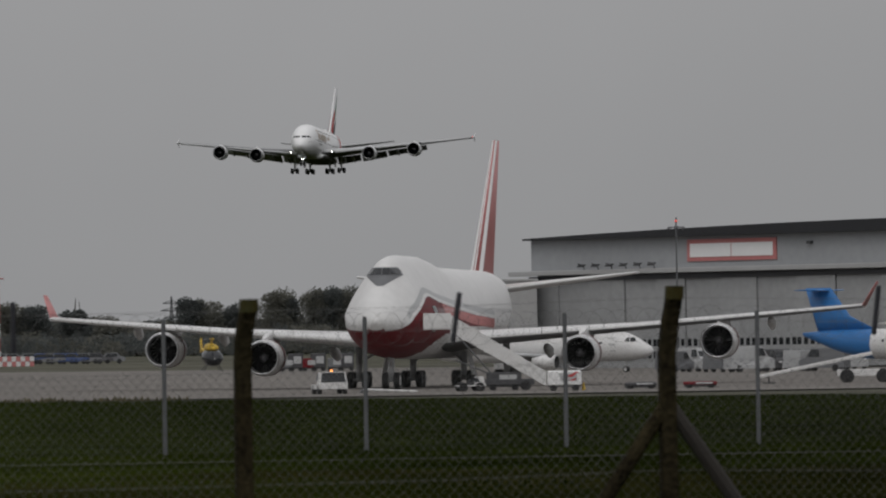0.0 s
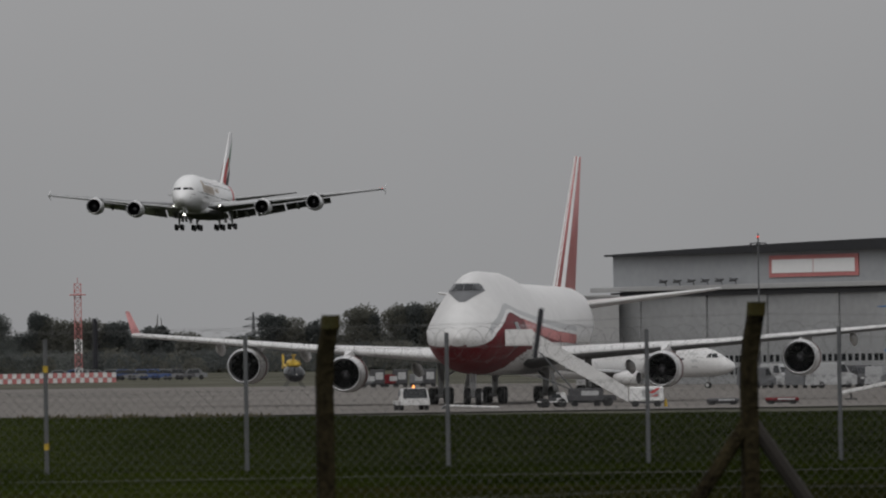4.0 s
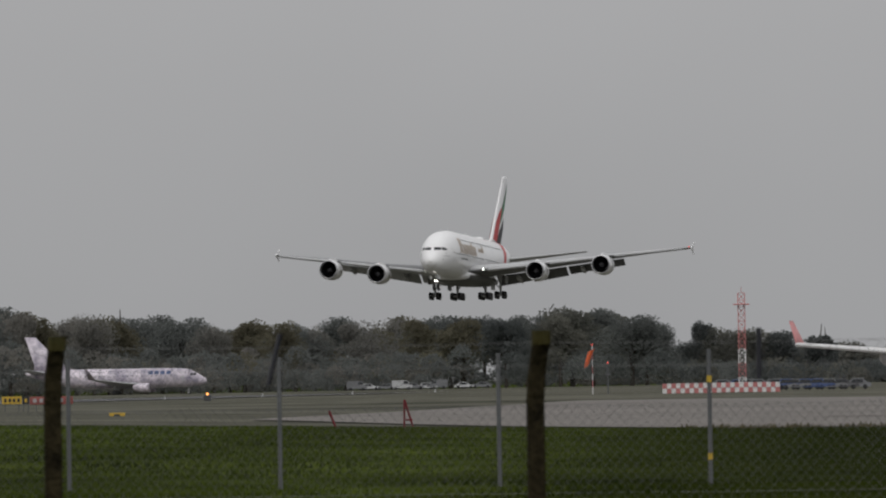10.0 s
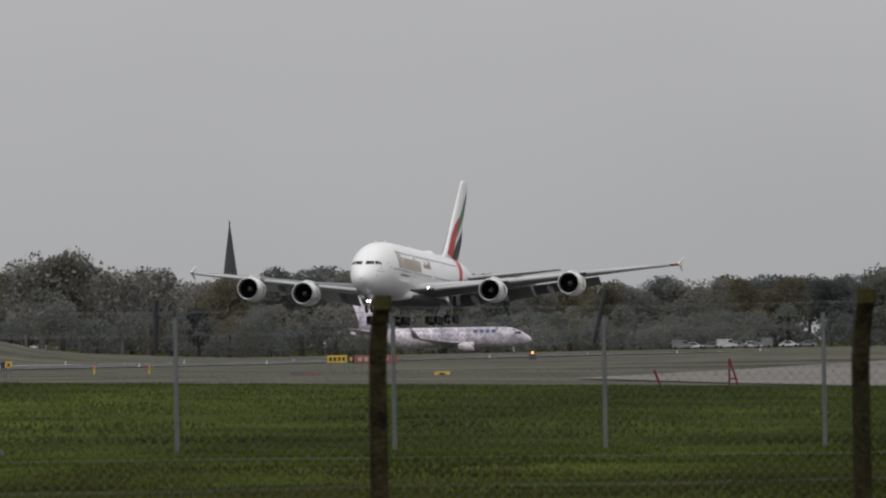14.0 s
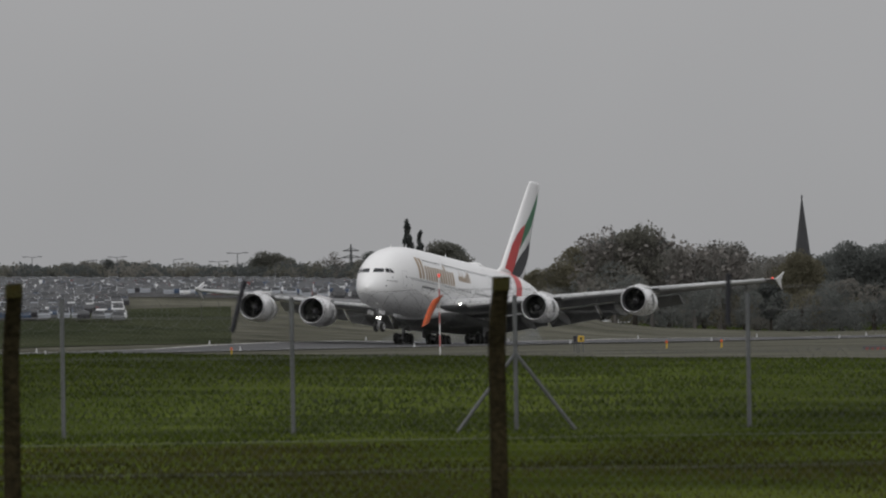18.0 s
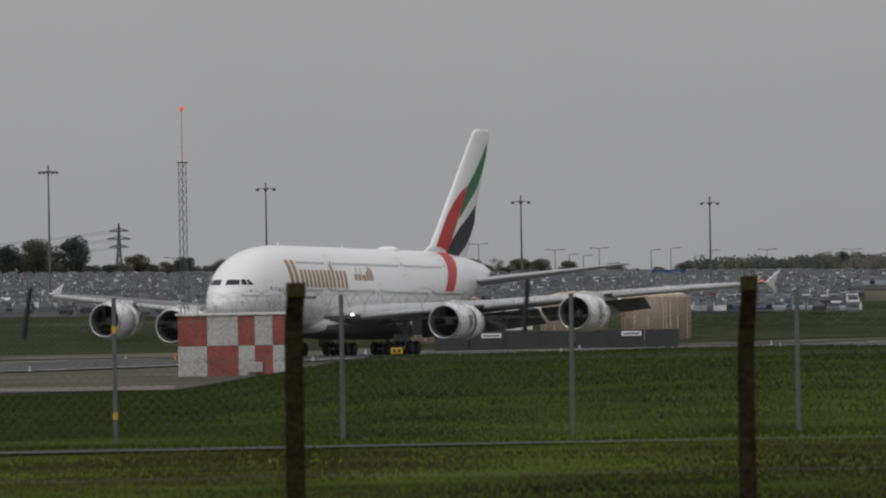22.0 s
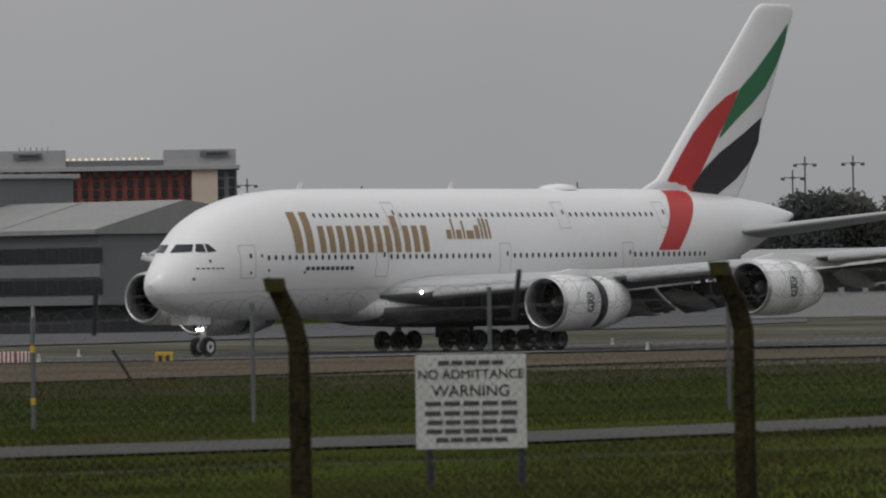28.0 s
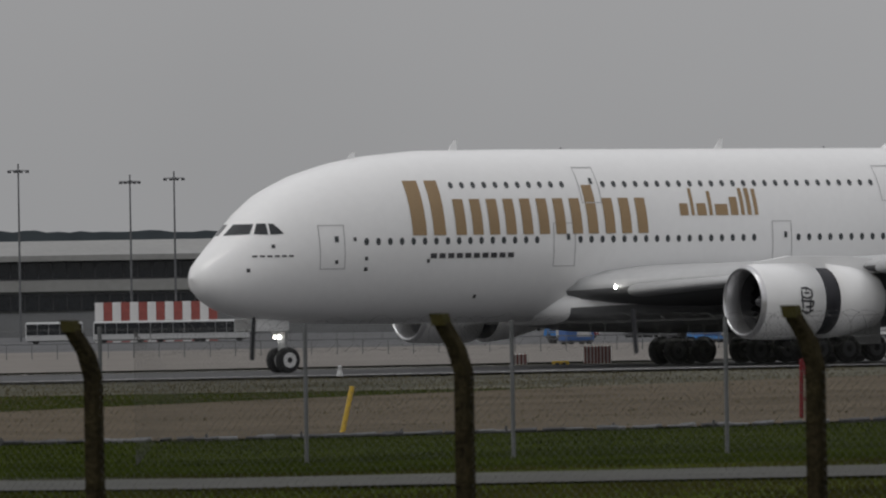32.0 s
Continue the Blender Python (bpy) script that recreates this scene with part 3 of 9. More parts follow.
# strokes of the small crest, metres on the cowl
CREST = (((-.3, .6), (0, .65), (.3, .5), (.3, .2), (0, .1), (-.3, .2), (-.3, .5)), ((-.38, 0), (.38, -.05), (.3, -.3), (-.1, -.3)), ((0, .6), (0, -.6)),
         ((-.3, -.45), (0, -.65), (.38, -.45)), ((-.15, .38), (.15, .38)), ((.2, .1), (.2, -.5)), ((-.3, .15), (-.22, -.4)))


def super_jumbo():
    th = thing("double_deck_airliner", Matrix.Identity(4), "large white four-engined double-deck airliner with gold titles, landing", "airliner")
    NX = 34.0
    H = Hull(NX, (0, .3, .8, 1.5, 2.3, 3, 4.2, 5.9, 8, 10, 13, 18, 45, 50, 54.5, 57, 61.5, 64.2, 66.8, 69.8),
             (4.72, 5.35, 5.85, 6.5, 7.25, 7.95, 8.85, 9.6, 10.2, 10.55, 10.8, 10.85, 10.85, 10.85, 10.8, 10.7, 10.4, 10.1, 9.8, 9.2),
             (4.62, 3.95, 3.5, 3.1, 2.85, 2.7, 2.5, 2.4, 2.33, 2.3, 2.3, 2.3, 2.3, 2.6, 3.5, 4.2, 5.6, 6.5, 7.5, 8.75),
             (.06, .78, 1.2, 1.65, 2.05, 2.35, 2.75, 3.1, 3.35, 3.48, 3.56, 3.57, 3.57, 3.5, 3.25, 3.0, 2.3, 1.8, 1.25, .3), 0.86, 0.46)
    H.body("fuselage", M["white"], th, 44, 110)
    # belly fairing
    rings = []
    for s, w, zt, zb in ((18.5, 1.0, 3.2, 2.6), (20, 3.2, 3.8, 2.1), (23, 4.1, 4.4, 1.75), (28, 4.25, 4.6, 1.6), (38, 4.2, 4.5, 1.6), (43, 3.8, 4.0, 1.8), (47, 2.2, 3.4, 2.2), (49, 0.8, 3.2, 2.6)):
        zc, hz = (zt + zb) / 2, (zt - zb) / 2
        rings.append([(NX - s, w * math.copysign(abs(cos(a)) ** .7, cos(a)), zc + hz * math.copysign(abs(sin(a)) ** .7, sin(a))) for a in [2 * pi * i / 28 for i in range(28)]])
    fairing = Bag().rings(rings).make("belly_fairing", [M["white"], M["underside"]], th, "white, with shade painted on its lower part", True)
    # the fairing's lower faces get the shade as colour
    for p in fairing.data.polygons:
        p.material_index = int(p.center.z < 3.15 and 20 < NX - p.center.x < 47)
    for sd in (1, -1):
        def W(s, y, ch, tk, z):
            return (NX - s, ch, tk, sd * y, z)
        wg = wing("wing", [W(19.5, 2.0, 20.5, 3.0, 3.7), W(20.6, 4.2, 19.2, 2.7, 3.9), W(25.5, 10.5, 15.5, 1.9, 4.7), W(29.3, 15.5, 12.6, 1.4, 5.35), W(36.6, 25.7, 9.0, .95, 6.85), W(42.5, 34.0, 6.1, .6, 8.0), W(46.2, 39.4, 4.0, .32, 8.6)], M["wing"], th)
        # shade painted on the wing faces that look down
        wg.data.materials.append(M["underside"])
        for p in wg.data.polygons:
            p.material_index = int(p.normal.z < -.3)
        WINGS.append((wg, sd))
        # wing fence
        b = Bag().rings([[(NX - 49.8, sd * 39.5, 7.5), (NX - 46.5, sd * 39.52, 8.6), (NX - 50.3, sd * 39.6, 9.9), (NX - 48.9, sd * 39.55, 8.6)], [(NX - 49.8, sd * 39.58, 7.5), (NX - 46.5, sd * 39.62, 8.6), (NX - 50.3, sd * 39.7, 9.9), (NX - 48.9, sd * 39.65, 8.6)]])
        b.make("wing_fence", M["white"], wg, "")
        # flaps, lowered, and slats
        for y0, y1, s0, s1, z0, z1 in ((4.4, 10.3, 39.8, 40.9, 3.75, 4.45), (10.7, 17.0, 40.9, 42.4, 4.5, 5.35), (17.4, 27.2, 42.5, 45.9, 5.4, 6.85)):
            c = 3.2 if y0 < 12 else 2.4
            ob = wing("flap", [(NX - s0 + 1.0, c, .42, sd * y0, z0 - .15), (NX - s1 + 1.0, c * .85, .36, sd * y1, z1 - .15)], M["belly"], wg)
            for v in ob.data.vertices:
                le = (NX - s0 + 1.0) + ((NX - s1) - (NX - s0)) * (abs(v.co.y) - y0) / (y1 - y0)
                v.co.z += (v.co.x - le) * 0.55
            # flap faces that look down, darkened as if shaded
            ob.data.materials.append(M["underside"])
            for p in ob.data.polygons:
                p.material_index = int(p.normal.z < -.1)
        for y0, y1, s0, s1, z0, z1 in ((6.2, 13.6, 22.1, 27.7, 4.0, 5.07), (16.3, 24.4, 29.75, 35.5, 5.4, 6.58), (27.0, 38.4, 37.4, 45.3, 6.95, 8.45)):
            wing("slat", [(NX - s0 + .75, 2.6, .85, sd * y0, z0 - .12), (NX - s1 + .6, 1.9, .6, sd * y1, z1 - .1)], M["wing"], wg)
        for y, s, z, ln in ((8.5, 36.5, 3.5, 7.0), (13.0, 37.5, 4.1, 6.5), (20.0, 40.0, 5.1, 5.6), (24.0, 41.5, 5.7, 5.2)):
            b = Bag().rings([[(NX - s - ln * q, sd * y + w * cos(a), z - ln * q * .14 + h * sin(a)) for a in [2 * pi * i / 10 for i in range(10)]] for q, w, h in ((0, .05, .05), (.2, .3, .5), (.55, .34, .6), (.85, .2, .35), (1, .04, .05))])
            b.make("flap_fairing", M["wing"], wg, "", True)
        # tailplane
        wing("tailplane", [(NX - 59.5, 9.5, 1.2, sd * .8, 7.7), (NX - 61.2, 8.2, .95, sd * 3.0, 7.9), (NX - 69.0, 3.0, .3, sd * 15.2, 9.45)], M["wing"], th)
        # engines
        for y, s, z in ((14.9, 22.1, 3.65), (25.7, 29.7, 4.95)):
            eng, rear = engine(th, NX - s, sd * y, z, 1.86, 6.6, M["white"], pyl=(NX - s - 6.0, NX - s - 9.5, z + 2.05))
            # dark crest on the cowl
            for line in CREST:
                stroke = Bag()
                for (p0, q0), (p1, q1) in zip(line, line[1:]):
                    nx_, nz_ = -(q1 - q0), p1 - p0
                    ln = hypot(nx_, nz_) / .05
                    quad = []
                    for p, q, m in ((p0, q0, 1), (p1, q1, 1), (p1, q1, -1), (p0, q0, -1)):
                        p, a = p + m * nx_ / ln, (q + m * nz_ / ln + .1) / 1.87
                        quad.append((NX - s - 2.55 - p, sd * (y + 1.875 * cos(a)), z + 1.875 * sin(a)))
                    stroke.add(quad, [(0, 1, 2, 3)])
                stroke.make("crest_stroke", M["darkmetal"], eng, "dark painted stroke")
            WINGS.append((eng, sd))
            if y < 20:
                SLEEVES.append(rear)
        # wing root and nose lamps
        Bag().turn([(0, .11), (.05, .09), (.06, .02)], "x", 12, (NX - 21.2, sd * 5.4, 4.05)).make("landing_lamp", M["lamp"], wg, "lit white lamp", True)
        tip_light(wg, (NX - 46.2, sd * 39.3, 8.7), M["redlamp"] if sd > 0 else M["white"], 0.18)
    # upright tail
    fin("fin", [(NX - 51.2, 10.3, 12.4), (NX - 54.2, 11.5, 10.4), (NX - 65.6, 23.1, 4.9), (NX - 66.2, 23.6, 4.25), (NX - 66.8, 23.8, 3.4)], 1.3, M["white"], th)

    def flag(name, pts, material):
        for sd in (1, -1):
            def on_fin(px, py):
                s, z = px, min(py, 23.5)
                q = max(0, min(1, (z - 11.5) / 11.6))
                le, ch = 54.2 + 11.4 * q, 10.4 - 5.5 * q
                t = max(0.02, min(.98, (s - le) / ch))
                y = 1.3 * ch / 12.4 * 2.6 * (sqrt(t) * .55 - .42 * t - .13 * t ** 3) + .05
                return NX - max(s, le - .02), sd * y, z
            n, cut = len(pts) // 2, 6
            vs = []
            for i in range(n):
                p, q = Vector(pts[i]), Vector(pts[-1 - i])
                vs += [on_fin(*(p.lerp(q, j / cut))) for j in range(cut + 1)]
            fs = [(i * (cut + 1) + j, i * (cut + 1) + j + 1, (i + 1) * (cut + 1) + j + 1, (i + 1) * (cut + 1) + j) for i in range(n - 1) for j in range(cut)]
            obj(name, vs, fs, material, th, "", True)
    flag("red_stripe", [(53.93, 10.0), (54.99, 11.39), (56.55, 13.08), (58.12, 14.68), (59.99, 16.12), (61.86, 17.2), (63.47, 17.78), (62.57, 16.41), (61.62, 15.3), (60.55, 14.16), (59.6, 13.02), (58.59, 11.84), (57.64, 10.71), (56.95, 9.99)], M["red"])
    flag("green_stripe", [(60.98, 14.39), (62.13, 15.95), (63.6, 17.79), (65.49, 19.02), (67.52, 20.57), (69.83, 22.48), (69.48, 21.1), (68.37, 19.44), (66.83, 17.89), (65.05, 16.73), (63.04, 15.58), (61.16, 14.39)], M["green"])
    flag("black_stripe", [(56.95, 9.99), (57.78, 11.12), (58.96, 12.11), (61.14, 13.4), (63.94, 14.63), (66.52, 15.86), (66.1, 14.07), (65.07, 12.73), (63.24, 11.51), (60.75, 10.44), (58.91, 10.18), (57.99, 9.99)], M["black"])
    for z0, z1, a0, b0, a1, b1 in ((10.7, 10.0, 53.4, 56.2, 52.6, 55.6), (10.0, 8.5, 52.6, 55.6, 51.5, 54.1), (8.5, 6.6, 51.5, 54.1, 49.7, 52.2)):
        H.patch("red_band", ((a0, z0), (b0, z0), (b1, z1), (a1, z1)), M["red"], th)
    # flight-deck glazing
    for q in (((1.72, 6.71), (2.45, 6.76), (2.75, 7.24), (2.3, 7.24)), ((2.6, 6.76), (3.15, 6.72), (3.2, 7.26), (2.86, 7.26)), ((3.25, 6.72), (3.85, 6.76), (3.5, 7.24), (3.3, 7.26))):
        H.patch("flight_deck_pane", q, M["glass"], th, cuts=4)
    # doors
    for s, z0, z1, w in ((5.5, 5.0, 7.15, 1.35), (18.8, 5.0, 7.15, 1.3), (32.0, 5.1, 7.15, 1.2), (45.6, 5.1, 7.15, 1.2), (20.7, 8.1, 9.9, 1.2), (39.0, 8.1, 9.9, 1.2), (50.4, 8.1, 9.9, 1.2)):
        for a, b, c, d in ((s, s + w, z0, z0 + .045), (s, s + w, z1 - .04, z1), (s, s + .045, z0, z1), (s + w - .045, s + w, z0, z1)):
            H.patch("door_frame", ((a, d), (b, d), (b, c), (a, c)), M["seam"], th, off=.02, cuts=3)
        H.patch("door_pane", ((s + w * .6, z1 - .55), (s + w * .75, z1 - .55), (s + w * .75, z1 - .85), (s + w * .6, z1 - .85)), M["cabin_glass"], th, cuts=1)
    portholes(H, th, ((8.0, 18.2, 6.32), (20.4, 31.4, 6.32), (33.6, 45.0, 6.32), (47.0, 56.0, 6.32), (13.2, 20.2, 9.05), (22.2, 38.6, 9.05), (40.6, 50.0, 9.05)), pitch=.655)
    # gold title of plain blocks, a slender second title, a thin line of bars
    # (from, to, low, high) of each bar in metres from the title's start
    bars = [(0, .8, 0, 2.67), (1.2, 1.9, 0, 2.67), (10.3, 10.9, 0, 2.4)]
    bars += [(2.5 + .98 * k, 3.1 + .98 * k, 0, 1.75) for k in range(12) if k != 8]
    for a, b, lo, hi in bars:
        H.patch("title_block", ((10.6 + a - .02 * hi, 6.6 + hi), (10.6 + b - .02 * hi, 6.6 + hi), (10.6 + b - .02 * lo, 6.6 + lo), (10.6 + a - .02 * lo, 6.6 + lo)), M["gold"], th, label="gold paint block", cuts=4)
    s = 26.5
    for k in range(9):
        w = (.5, .18, .55, .2, .75, .45, .2, .25, .22)[k]
        h = (.6, 1.35, .6, 1.2, .55, .9, 1.35, 1.35, 1.3)[k]
        H.patch("title_bar", ((s, 7.45 + h), (s + w, 7.45 + h), (s + w, 7.45), (s, 7.45)), M["gold"], th, label="gold paint bar", cuts=3)
        s += w + .18
    for k in range(10):
        H.patch("web_bar", ((11.6 + k * .5, 5.72), (11.95 + k * .5, 5.72), (11.95 + k * .5, 5.48), (11.6 + k * .5, 5.48)), M["darkmetal"], th, cuts=2)
    for k in range(6):
        H.patch("nose_bar", ((2.3 + k * .33, 5.72), (2.52 + k * .33, 5.72), (2.52 + k * .33, 5.63), (2.3 + k * .33, 5.63)), M["darkmetal"], th, cuts=1)
    # static ports and drains on the nose
    for q, z in ((6.3, 5.35), (7.9, 5.5), (7.9, 5.0), (3.2, 6.15), (7.3, 6.45), (11.4, 5.35), (14.5, 3.6), (2.0, 5.0)):
        H.patch("static_port", ((q, z + .09), (q + .16, z + .09), (q + .16, z - .09), (q, z - .09)), M["darkmetal"], th, cuts=1)
    # roof bumps and aerials
    for s, w, h in ((41.5, 1.1, .45), ):
        rings = [[(NX - s - 3.2 * q, w * k * cos(a), 10.75 + h * k * sin(a)) for a in [pi * i / 8 for i in range(9)]] for q, k in ((0, .1), (.15, .8), (.5, 1), (.85, .8), (1, .1))]
        Bag().rings(rings, close=False, caps=False).make("antenna_dome", M["white"], th, "", True)
    for s, hh in ((9.0, .35), (15.0, .5), (31.0, .5)):
        z = H.at(s)[0]
        Bag().add([(NX - s, .03, z - .05), (NX - s - .5, .03, z - .05), (NX - s - .55, 0, z + hh), (NX - s - .35, 0, z + hh), (NX - s, -.03, z - .05), (NX - s - .5, -.03, z - .05)], [(0, 1, 2, 3), (4, 3, 2, 5), (0, 3, 4), (1, 5, 2)]).make("blade_aerial", M["white"], th)
    # landing gear
    leg = bogie(th, NX - 5.2, 0, 3.0, (0,), .63, .42, .42, "nose_gear")
    for sd in (1, -1):
        Bag().box((NX - 4.0, sd * .75, 2.35), (2.2, .05, .6), bevel=.02).make("gear_door", M["white"], leg)
        Bag().turn([(0, .09), (.05, .08), (.06, .02)], "x", 12, (NX - 4.9, sd * .2, 1.75)).make("landing_lamp", M["lamp"], leg, "lit white lamp", True)
    GEARS.append((leg, .5))
    for sd in (1, -1):
        GEARS.append((bogie(th, .8, sd * 6.2, 4.4, (.85, -.85), .7, .5, .68, "wing_gear"), .9))
        GEARS.append((bogie(th, -2.6, sd * 2.65, 3.2, (1.7, 0, -1.7), .7, .5, .72, "body_gear"), .9))
        Bag().box((.8, sd * 7.3, 2.7), (2.4, .06, 1.5), bevel=.02).make("gear_door", M["belly"], th)
        Bag().box((-2.4, sd * 4.1, 1.5), (3.6, .06, 1.2), bevel=.02).make("gear_door", M["belly"], th)
    return th


SLEEVES, GEARS, WINGS = [], [], []
AIRLINER = super_jumbo()


def jumbo():
    """The parked jumbo: white over a red belly, seen from its nose."""
    p = Vector((26.4, 629.6, 0))
    a = radians(-100.64)
    base = p - Vector((cos(a), sin(a), 0)) * 29.5
    z = ground(base.x, base.y) + .06
    th = thing("jumbo_jet", pose(base.x, base.y, z, 0, 0, -100.64), "parked four-engined jumbo jet, white with a faded red belly and tail", "airliner")
    NX = 29.5
    H = Hull(NX, (0, .4, 1, 2, 3.2, 4.2, 5.2, 6.5, 8.5, 11, 20, 23, 26, 45, 50, 56, 62, 68.6),
             (4.9, 5.6, 6.1, 6.85, 7.9, 8.8, 9.2, 9.42, 9.56, 9.6, 9.55, 9.3, 8.85, 8.75, 8.75, 8.7, 8.4, 7.6),
             (4.7, 4.1, 3.65, 3.1, 2.75, 2.55, 2.4, 2.3, 2.2, 2.15, 2.1, 2.1, 2.1, 2.1, 2.5, 3.6, 5.0, 7.0),
             (.08, .95, 1.5, 2.1, 2.5, 2.75, 2.95, 3.1, 3.22, 3.25, 3.25, 3.25, 3.25, 3.25, 3.1, 2.5, 1.6, .25), 0.95, 0.43, ((0, 1.5, 3, 20, 27), (0, .15, .5, .45, 0)))

    def edge(q, sd=1):
        """Height at which the red belly begins; the red sweeps up on the door's side."""
        if sd < 0:
            return float(np.interp(q, (0, 1.5, 4, 6.5, 20), (4.25, 4.35, 4.5, 4.7, 3.6)))
        return float(np.interp(q, (0, 1, 2, 3, 5, 7, 8.5, 12, 20, 28, 40), (4.25, 4.3, 4.65, 5.2, 6.0, 6.6, 6.7, 6.3, 5.8, 5.4, 5.1)))

    def red(s, z, y):
        if y < 0 or s < 9:
            return z < edge(s, y) and .3 < s < 22
        return float(np.interp(s, (9, 12, 20, 40), (2.0, 3.4, 4.4, 4.5))) < z < edge(s, y) and s < 40
    H.body("fuselage", M["dirtywhite"], th, 96, 210, lower=M["darkred"], split=red)
    def brow(name, y0, y1, low, high, material, off, label=""):
        """A panel over the nose's brow, between two edges given as heights over the half width."""
        vs, n = [], 12
        for k in range(n + 1):
            for i in range(n + 1):
                y = y0 + (y1 - y0) * i / n
                z = low(abs(y)) + (high(abs(y)) - low(abs(y))) * k / n
                a, b = 0.0, 9.0
                for _ in range(26):
                    m = (a + b) / 2
                    inside = z < H.at(m)[0] and H.side(m, z) > abs(y)
                    a, b = (a, m) if inside else (m, b)
                vs.append((NX - b + off, y, z + off * .7))
        obj(name, vs, [(k * (n + 1) + i, k * (n + 1) + i + 1, (k + 1) * (n + 1) + i + 1, (k + 1) * (n + 1) + i) for k in range(n) for i in range(n)], material, th, label, True)
    brow("glare_shade", -1.33, 1.33, lambda y: 7.36 + .76 * max(0, y - .25) / 1.08, lambda y: 8.68 - .56 * max(0, y - .97) / .36, M["greywall"], .03, "dark grey anti-glare paint")
    for y0, y1 in ((-1.16, -.62), (-.57, -.04), (.04, .57), (.62, 1.16)):
        brow("flight_deck_pane", y0, y1, lambda y: 8.16, lambda y: 8.6 - .36 * max(0, y - .95) / .25, M["glass"], .07)
    for sd in (1, -1):
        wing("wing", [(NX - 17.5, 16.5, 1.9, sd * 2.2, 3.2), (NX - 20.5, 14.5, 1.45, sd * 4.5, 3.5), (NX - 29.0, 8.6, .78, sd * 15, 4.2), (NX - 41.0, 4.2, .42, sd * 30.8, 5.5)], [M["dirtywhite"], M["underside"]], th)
        # the jumbo's wing also has its underside shade in the colour
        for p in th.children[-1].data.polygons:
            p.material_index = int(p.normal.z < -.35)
        b = Bag().rings([foil(NX - 41.2, 3.8, .3, sd * 30.8, 5.55), foil(NX - 43.4, 1.8, .14, sd * 31.7, 7.3)])
        b.make("winglet", M["pinkred"], th, "pale red winglet", True)
        wing("tailplane", [(NX - 56.5, 8.5, .9, sd * .8, 7.2), (NX - 66, 2.6, .25, sd * 11.0, 8.45)], M["dirtywhite"], th)
        for y, s, z in ((11.7, 22.5, 2.35), (20.8, 32.5, 3.05)):
            eng, rear = engine(th, NX - s, sd * y, z, 1.36, 5.2, M["dirtywhite"], pyl=(NX - s - 3.4, NX - s - 7.0, z + 1.75))
            b = Bag().turn([(-1.9, 1.375), (-2.5, 1.37)], "x", 32, (NX - s, sd * y, z))
            b.f = b.f[:-2]
            b.make("cowl_band", M["darkred"], eng, "faded red cowl band", True)
        for y, s, z, ln in ((8, 32, 2.8, 5.5), (17, 36, 4.0, 4.5), (24, 39.5, 4.5, 3.6)):
            Bag().rings([[(NX - s - ln * q, sd * y + w * cos(a), z - ln * q * .1 + h * sin(a)) for a in [2 * pi * i / 10 for i in range(10)]] for q, w, h in ((0, .05, .05), (.2, .25, .42), (.6, .28, .5), (1, .04, .05))]).make("flap_fairing", M["dirtywhite"], th, "", True)
        bogie(th, .2, sd * 5.5, 3.4, (.75, -.75), .62, .45, .56, "wing_gear")
        bogie(th, -2.9, sd * 1.9, 2.6, (.75, -.75), .62, .45, .56, "body_gear")
        Bag().box((2.4, sd * 3.2, 1.6), (2.2, .06, 1.5), pose(0, 0, 0, sd * 12), bevel=.02).make("gear_door", M["dirtywhite"], th)
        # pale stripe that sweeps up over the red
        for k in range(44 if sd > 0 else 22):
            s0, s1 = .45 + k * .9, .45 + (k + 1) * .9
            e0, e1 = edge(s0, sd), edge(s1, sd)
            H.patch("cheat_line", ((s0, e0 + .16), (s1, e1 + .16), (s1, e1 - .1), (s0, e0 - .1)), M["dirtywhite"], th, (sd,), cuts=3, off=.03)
            # sky reflection on the red side, painted as a paler band
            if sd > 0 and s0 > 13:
                H.patch("faded_band", ((s0, e0 - .12), (s1, e1 - .12), (s1, e1 - .8), (s0, e0 - .8)), M["pinkred"], th, (sd,), cuts=3, off=.02, label="red band with the sky's sheen painted in")
            if sd > 0 and s0 > 2:
                H.patch("swoosh", ((s0, e0 + .55), (s1, e1 + .55), (s1, e1 + .16), (s0, e0 + .16)), M["belly"], th, (sd,), cuts=3, off=.03, label="grey swoosh line")
    bogie(th, NX - 7.6, 0, 2.8, (0,), .62, .42, .42, "nose_gear")
    fin("fin", [(NX - 53.0, 8.3, 11.4), (NX - 66.0, 18.95, 3.3)], 1.0, M["pinkred"], th, "bleached red fin with a pale leading edge")
    vs = []
    for q in np.linspace(0, 1, 8):
        le, z = NX - 53 - 13 * q, 8.3 + 10.65 * q
        for dx, dy in ((-1.3 + .6 * q, .50 - .3 * q), (.06, .0), (-1.3 + .6 * q, -.50 + .3 * q)):
            vs.append((le + dx, dy, z))
    fs = [(3 * k + i, 3 * k + i + 1, 3 * k + 4 + i, 3 * k + 3 + i) for k in range(7) for i in range(2)]
    obj("fin_edge", vs, fs, M["dirtywhite"], th, "pale leading edge", True)
    portholes(H, th, ((9, 52, 5.6),), pitch=1.0, material=M["belly"])
    H.patch("open_door", ((7.8, 5.9), (9.3, 5.9), (9.3, 4.1), (7.8, 4.1)), M["glass"], th, (1,), cuts=3, label="dark open doorway", off=.05)
    return th


JUMBO = jumbo()


# ---- paving ----
def strip(name, s0, s1, o0, o1, material, label, category, lift=0.06):
    return sheet(name, lambda s, q: track(s0 + (s1 - s0) * s, o0 + (o1 - o0) * q), material, label, category, lift, nu=120, nd=4)


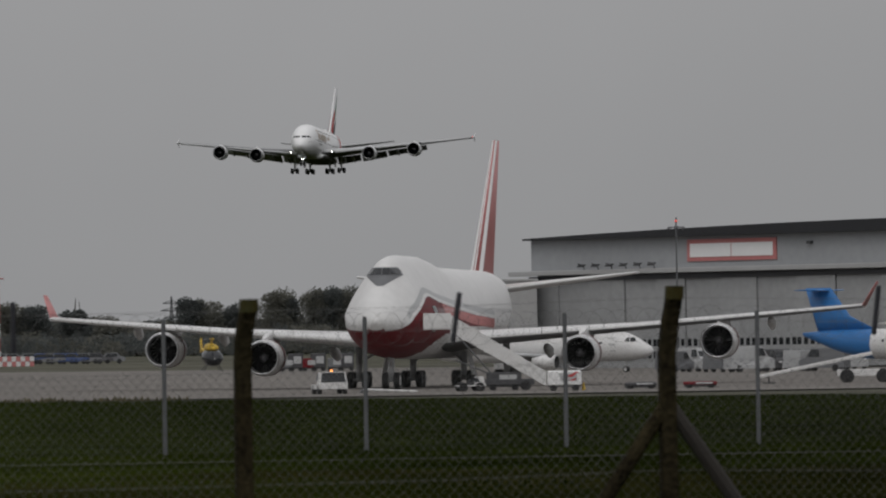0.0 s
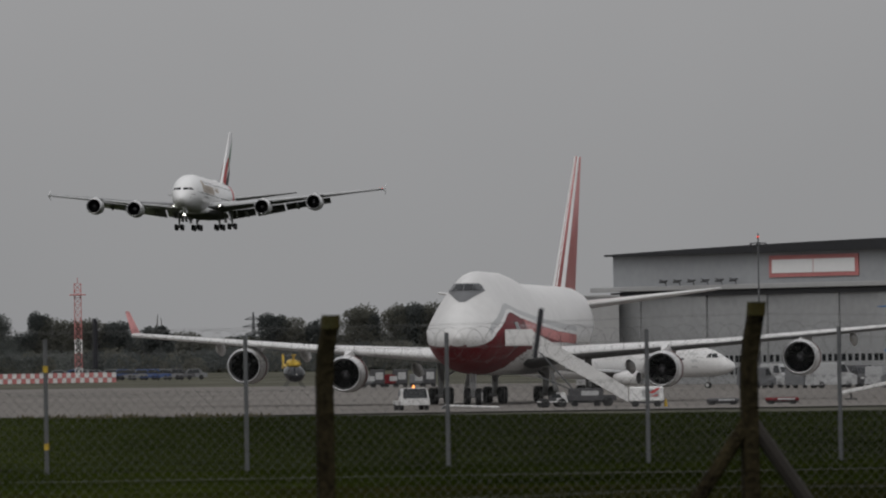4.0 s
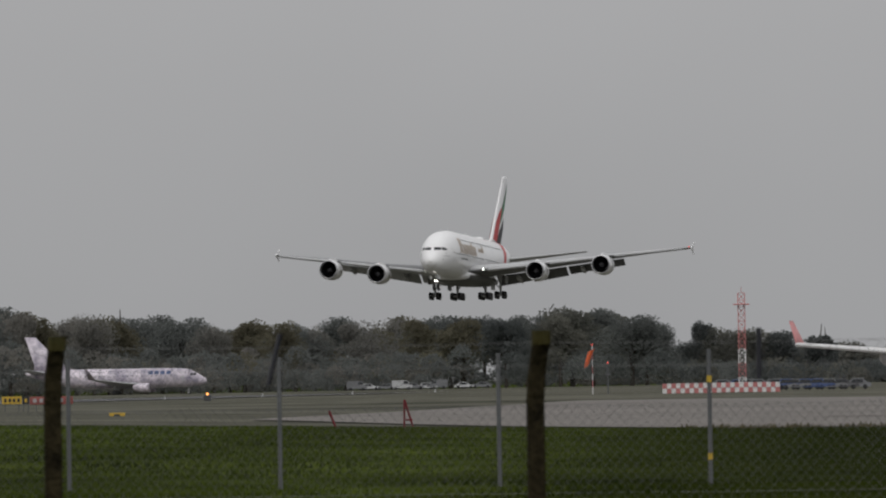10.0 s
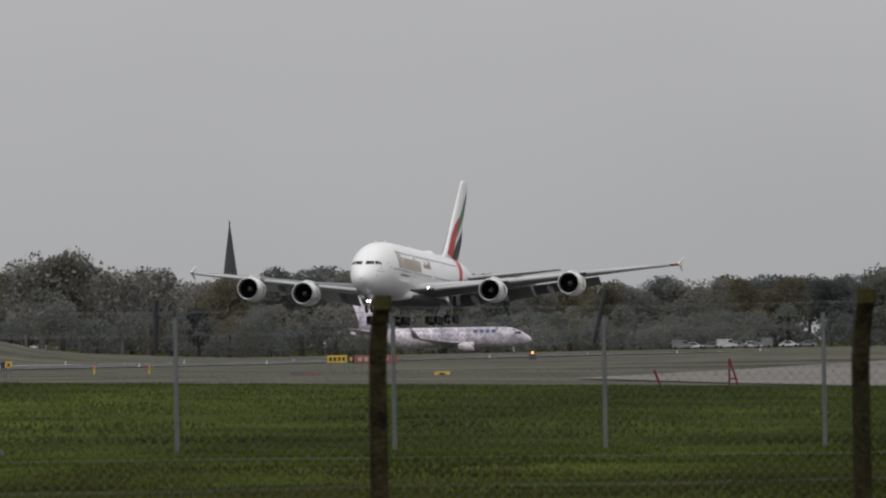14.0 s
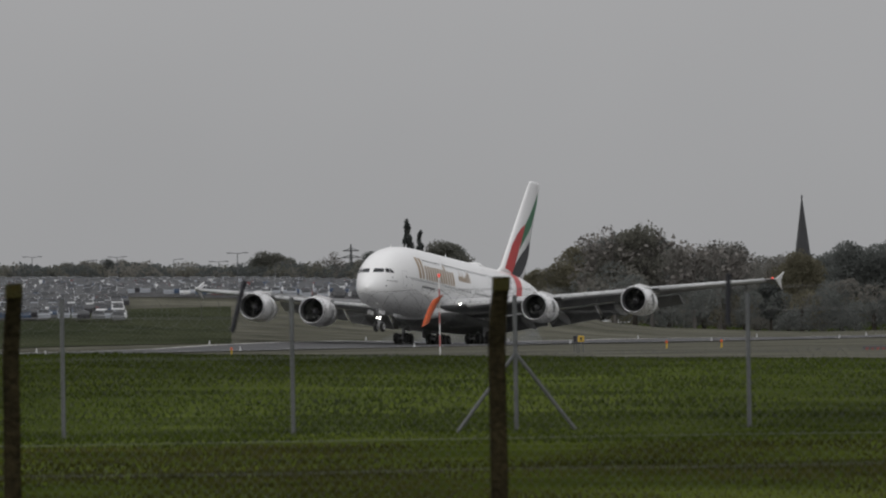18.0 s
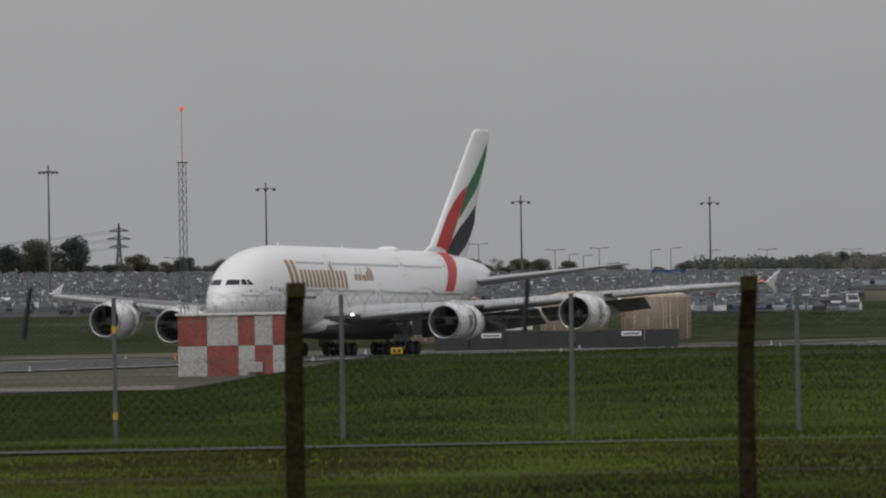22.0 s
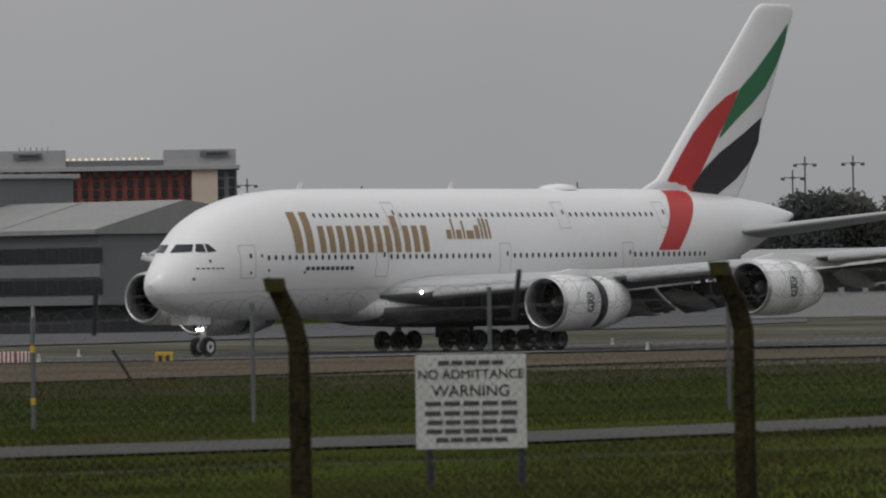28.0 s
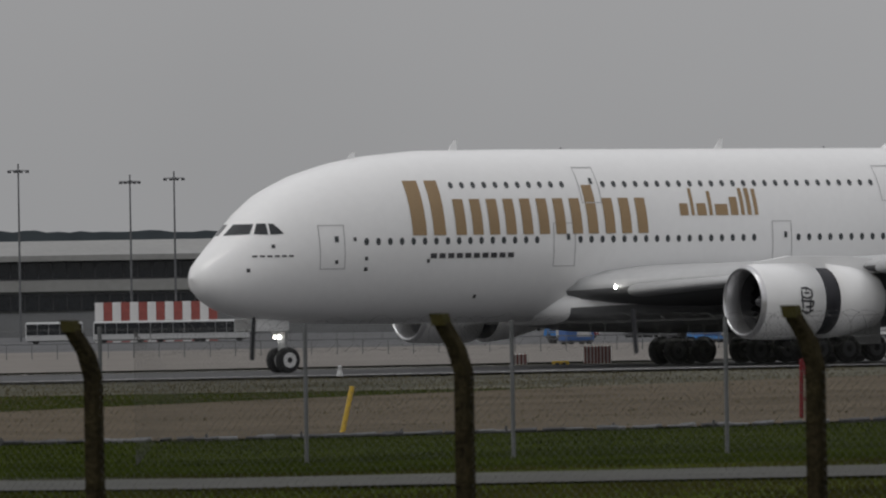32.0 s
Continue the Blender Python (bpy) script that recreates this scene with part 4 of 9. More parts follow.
strip("road_runway", -1500, 1300, -23, 23, M["asphalt"], "dark grey asphalt runway", "runway", .08)
for off in (-21.5, 21.5):
    strip("road_edge_line", -1500, 1300, off - .45, off + .45, M["paint"], "worn white runway edge line", "line", .12)
sheet("pavement_apron", band((-880, -600, -300, 300, 1700, 2600), (660, 600, 570, 560, 560, 560), (664, 800, 965, 970, 1000, 1000)), M["apron"], "pale worn concrete aircraft apron", "apron", .06)
sheet("road_perimeter", band((-16000, -13000, -10500, -8700, -7300, -6500, -4000, -3300, -2800, -1000, 2600), (104, 94.5, 89.5, 91, 90.5, 95, 105, 106.3, 107.2, 110, 118), (111, 102, 97, 98, 97, 102, 107.2, 107.6, 107.7, 110.4, 118.4)), M["road"], "narrow pale concrete perimeter road in the grass", "road", .03, nu=200, nd=3)
sheet("ground_earth", band((-15500, -13364, -12580, -11864, -11388, -10500, -9000, -7800, -7000, -6000), (180, 192, 197, 203, 213, 251, 300, 340, 375, 400), (240, 271, 316, 360, 395, 428, 460, 480, 470, 440)), M["earth"], "dry brown earth and dead grass beside the runway", "ground", .05, nu=160)
sheet("pavement_terminal", band((-16000, -12000, -10000, -8000, -6800), (470, 500, 585, 710, 900), (1640, 1640, 1640, 1500, 1500)), M["apron_dark"], "grey concrete terminal apron", "apron", .07, nu=80)
sheet("pavement_stand", band((-16000, -13500, -12000, -10600), (455, 470, 505, 560), (780, 790, 800, 700)), M["apron"], "pale concrete aircraft stand beyond the runway", "apron", .1, nu=60)
sheet("road_taxiway", band((-6600, -5600, -4600, -3900), (405, 408, 412, 420), (440, 445, 448, 452)), M["apron"], "pale concrete service strip", "taxiway", .06)
sheet("road_taxiway_far", band((-6600, -5000, -3600, -2400), (880, 960, 1000, 1060), (905, 985, 1030, 1090)), M["apron"], "pale concrete taxiway beyond the runway", "taxiway", .06)
sheet("road_carpark", band((-6500, -4600, -2790, -2680, -2095), (1300, 1250, 1252, 1490, 1500), (1660, 1660, 1660, 1660, 1600)), M["asphalt"], "dark asphalt car park on a rising slope", "car park", .08)

sheet("ground_bank", band((-6200, -5600, -4600, -3100, -2500), (1120, 1110, 1105, 1105, 1140), (1290, 1262, 1248, 1250, 1420)), M["bank"], "dark rough grass on the bank below the car park", "ground", .05, nu=80, nd=12)
sheet("ground_field", band((-15500, -9000, -6000, -3900, -2000, -700, 2600), (340, 340, 335, 335, 335, 335, 345), (1650, 1650, 1660, 1660, 1960, 1960, 1500)), M["field"], "dull olive-grey airfield grass along the runway", "ground", -.03, nu=200, nd=60)


# ---- fences ----
def fence_point(k, D, phi, k0, s=3.0):
    a = (k0 - k) * s
    return Vector((D * sin(phi) + a * cos(phi), D * cos(phi) - a * sin(phi), 0))


NEAR = (56.876, -0.23036, 5.96)
MID = (112.73, -0.3774, 18.677)
POSTS_NEAR = (2640, 1925, 1189, 437, -363, -1218, -2018, -2878, -3678, -4557, -5352, -6157, -6945, -7732, -8471, -9214, -9950, -10640, -11328, -11957, -12579, -13234, -13850, -14440)
POSTS_MID = (2330, 2000, 1670, 1337, 997, 643, 287, -67, -440, -828, -1201, -1586, -1998, -2393, -2799, -3198, -3605, -4007, -4432, -4855, -5265, -5675, -6090, -6515, -6940, -7362, -7782, -8171, -8574, -8989, -9386, -9783, -10176, -10573, -10958, -11334, -11722, -12083, -12461, -12827, -13190, -13550, -13900)


def on_line(u, D, phi):
    """The point of a fence line that shows at the bearing u."""
    d = D / cos(u / F - phi)
    return Vector((d * sin(u / F), d * cos(u / F), 0))


near_fence = thing("concrete_post_fence", Matrix.Identity(4), "chain-link fence on mossy cranked concrete posts", "fence")
TOPS_U = (-13234, -12579, -9214, -8471, -6157, -3678, -1218, 437, 1189)
TOPS_V = (834, 822, 745, 727, 640, 597, 560, 538, 514)


def near_top(p):
    u = F * atan2(p.x, p.y)
    return zat(np.interp(u, TOPS_U, TOPS_V), u, hypot(p.x, p.y))


rnd = random.Random(3)
for k, u in enumerate(POSTS_NEAR):
    p = on_line(u + (32 if k > 10 else -12), NEAR[0], NEAR[1])
    top = near_top(p)
    g = ground(p.x, p.y)
    along = Vector((cos(NEAR[1]), -sin(NEAR[1]), 0))
    back = Vector((sin(NEAR[1]), cos(NEAR[1]), 0))
    # below the crank the post is upright; above it leans to the outside and a little along the line
    crank = 0.42
    lean = -along * (0.125 if k > 10 else -0.02) + back * -0.12
    h = 0.052 if k < 8 else 0.059
    rings = []
    for z, off, hh in ((g - .3, Vector(), h * 1.05), (top - crank, Vector(), h), (top - crank * .55, lean * .3, h), (top - .02, lean, h * .95), (top, lean * 1.02, h * .8)):
        j = Vector((rnd.uniform(-.004, .004), rnd.uniform(-.004, .004), 0))
        c = Vector((p.x, p.y, z)) + off + j
        rings.append([c + along * a * hh + back * b * hh for a, b in ((-1, -.8), (-.8, -1), (.8, -1), (1, -.8), (1, .8), (.8, 1), (-.8, 1), (-1, .8))])
    post = Bag().rings(rings).make("post", M["concrete_post"], near_fence)
    cap = []
    for z, o in ((top - .06, .95), (top + .012, 1.03), (top + .03, 1.08)):
        c = Vector((p.x, p.y, z)) + lean * o
        cap.append([c + along * a * h * 1.05 + back * b * h * 1.05 for a, b in ((-1, -.7), (-.7, -1), (.7, -1), (1, -.7), (1, .7), (.7, 1), (-.7, 1), (-1, .7))])
    Bag().rings(cap).make("lichen_cap", M["moss"], post, "yellow lichen on the post's head")
    if k == 2:
        for sd in (-1, 1):
            q = p + along * sd * 0.95
            Bag().rod((p.x, p.y, top - .75), (q.x, q.y, g - .1), .05, n=8).make("strut", M["concrete_post"] if sd < 0 else M["darkwood"], near_fence)
    # loose dropper hanging from the top wires between two posts
    q = p + along * 1.5
    qt = near_top(q) + .03
    Bag().rod((q.x, q.y, qt), (q.x + rnd.uniform(-.09, .04), q.y, qt - .33), .018, n=6).make("dropper", M["black"], near_fence)


def mesh_fence(parent, K, k0, k1, low, high, wire, pitch, name):
    """Diagonal wires of a chain-link panel, as real wire."""
    bag_v, bag_f = [], []
    a, b = fence_point(k0, *K), fence_point(k1, *K)
    L = (b - a).length
    d = (b - a) / L
    nrm = Vector((-d.y, d.x, 0))
    H_ = 1.9
    for sgn in (1, -1):
        s = -H_
        while s < L + H_:
            ends = []
            for zz in (0.0, H_):
                q = s + sgn * (zz if sgn > 0 else zz)
                ends.append((q, zz))
            n = len(bag_v)
            for q, zz in ends:
                c = a + d * min(max(q, 0), L)
                zt = high(c)
                z = zt - H_ + zz
                o = nrm * (wire if sgn > 0 else -wire)
                for e1, e2 in ((-wire, 0), (wire, 0), (0, wire)):
                    bag_v.append((c.x + d.x * e1 + nrm.x * e2 + o.x, c.y + d.y * e1 + nrm.y * e2 + o.y, z))
            bag_f += [(n, n + 1, n + 4, n + 3), (n + 1, n + 2, n + 5, n + 4), (n + 2, n, n + 3, n + 5)]
            s += pitch
    ob = obj(name, bag_v, bag_f, M["wire"], parent)
    ob["kind"] = "stuff"
    return ob


mesh_fence(near_fence, NEAR, -3, 21, None, lambda c: near_top(c) - .44, .0017, .0707, "chain_link")
for dz in (-.46, -1.2, -.05, -.2):
    rings = []
    for k in np.arange(-3, 21.01, .5):
        a = fence_point(k, *NEAR)
        z = near_top(a) + dz - (.012 if k % 1 else 0)
        rings.append([(a.x, a.y + .002, z), (a.x, a.y - .002, z), (a.x, a.y, z + .003)])
    Bag().rings(rings).make("straining_wire", M["wire"], near_fence)

mid_fence = thing("steel_post_fence", Matrix.Identity(4), "galvanised steel-post security fence with coiled razor wire", "fence")
MT_U = (-13300, -8172, -6512, -3600, -833, 287, 1337)
MT_V = (840, 760, 650, 610, 588, 566, 550)


def mid_top(p):
    u = F * atan2(p.x, p.y)
    return zat(np.interp(u, MT_U, MT_V), u, hypot(p.x, p.y))


for k, u in enumerate(POSTS_MID):
    p = on_line(u, MID[0], MID[1])
    top, g = mid_top(p), ground(p.x, p.y)
    Bag().rod((p.x, p.y, g - .2), (p.x, p.y, top), .03, n=8).make("post", M["steel"], mid_fence)
    if k in (12, 35):
        for sd in (-1, 1):
            q = on_line(u + sd * 105, MID[0], MID[1])
            Bag().rod((p.x, p.y, top - .75), (q.x, q.y, ground(q.x, q.y)), .026, n=8).make("brace", M["steel"], mid_fence)
    if k in (7, 17, 27):
        for z in (g + .33, top - .45):
            Bag().rod((p.x, p.y, z), (p.x, p.y, z + .09), .034, n=8).make("yellow_band", M["yellow"], mid_fence, "yellow marker band")
mesh_fence(mid_fence, MID, -3, 37, None, lambda c: mid_top(c) - .06, .0013, .0707, "chain_link")
# flat-wrapped razor wire: overlapping rings clipped side by side along the head of the fence
coil, cf = [], []
crng_ = random.Random(21)
ends = fence_point(-3, *MID), fence_point(37, *MID)
way = (ends[1] - ends[0]).normalized()
for k in range(int((ends[1] - ends[0]).length / .24)):
    c = ends[0] + way * (k * .24 + crng_.uniform(-.03, .03))
    zc = mid_top(c) - .17 + crng_.uniform(-.025, .025)
    r, o = crng_.uniform(.21, .25), (.012 if k % 2 else -.012)
    n = len(coil)
    for i in range(22):
        a = 2 * pi * i / 22
        for q, e in ((r - .002, 0), (r + .002, 0), (r, .004)):
            coil.append((c.x + way.x * q * cos(a) - way.y * (o + e), c.y + way.y * q * cos(a) + way.x * (o + e), zc + q * sin(a)))
    for i in range(22):
        p0, p1 = n + 3 * i, n + 3 * ((i + 1) % 22)
        cf += [(p0 + e, p0 + (e + 1) % 3, p1 + (e + 1) % 3, p1 + e) for e in range(3)]
obj("razor_coil", coil, cf, M["wire"], mid_fence)["kind"] = "stuff"


# ---- general builders ----
def cuboid(name, c, s, material, parent, label="", bevel=0.03, m=None):
    return Bag().box(c, s, m, bevel).make(name, material, parent, label)


def lamp_mast(u, d, v, heads=4, r=.16, group="apron masts", w=1.6, label="tall galvanised floodlight mast with a ring of lamps"):
    p = spot(u, d)
    h = zat(v, u, d) - p.z
    th = thing("light_mast", pose(p.x, p.y, p.z, 0, 0, -math.degrees(u / F)), label, "light mast", group)
    Bag().rod((0, 0, -.2), (0, 0, h), r, r * .5, 10).make("pole", M["steel"], th)
    Bag().rod((0, 0, h - .5), (0, 0, h - .25), r * 1.7, n=10).rod((-w, 0, h - .35), (w, 0, h - .35), .06, n=6).make("head_frame", M["steel"], th)
    for k in range(heads):
        x = -w + 2 * w * k / max(1, heads - 1)
        Bag().box((x, -.2, h - .5), (w * .42, .5, .28), pose(0, 0, 0, 20), .05).make("lamp_head", M["darkmetal"], th)
    Bag().rod((0, 0, h), (0, 0, h + .6), r * .5, n=6).make("finial", M["darkmetal"], th)
    return th


def street_lamp(u, d, v, twin=False):
    p = spot(u, d)
    h = zat(v, u, d) - p.z
    th = thing("street_lamp", pose(p.x, p.y, p.z, 0, 0, -math.degrees(u / F)), "slender grey car park lamp post", "street lamp", "car park lamps")
    Bag().rod((0, 0, -.1), (0, 0, h), .09, .06, 8).make("pole", M["steel"], th)
    for sd in ((-1, 1) if twin else (1,)):
        Bag().rod((0, 0, h - .02), (sd * 1.2, 0, h + .12), .05, n=6).box((sd * 1.4, 0, h + .1), (.8, .3, .14)).make("lamp_head", M["steel"], th)
    return th


def lattice(bag, h, w0, w1, n, r=.05, z0=0.0, three=False):
    """A braced lattice mast, square or three-sided."""
    legs = [(cos(a), sin(a)) for a in ([pi / 4 + k * pi / 2 for k in range(4)] if not three else [pi / 2 + k * 2 * pi / 3 for k in range(3)])]
    for k in range(n):
        za, zb = z0 + h * k / n, z0 + h * (k + 1) / n
        wa, wb = w0 + (w1 - w0) * k / n, w0 + (w1 - w0) * (k + 1) / n
        for i, (x, y) in enumerate(legs):
            x2, y2 = legs[(i + 1) % len(legs)]
            bag.rod((x * wa, y * wa, za), (x * wb, y * wb, zb), r, n=4)
            bag.rod((x * wa, y * wa, za), (x2 * wb, y2 * wb, zb), r * .6, n=4)
            bag.rod((x * wb, y * wb, zb), (x2 * wb, y2 * wb, zb), r * .6, n=4)
    return bag


def pylon(u, d, v):
    p = spot(u, d)
    h = zat(v, u, d) - p.z
    th = thing("power_pylon", pose(p.x, p.y, p.z, 0, 0, -math.degrees(u / F) + 20), "grey steel lattice power pylon among far trees", "pylon", "pylons")
    b = lattice(Bag(), h * .55, h * .10, h * .03, 5, .13)
    lattice(b, h * .45, h * .035, h * .008, 6, .10, h * .55)
    b.make("tower", M["steel"], th)
    for q in (.62, .75, .88):
        w = h * (.16 if q != .75 else .2)
        Bag().rod((-w, 0, h * q), (w, 0, h * q), .2, n=4).rod((-w, 0, h * q), (0, 0, h * (q + .05)), .12, n=4).rod((w, 0, h * q), (0, 0, h * (q + .05)), .12, n=4).make("cross_arm", M["steel"], th)
    return th


def box_at(u0, u1, d, vt, vb=None, depth=10.0, up=0.0):
    """Centre, size and pose for a block whose front faces the eye, between two bearings; top at level vt."""
    um = (u0 + u1) / 2
    w = (u1 - u0) * d / F
    base = spot(um, d)
    z0 = base.z if vb is None else zat(vb, um, d)
    h = zat(vt, um, d) - z0
    return w, h, pose(base.x, base.y, z0, 0, 0, -math.degrees(um / F))


def wheel_small(parent, x, y, r, w, far=True):
    ob = Bag().turn([(-w / 2, r * .6), (-w / 2, r * .9), (-w * .3, r), (w * .3, r), (w / 2, r * .9), (w / 2, r * .6)], "y", 14).make("wheel", M["rubber"], parent, "", True)
    ob.matrix_basis = pose(x, y, r)
    if far:
        return ob
    Bag().turn([(-w * .53, r * .1), (-w * .52, r * .55), (w * .52, r * .55), (w * .53, r * .1)], "y", 10).make("rim", M["belly"], ob)
    return ob


def vehicle(m, name, label, category, length, width, height, paint, cab=(.55, .95), low=.45, van=False, group="", bed=None, far=True):
    """A road vehicle along X: body, glazing, lights, four wheels."""
    th = thing(name, m, label, category, group)
    L, W, H = length / 2, width / 2, height
    if van:
        prof = [(-L, .35), (-L, H), (L * .45, H), (L * .72, H * .62), (L, H * .5), (L, .35)]
        glass = [(L * .46, H * .95), (L * .70, H * .64)]
    elif bed:
        prof = [(-L, .4), (-L, H * .45), (L * cab[0] - L * .15, H * .45), (L * cab[0] - L * .1, H), (L * .85, H), (L, H * .5), (L, .4)]
        glass = [(L * .86, H * .96), (L * .99, H * .55)]
    else:
        prof = [(-L, .35), (-L, H * .6), (-L * .75, H * .66), (-L * .5, H), (L * .18, H), (L * .5, H * .64), (L * .95, H * .55), (L, H * .4), (L, .35)]
        glass = [(L * .2, H * .96), (L * .49, H * .66)]
    rings = []
    for y, k in ((-W, .94), (-W * .96, 1), (W * .96, 1), (W, .94)):
        rings.append([(x, y * (1 if z < H * .6 else .88), .35 + (z - .35) * k) for x, z in prof])
    Bag().rings(rings).make("body", paint, th)
    (xa, za), (xb, zb) = glass
    Bag().add([(xa + .03, -W * .78, za + .02), (xa + .03, W * .78, za + .02), (xb + .03, W * .86, zb + .02), (xb + .03, -W * .86, zb + .02)], [(0, 1, 2, 3)]).make("windscreen", M["glass"], th)
    for sd in (-1, 1):
        x0, x1 = (L * .1, L * .6) if (van or bed) else (-L * .5, L * .3)
        z0, z1 = H * .64, H * .93
        Bag().add([(x0, sd * (W * .965), z0), (x1, sd * (W * .965), z0), (x1 - .25 * (x1 - x0), sd * (W * .9), z1), (x0 + .08, sd * (W * .9), z1)], [(0, 1, 2, 3)]).make("side_window", M["glass"], th)
        for x in (-L * .62, L * .62):
            wheel_small(th, x, sd * (W - .12), .34, .24, far)
        Bag().box((L + .005, sd * W * .7, H * .43), (.05, .3, .16)).make("headlight", M["white"], th)
    return th


def tree_mesh(name, seed, h, w, trunk, leaf, size, count, blobs=9, shape=1.0, bare=False, low=.42):
    """A tree at the origin: tapered trunk, limbs and a crown of many small leaf clumps."""
    rg = np.random.RandomState(seed)
    th = thing(name, Matrix.Identity(4), "", "tree")
    b = Bag().rod((0, 0, -.3), (0, 0, h * .35), trunk, trunk * .7, 7).rod((0, 0, h * .35), (rg.uniform(-.5, .5), rg.uniform(-.5, .5), h * .8), trunk * .7, trunk * .15, 6)
    cs = []
    for k in range(blobs):
        a, q = rg.uniform(0, 2 * pi), rg.uniform(.0, 1)
        z = h * (low + (.88 - low) * q)
        r = w * .5 * (1 - abs(q - .35) * .75) * rg.uniform(.35, .75) / shape
        c = Vector((r * cos(a), r * sin(a), z))
        cs.append((c, w * rg.uniform(.22, .36) * (1 - .3 * q)))
        b.rod((0, 0, h * rg.uniform(.25, .5)), c, trunk * .35, trunk * .08, 5)
    if bare:
        for c, r in cs:
            for k in range(26):
                d = Vector(rg.normal(size=3)).normalized()
                d.z = abs(d.z) * .8 + .1
                e_ = c + d * r * rg.uniform(.5, 1.15)
                b.rod(c * .9 + Vector((0, 0, .1 * c.z * .0)), e_, trunk * .09, trunk * .03, 3, False)
    b.make("trunk", M["bark"] if not bare else M["twig"], th)
    n = count
    pts, sz = [], []
    for k in range(n):
        c, r = cs[rg.randint(len(cs))]
        d = rg.normal(size=3)
        d /= np.linalg.norm(d)
        q = rg.uniform(.55, 1.05) * r
        pts.append((c.x + d[0] * q, c.y + d[1] * q, max(h * .12, c.z + d[2] * q * .85)))
        sz.append(size * rg.uniform(.5, 1.3))
    vs, fs = [], []
    for (x, y, z), s in zip(pts, sz):
        u_ = rg.normal(size=3)
        u_ /= np.linalg.norm(u_)
        w_ = np.cross(u_, rg.normal(size=3))
        w_ /= np.linalg.norm(w_) + 1e-6
        k = len(vs)
        c = np.array((x, y, z))
        vs += [c - u_ * s * 1.1, c + w_ * s * .75 + u_ * s * .3, c - w_ * s * .75 + u_ * s * .3]
        fs.append((k, k + 1, k + 2))
    obj("crown", vs, fs, leaf, th)
    return th


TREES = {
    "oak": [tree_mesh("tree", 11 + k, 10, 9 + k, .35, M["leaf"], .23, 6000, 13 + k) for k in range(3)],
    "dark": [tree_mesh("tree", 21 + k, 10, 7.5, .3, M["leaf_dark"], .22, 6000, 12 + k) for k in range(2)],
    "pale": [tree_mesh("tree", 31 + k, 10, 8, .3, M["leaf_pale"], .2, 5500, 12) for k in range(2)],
    # the next two kinds carry the most haze in their leaf colour
    "grey": [tree_mesh("tree", 81 + k, 10, 9 + k, .32, M["leaf_haze_grey"], .2, 6500, 13 + k) for k in range(2)],
    "hazed": [tree_mesh("tree", 91 + k, 10, 8 + k, .32, M["leaf_haze_blue"], .2, 6500, 12 + k) for k in range(2)],
    "bare": [tree_mesh("tree", 41 + k, 10, 8.5, .25, M["twig"], .3, 300, 9, bare=True) for k in range(2)],
    "poplar": [tree_mesh("tree", 51, 10, 2.2, .2, M["leaf_dark"], .28, 3000, 34, low=.1)],
    "fir": [tree_mesh("tree", 61, 10, 4.5, .25, M["leaf_dark"], .3, 2400, 16, 1.4, low=.25)],
    "bush": [tree_mesh("bush", 71, 4, 6, .15, M["leaf"], .28, 1500, 9)]}
TREE_LABEL = {"grey": "leafy tree in a far belt, grey haze in its leaf colour", "hazed": "leafy tree in a far belt, blue haze in its leaf colour", "oak": "broad green-brown leafy tree in a far belt", "dark": "dark green leafy tree in a far belt", "pale": "autumn yellow-green tree in a far belt", "bare": "bare grey-brown leafless tree", "poplar": "tall slender dark poplar tree", "fir": "dark conical evergreen tree", "bush": "low green bush in a far belt"}
USED = set()
trnd = random.Random(77)


def tree(kind, u, d, v, wide=1.0, base=None):
    """A tree whose top shows at level v."""
    src = TREES[kind][trnd.randrange(len(TREES[kind]))]
    p = spot(u, d)
    h = max(1.5, zat(v, u, d) - p.z) / (9.3 if kind != "bush" else 4.4)
    m = pose(p.x, p.y, p.z, 0, 0, trnd.uniform(0, 360)) @ Matrix.Diagonal((h * wide, h * wide, h, 1))
    if src.name in USED:
        ob = copy_thing(src, m)
        ob.matrix_basis = m
    else:
        USED.add(src.name)
        ob = src
        ob.matrix_basis = m
    return tagged(ob, TREE_LABEL[kind], "tree" if kind != "bush" else "bush", "trees of the far belt" if kind != "bush" else "bushes")


def skyline(points, d, step, kinds, seed, depth=60, wide=1.1, jag=10):
    """A belt of trees under a skyline given as (bearing, level) pairs."""
    rg = random.Random(seed)
    us_ = [p[0] for p in points]
    vs_ = [p[1] for p in points]
    u = min(us_)
    while u < max(us_):
        v = float(np.interp(u, sorted(us_), [q for _, q in sorted(zip(us_, vs_))]))
        tree(rg.choice(kinds), u, d + rg.uniform(-depth, depth), v + rg.uniform(-jag * .3, jag), wide * rg.uniform(.85, 1.2))
        u += step * rg.uniform(.7, 1.3)


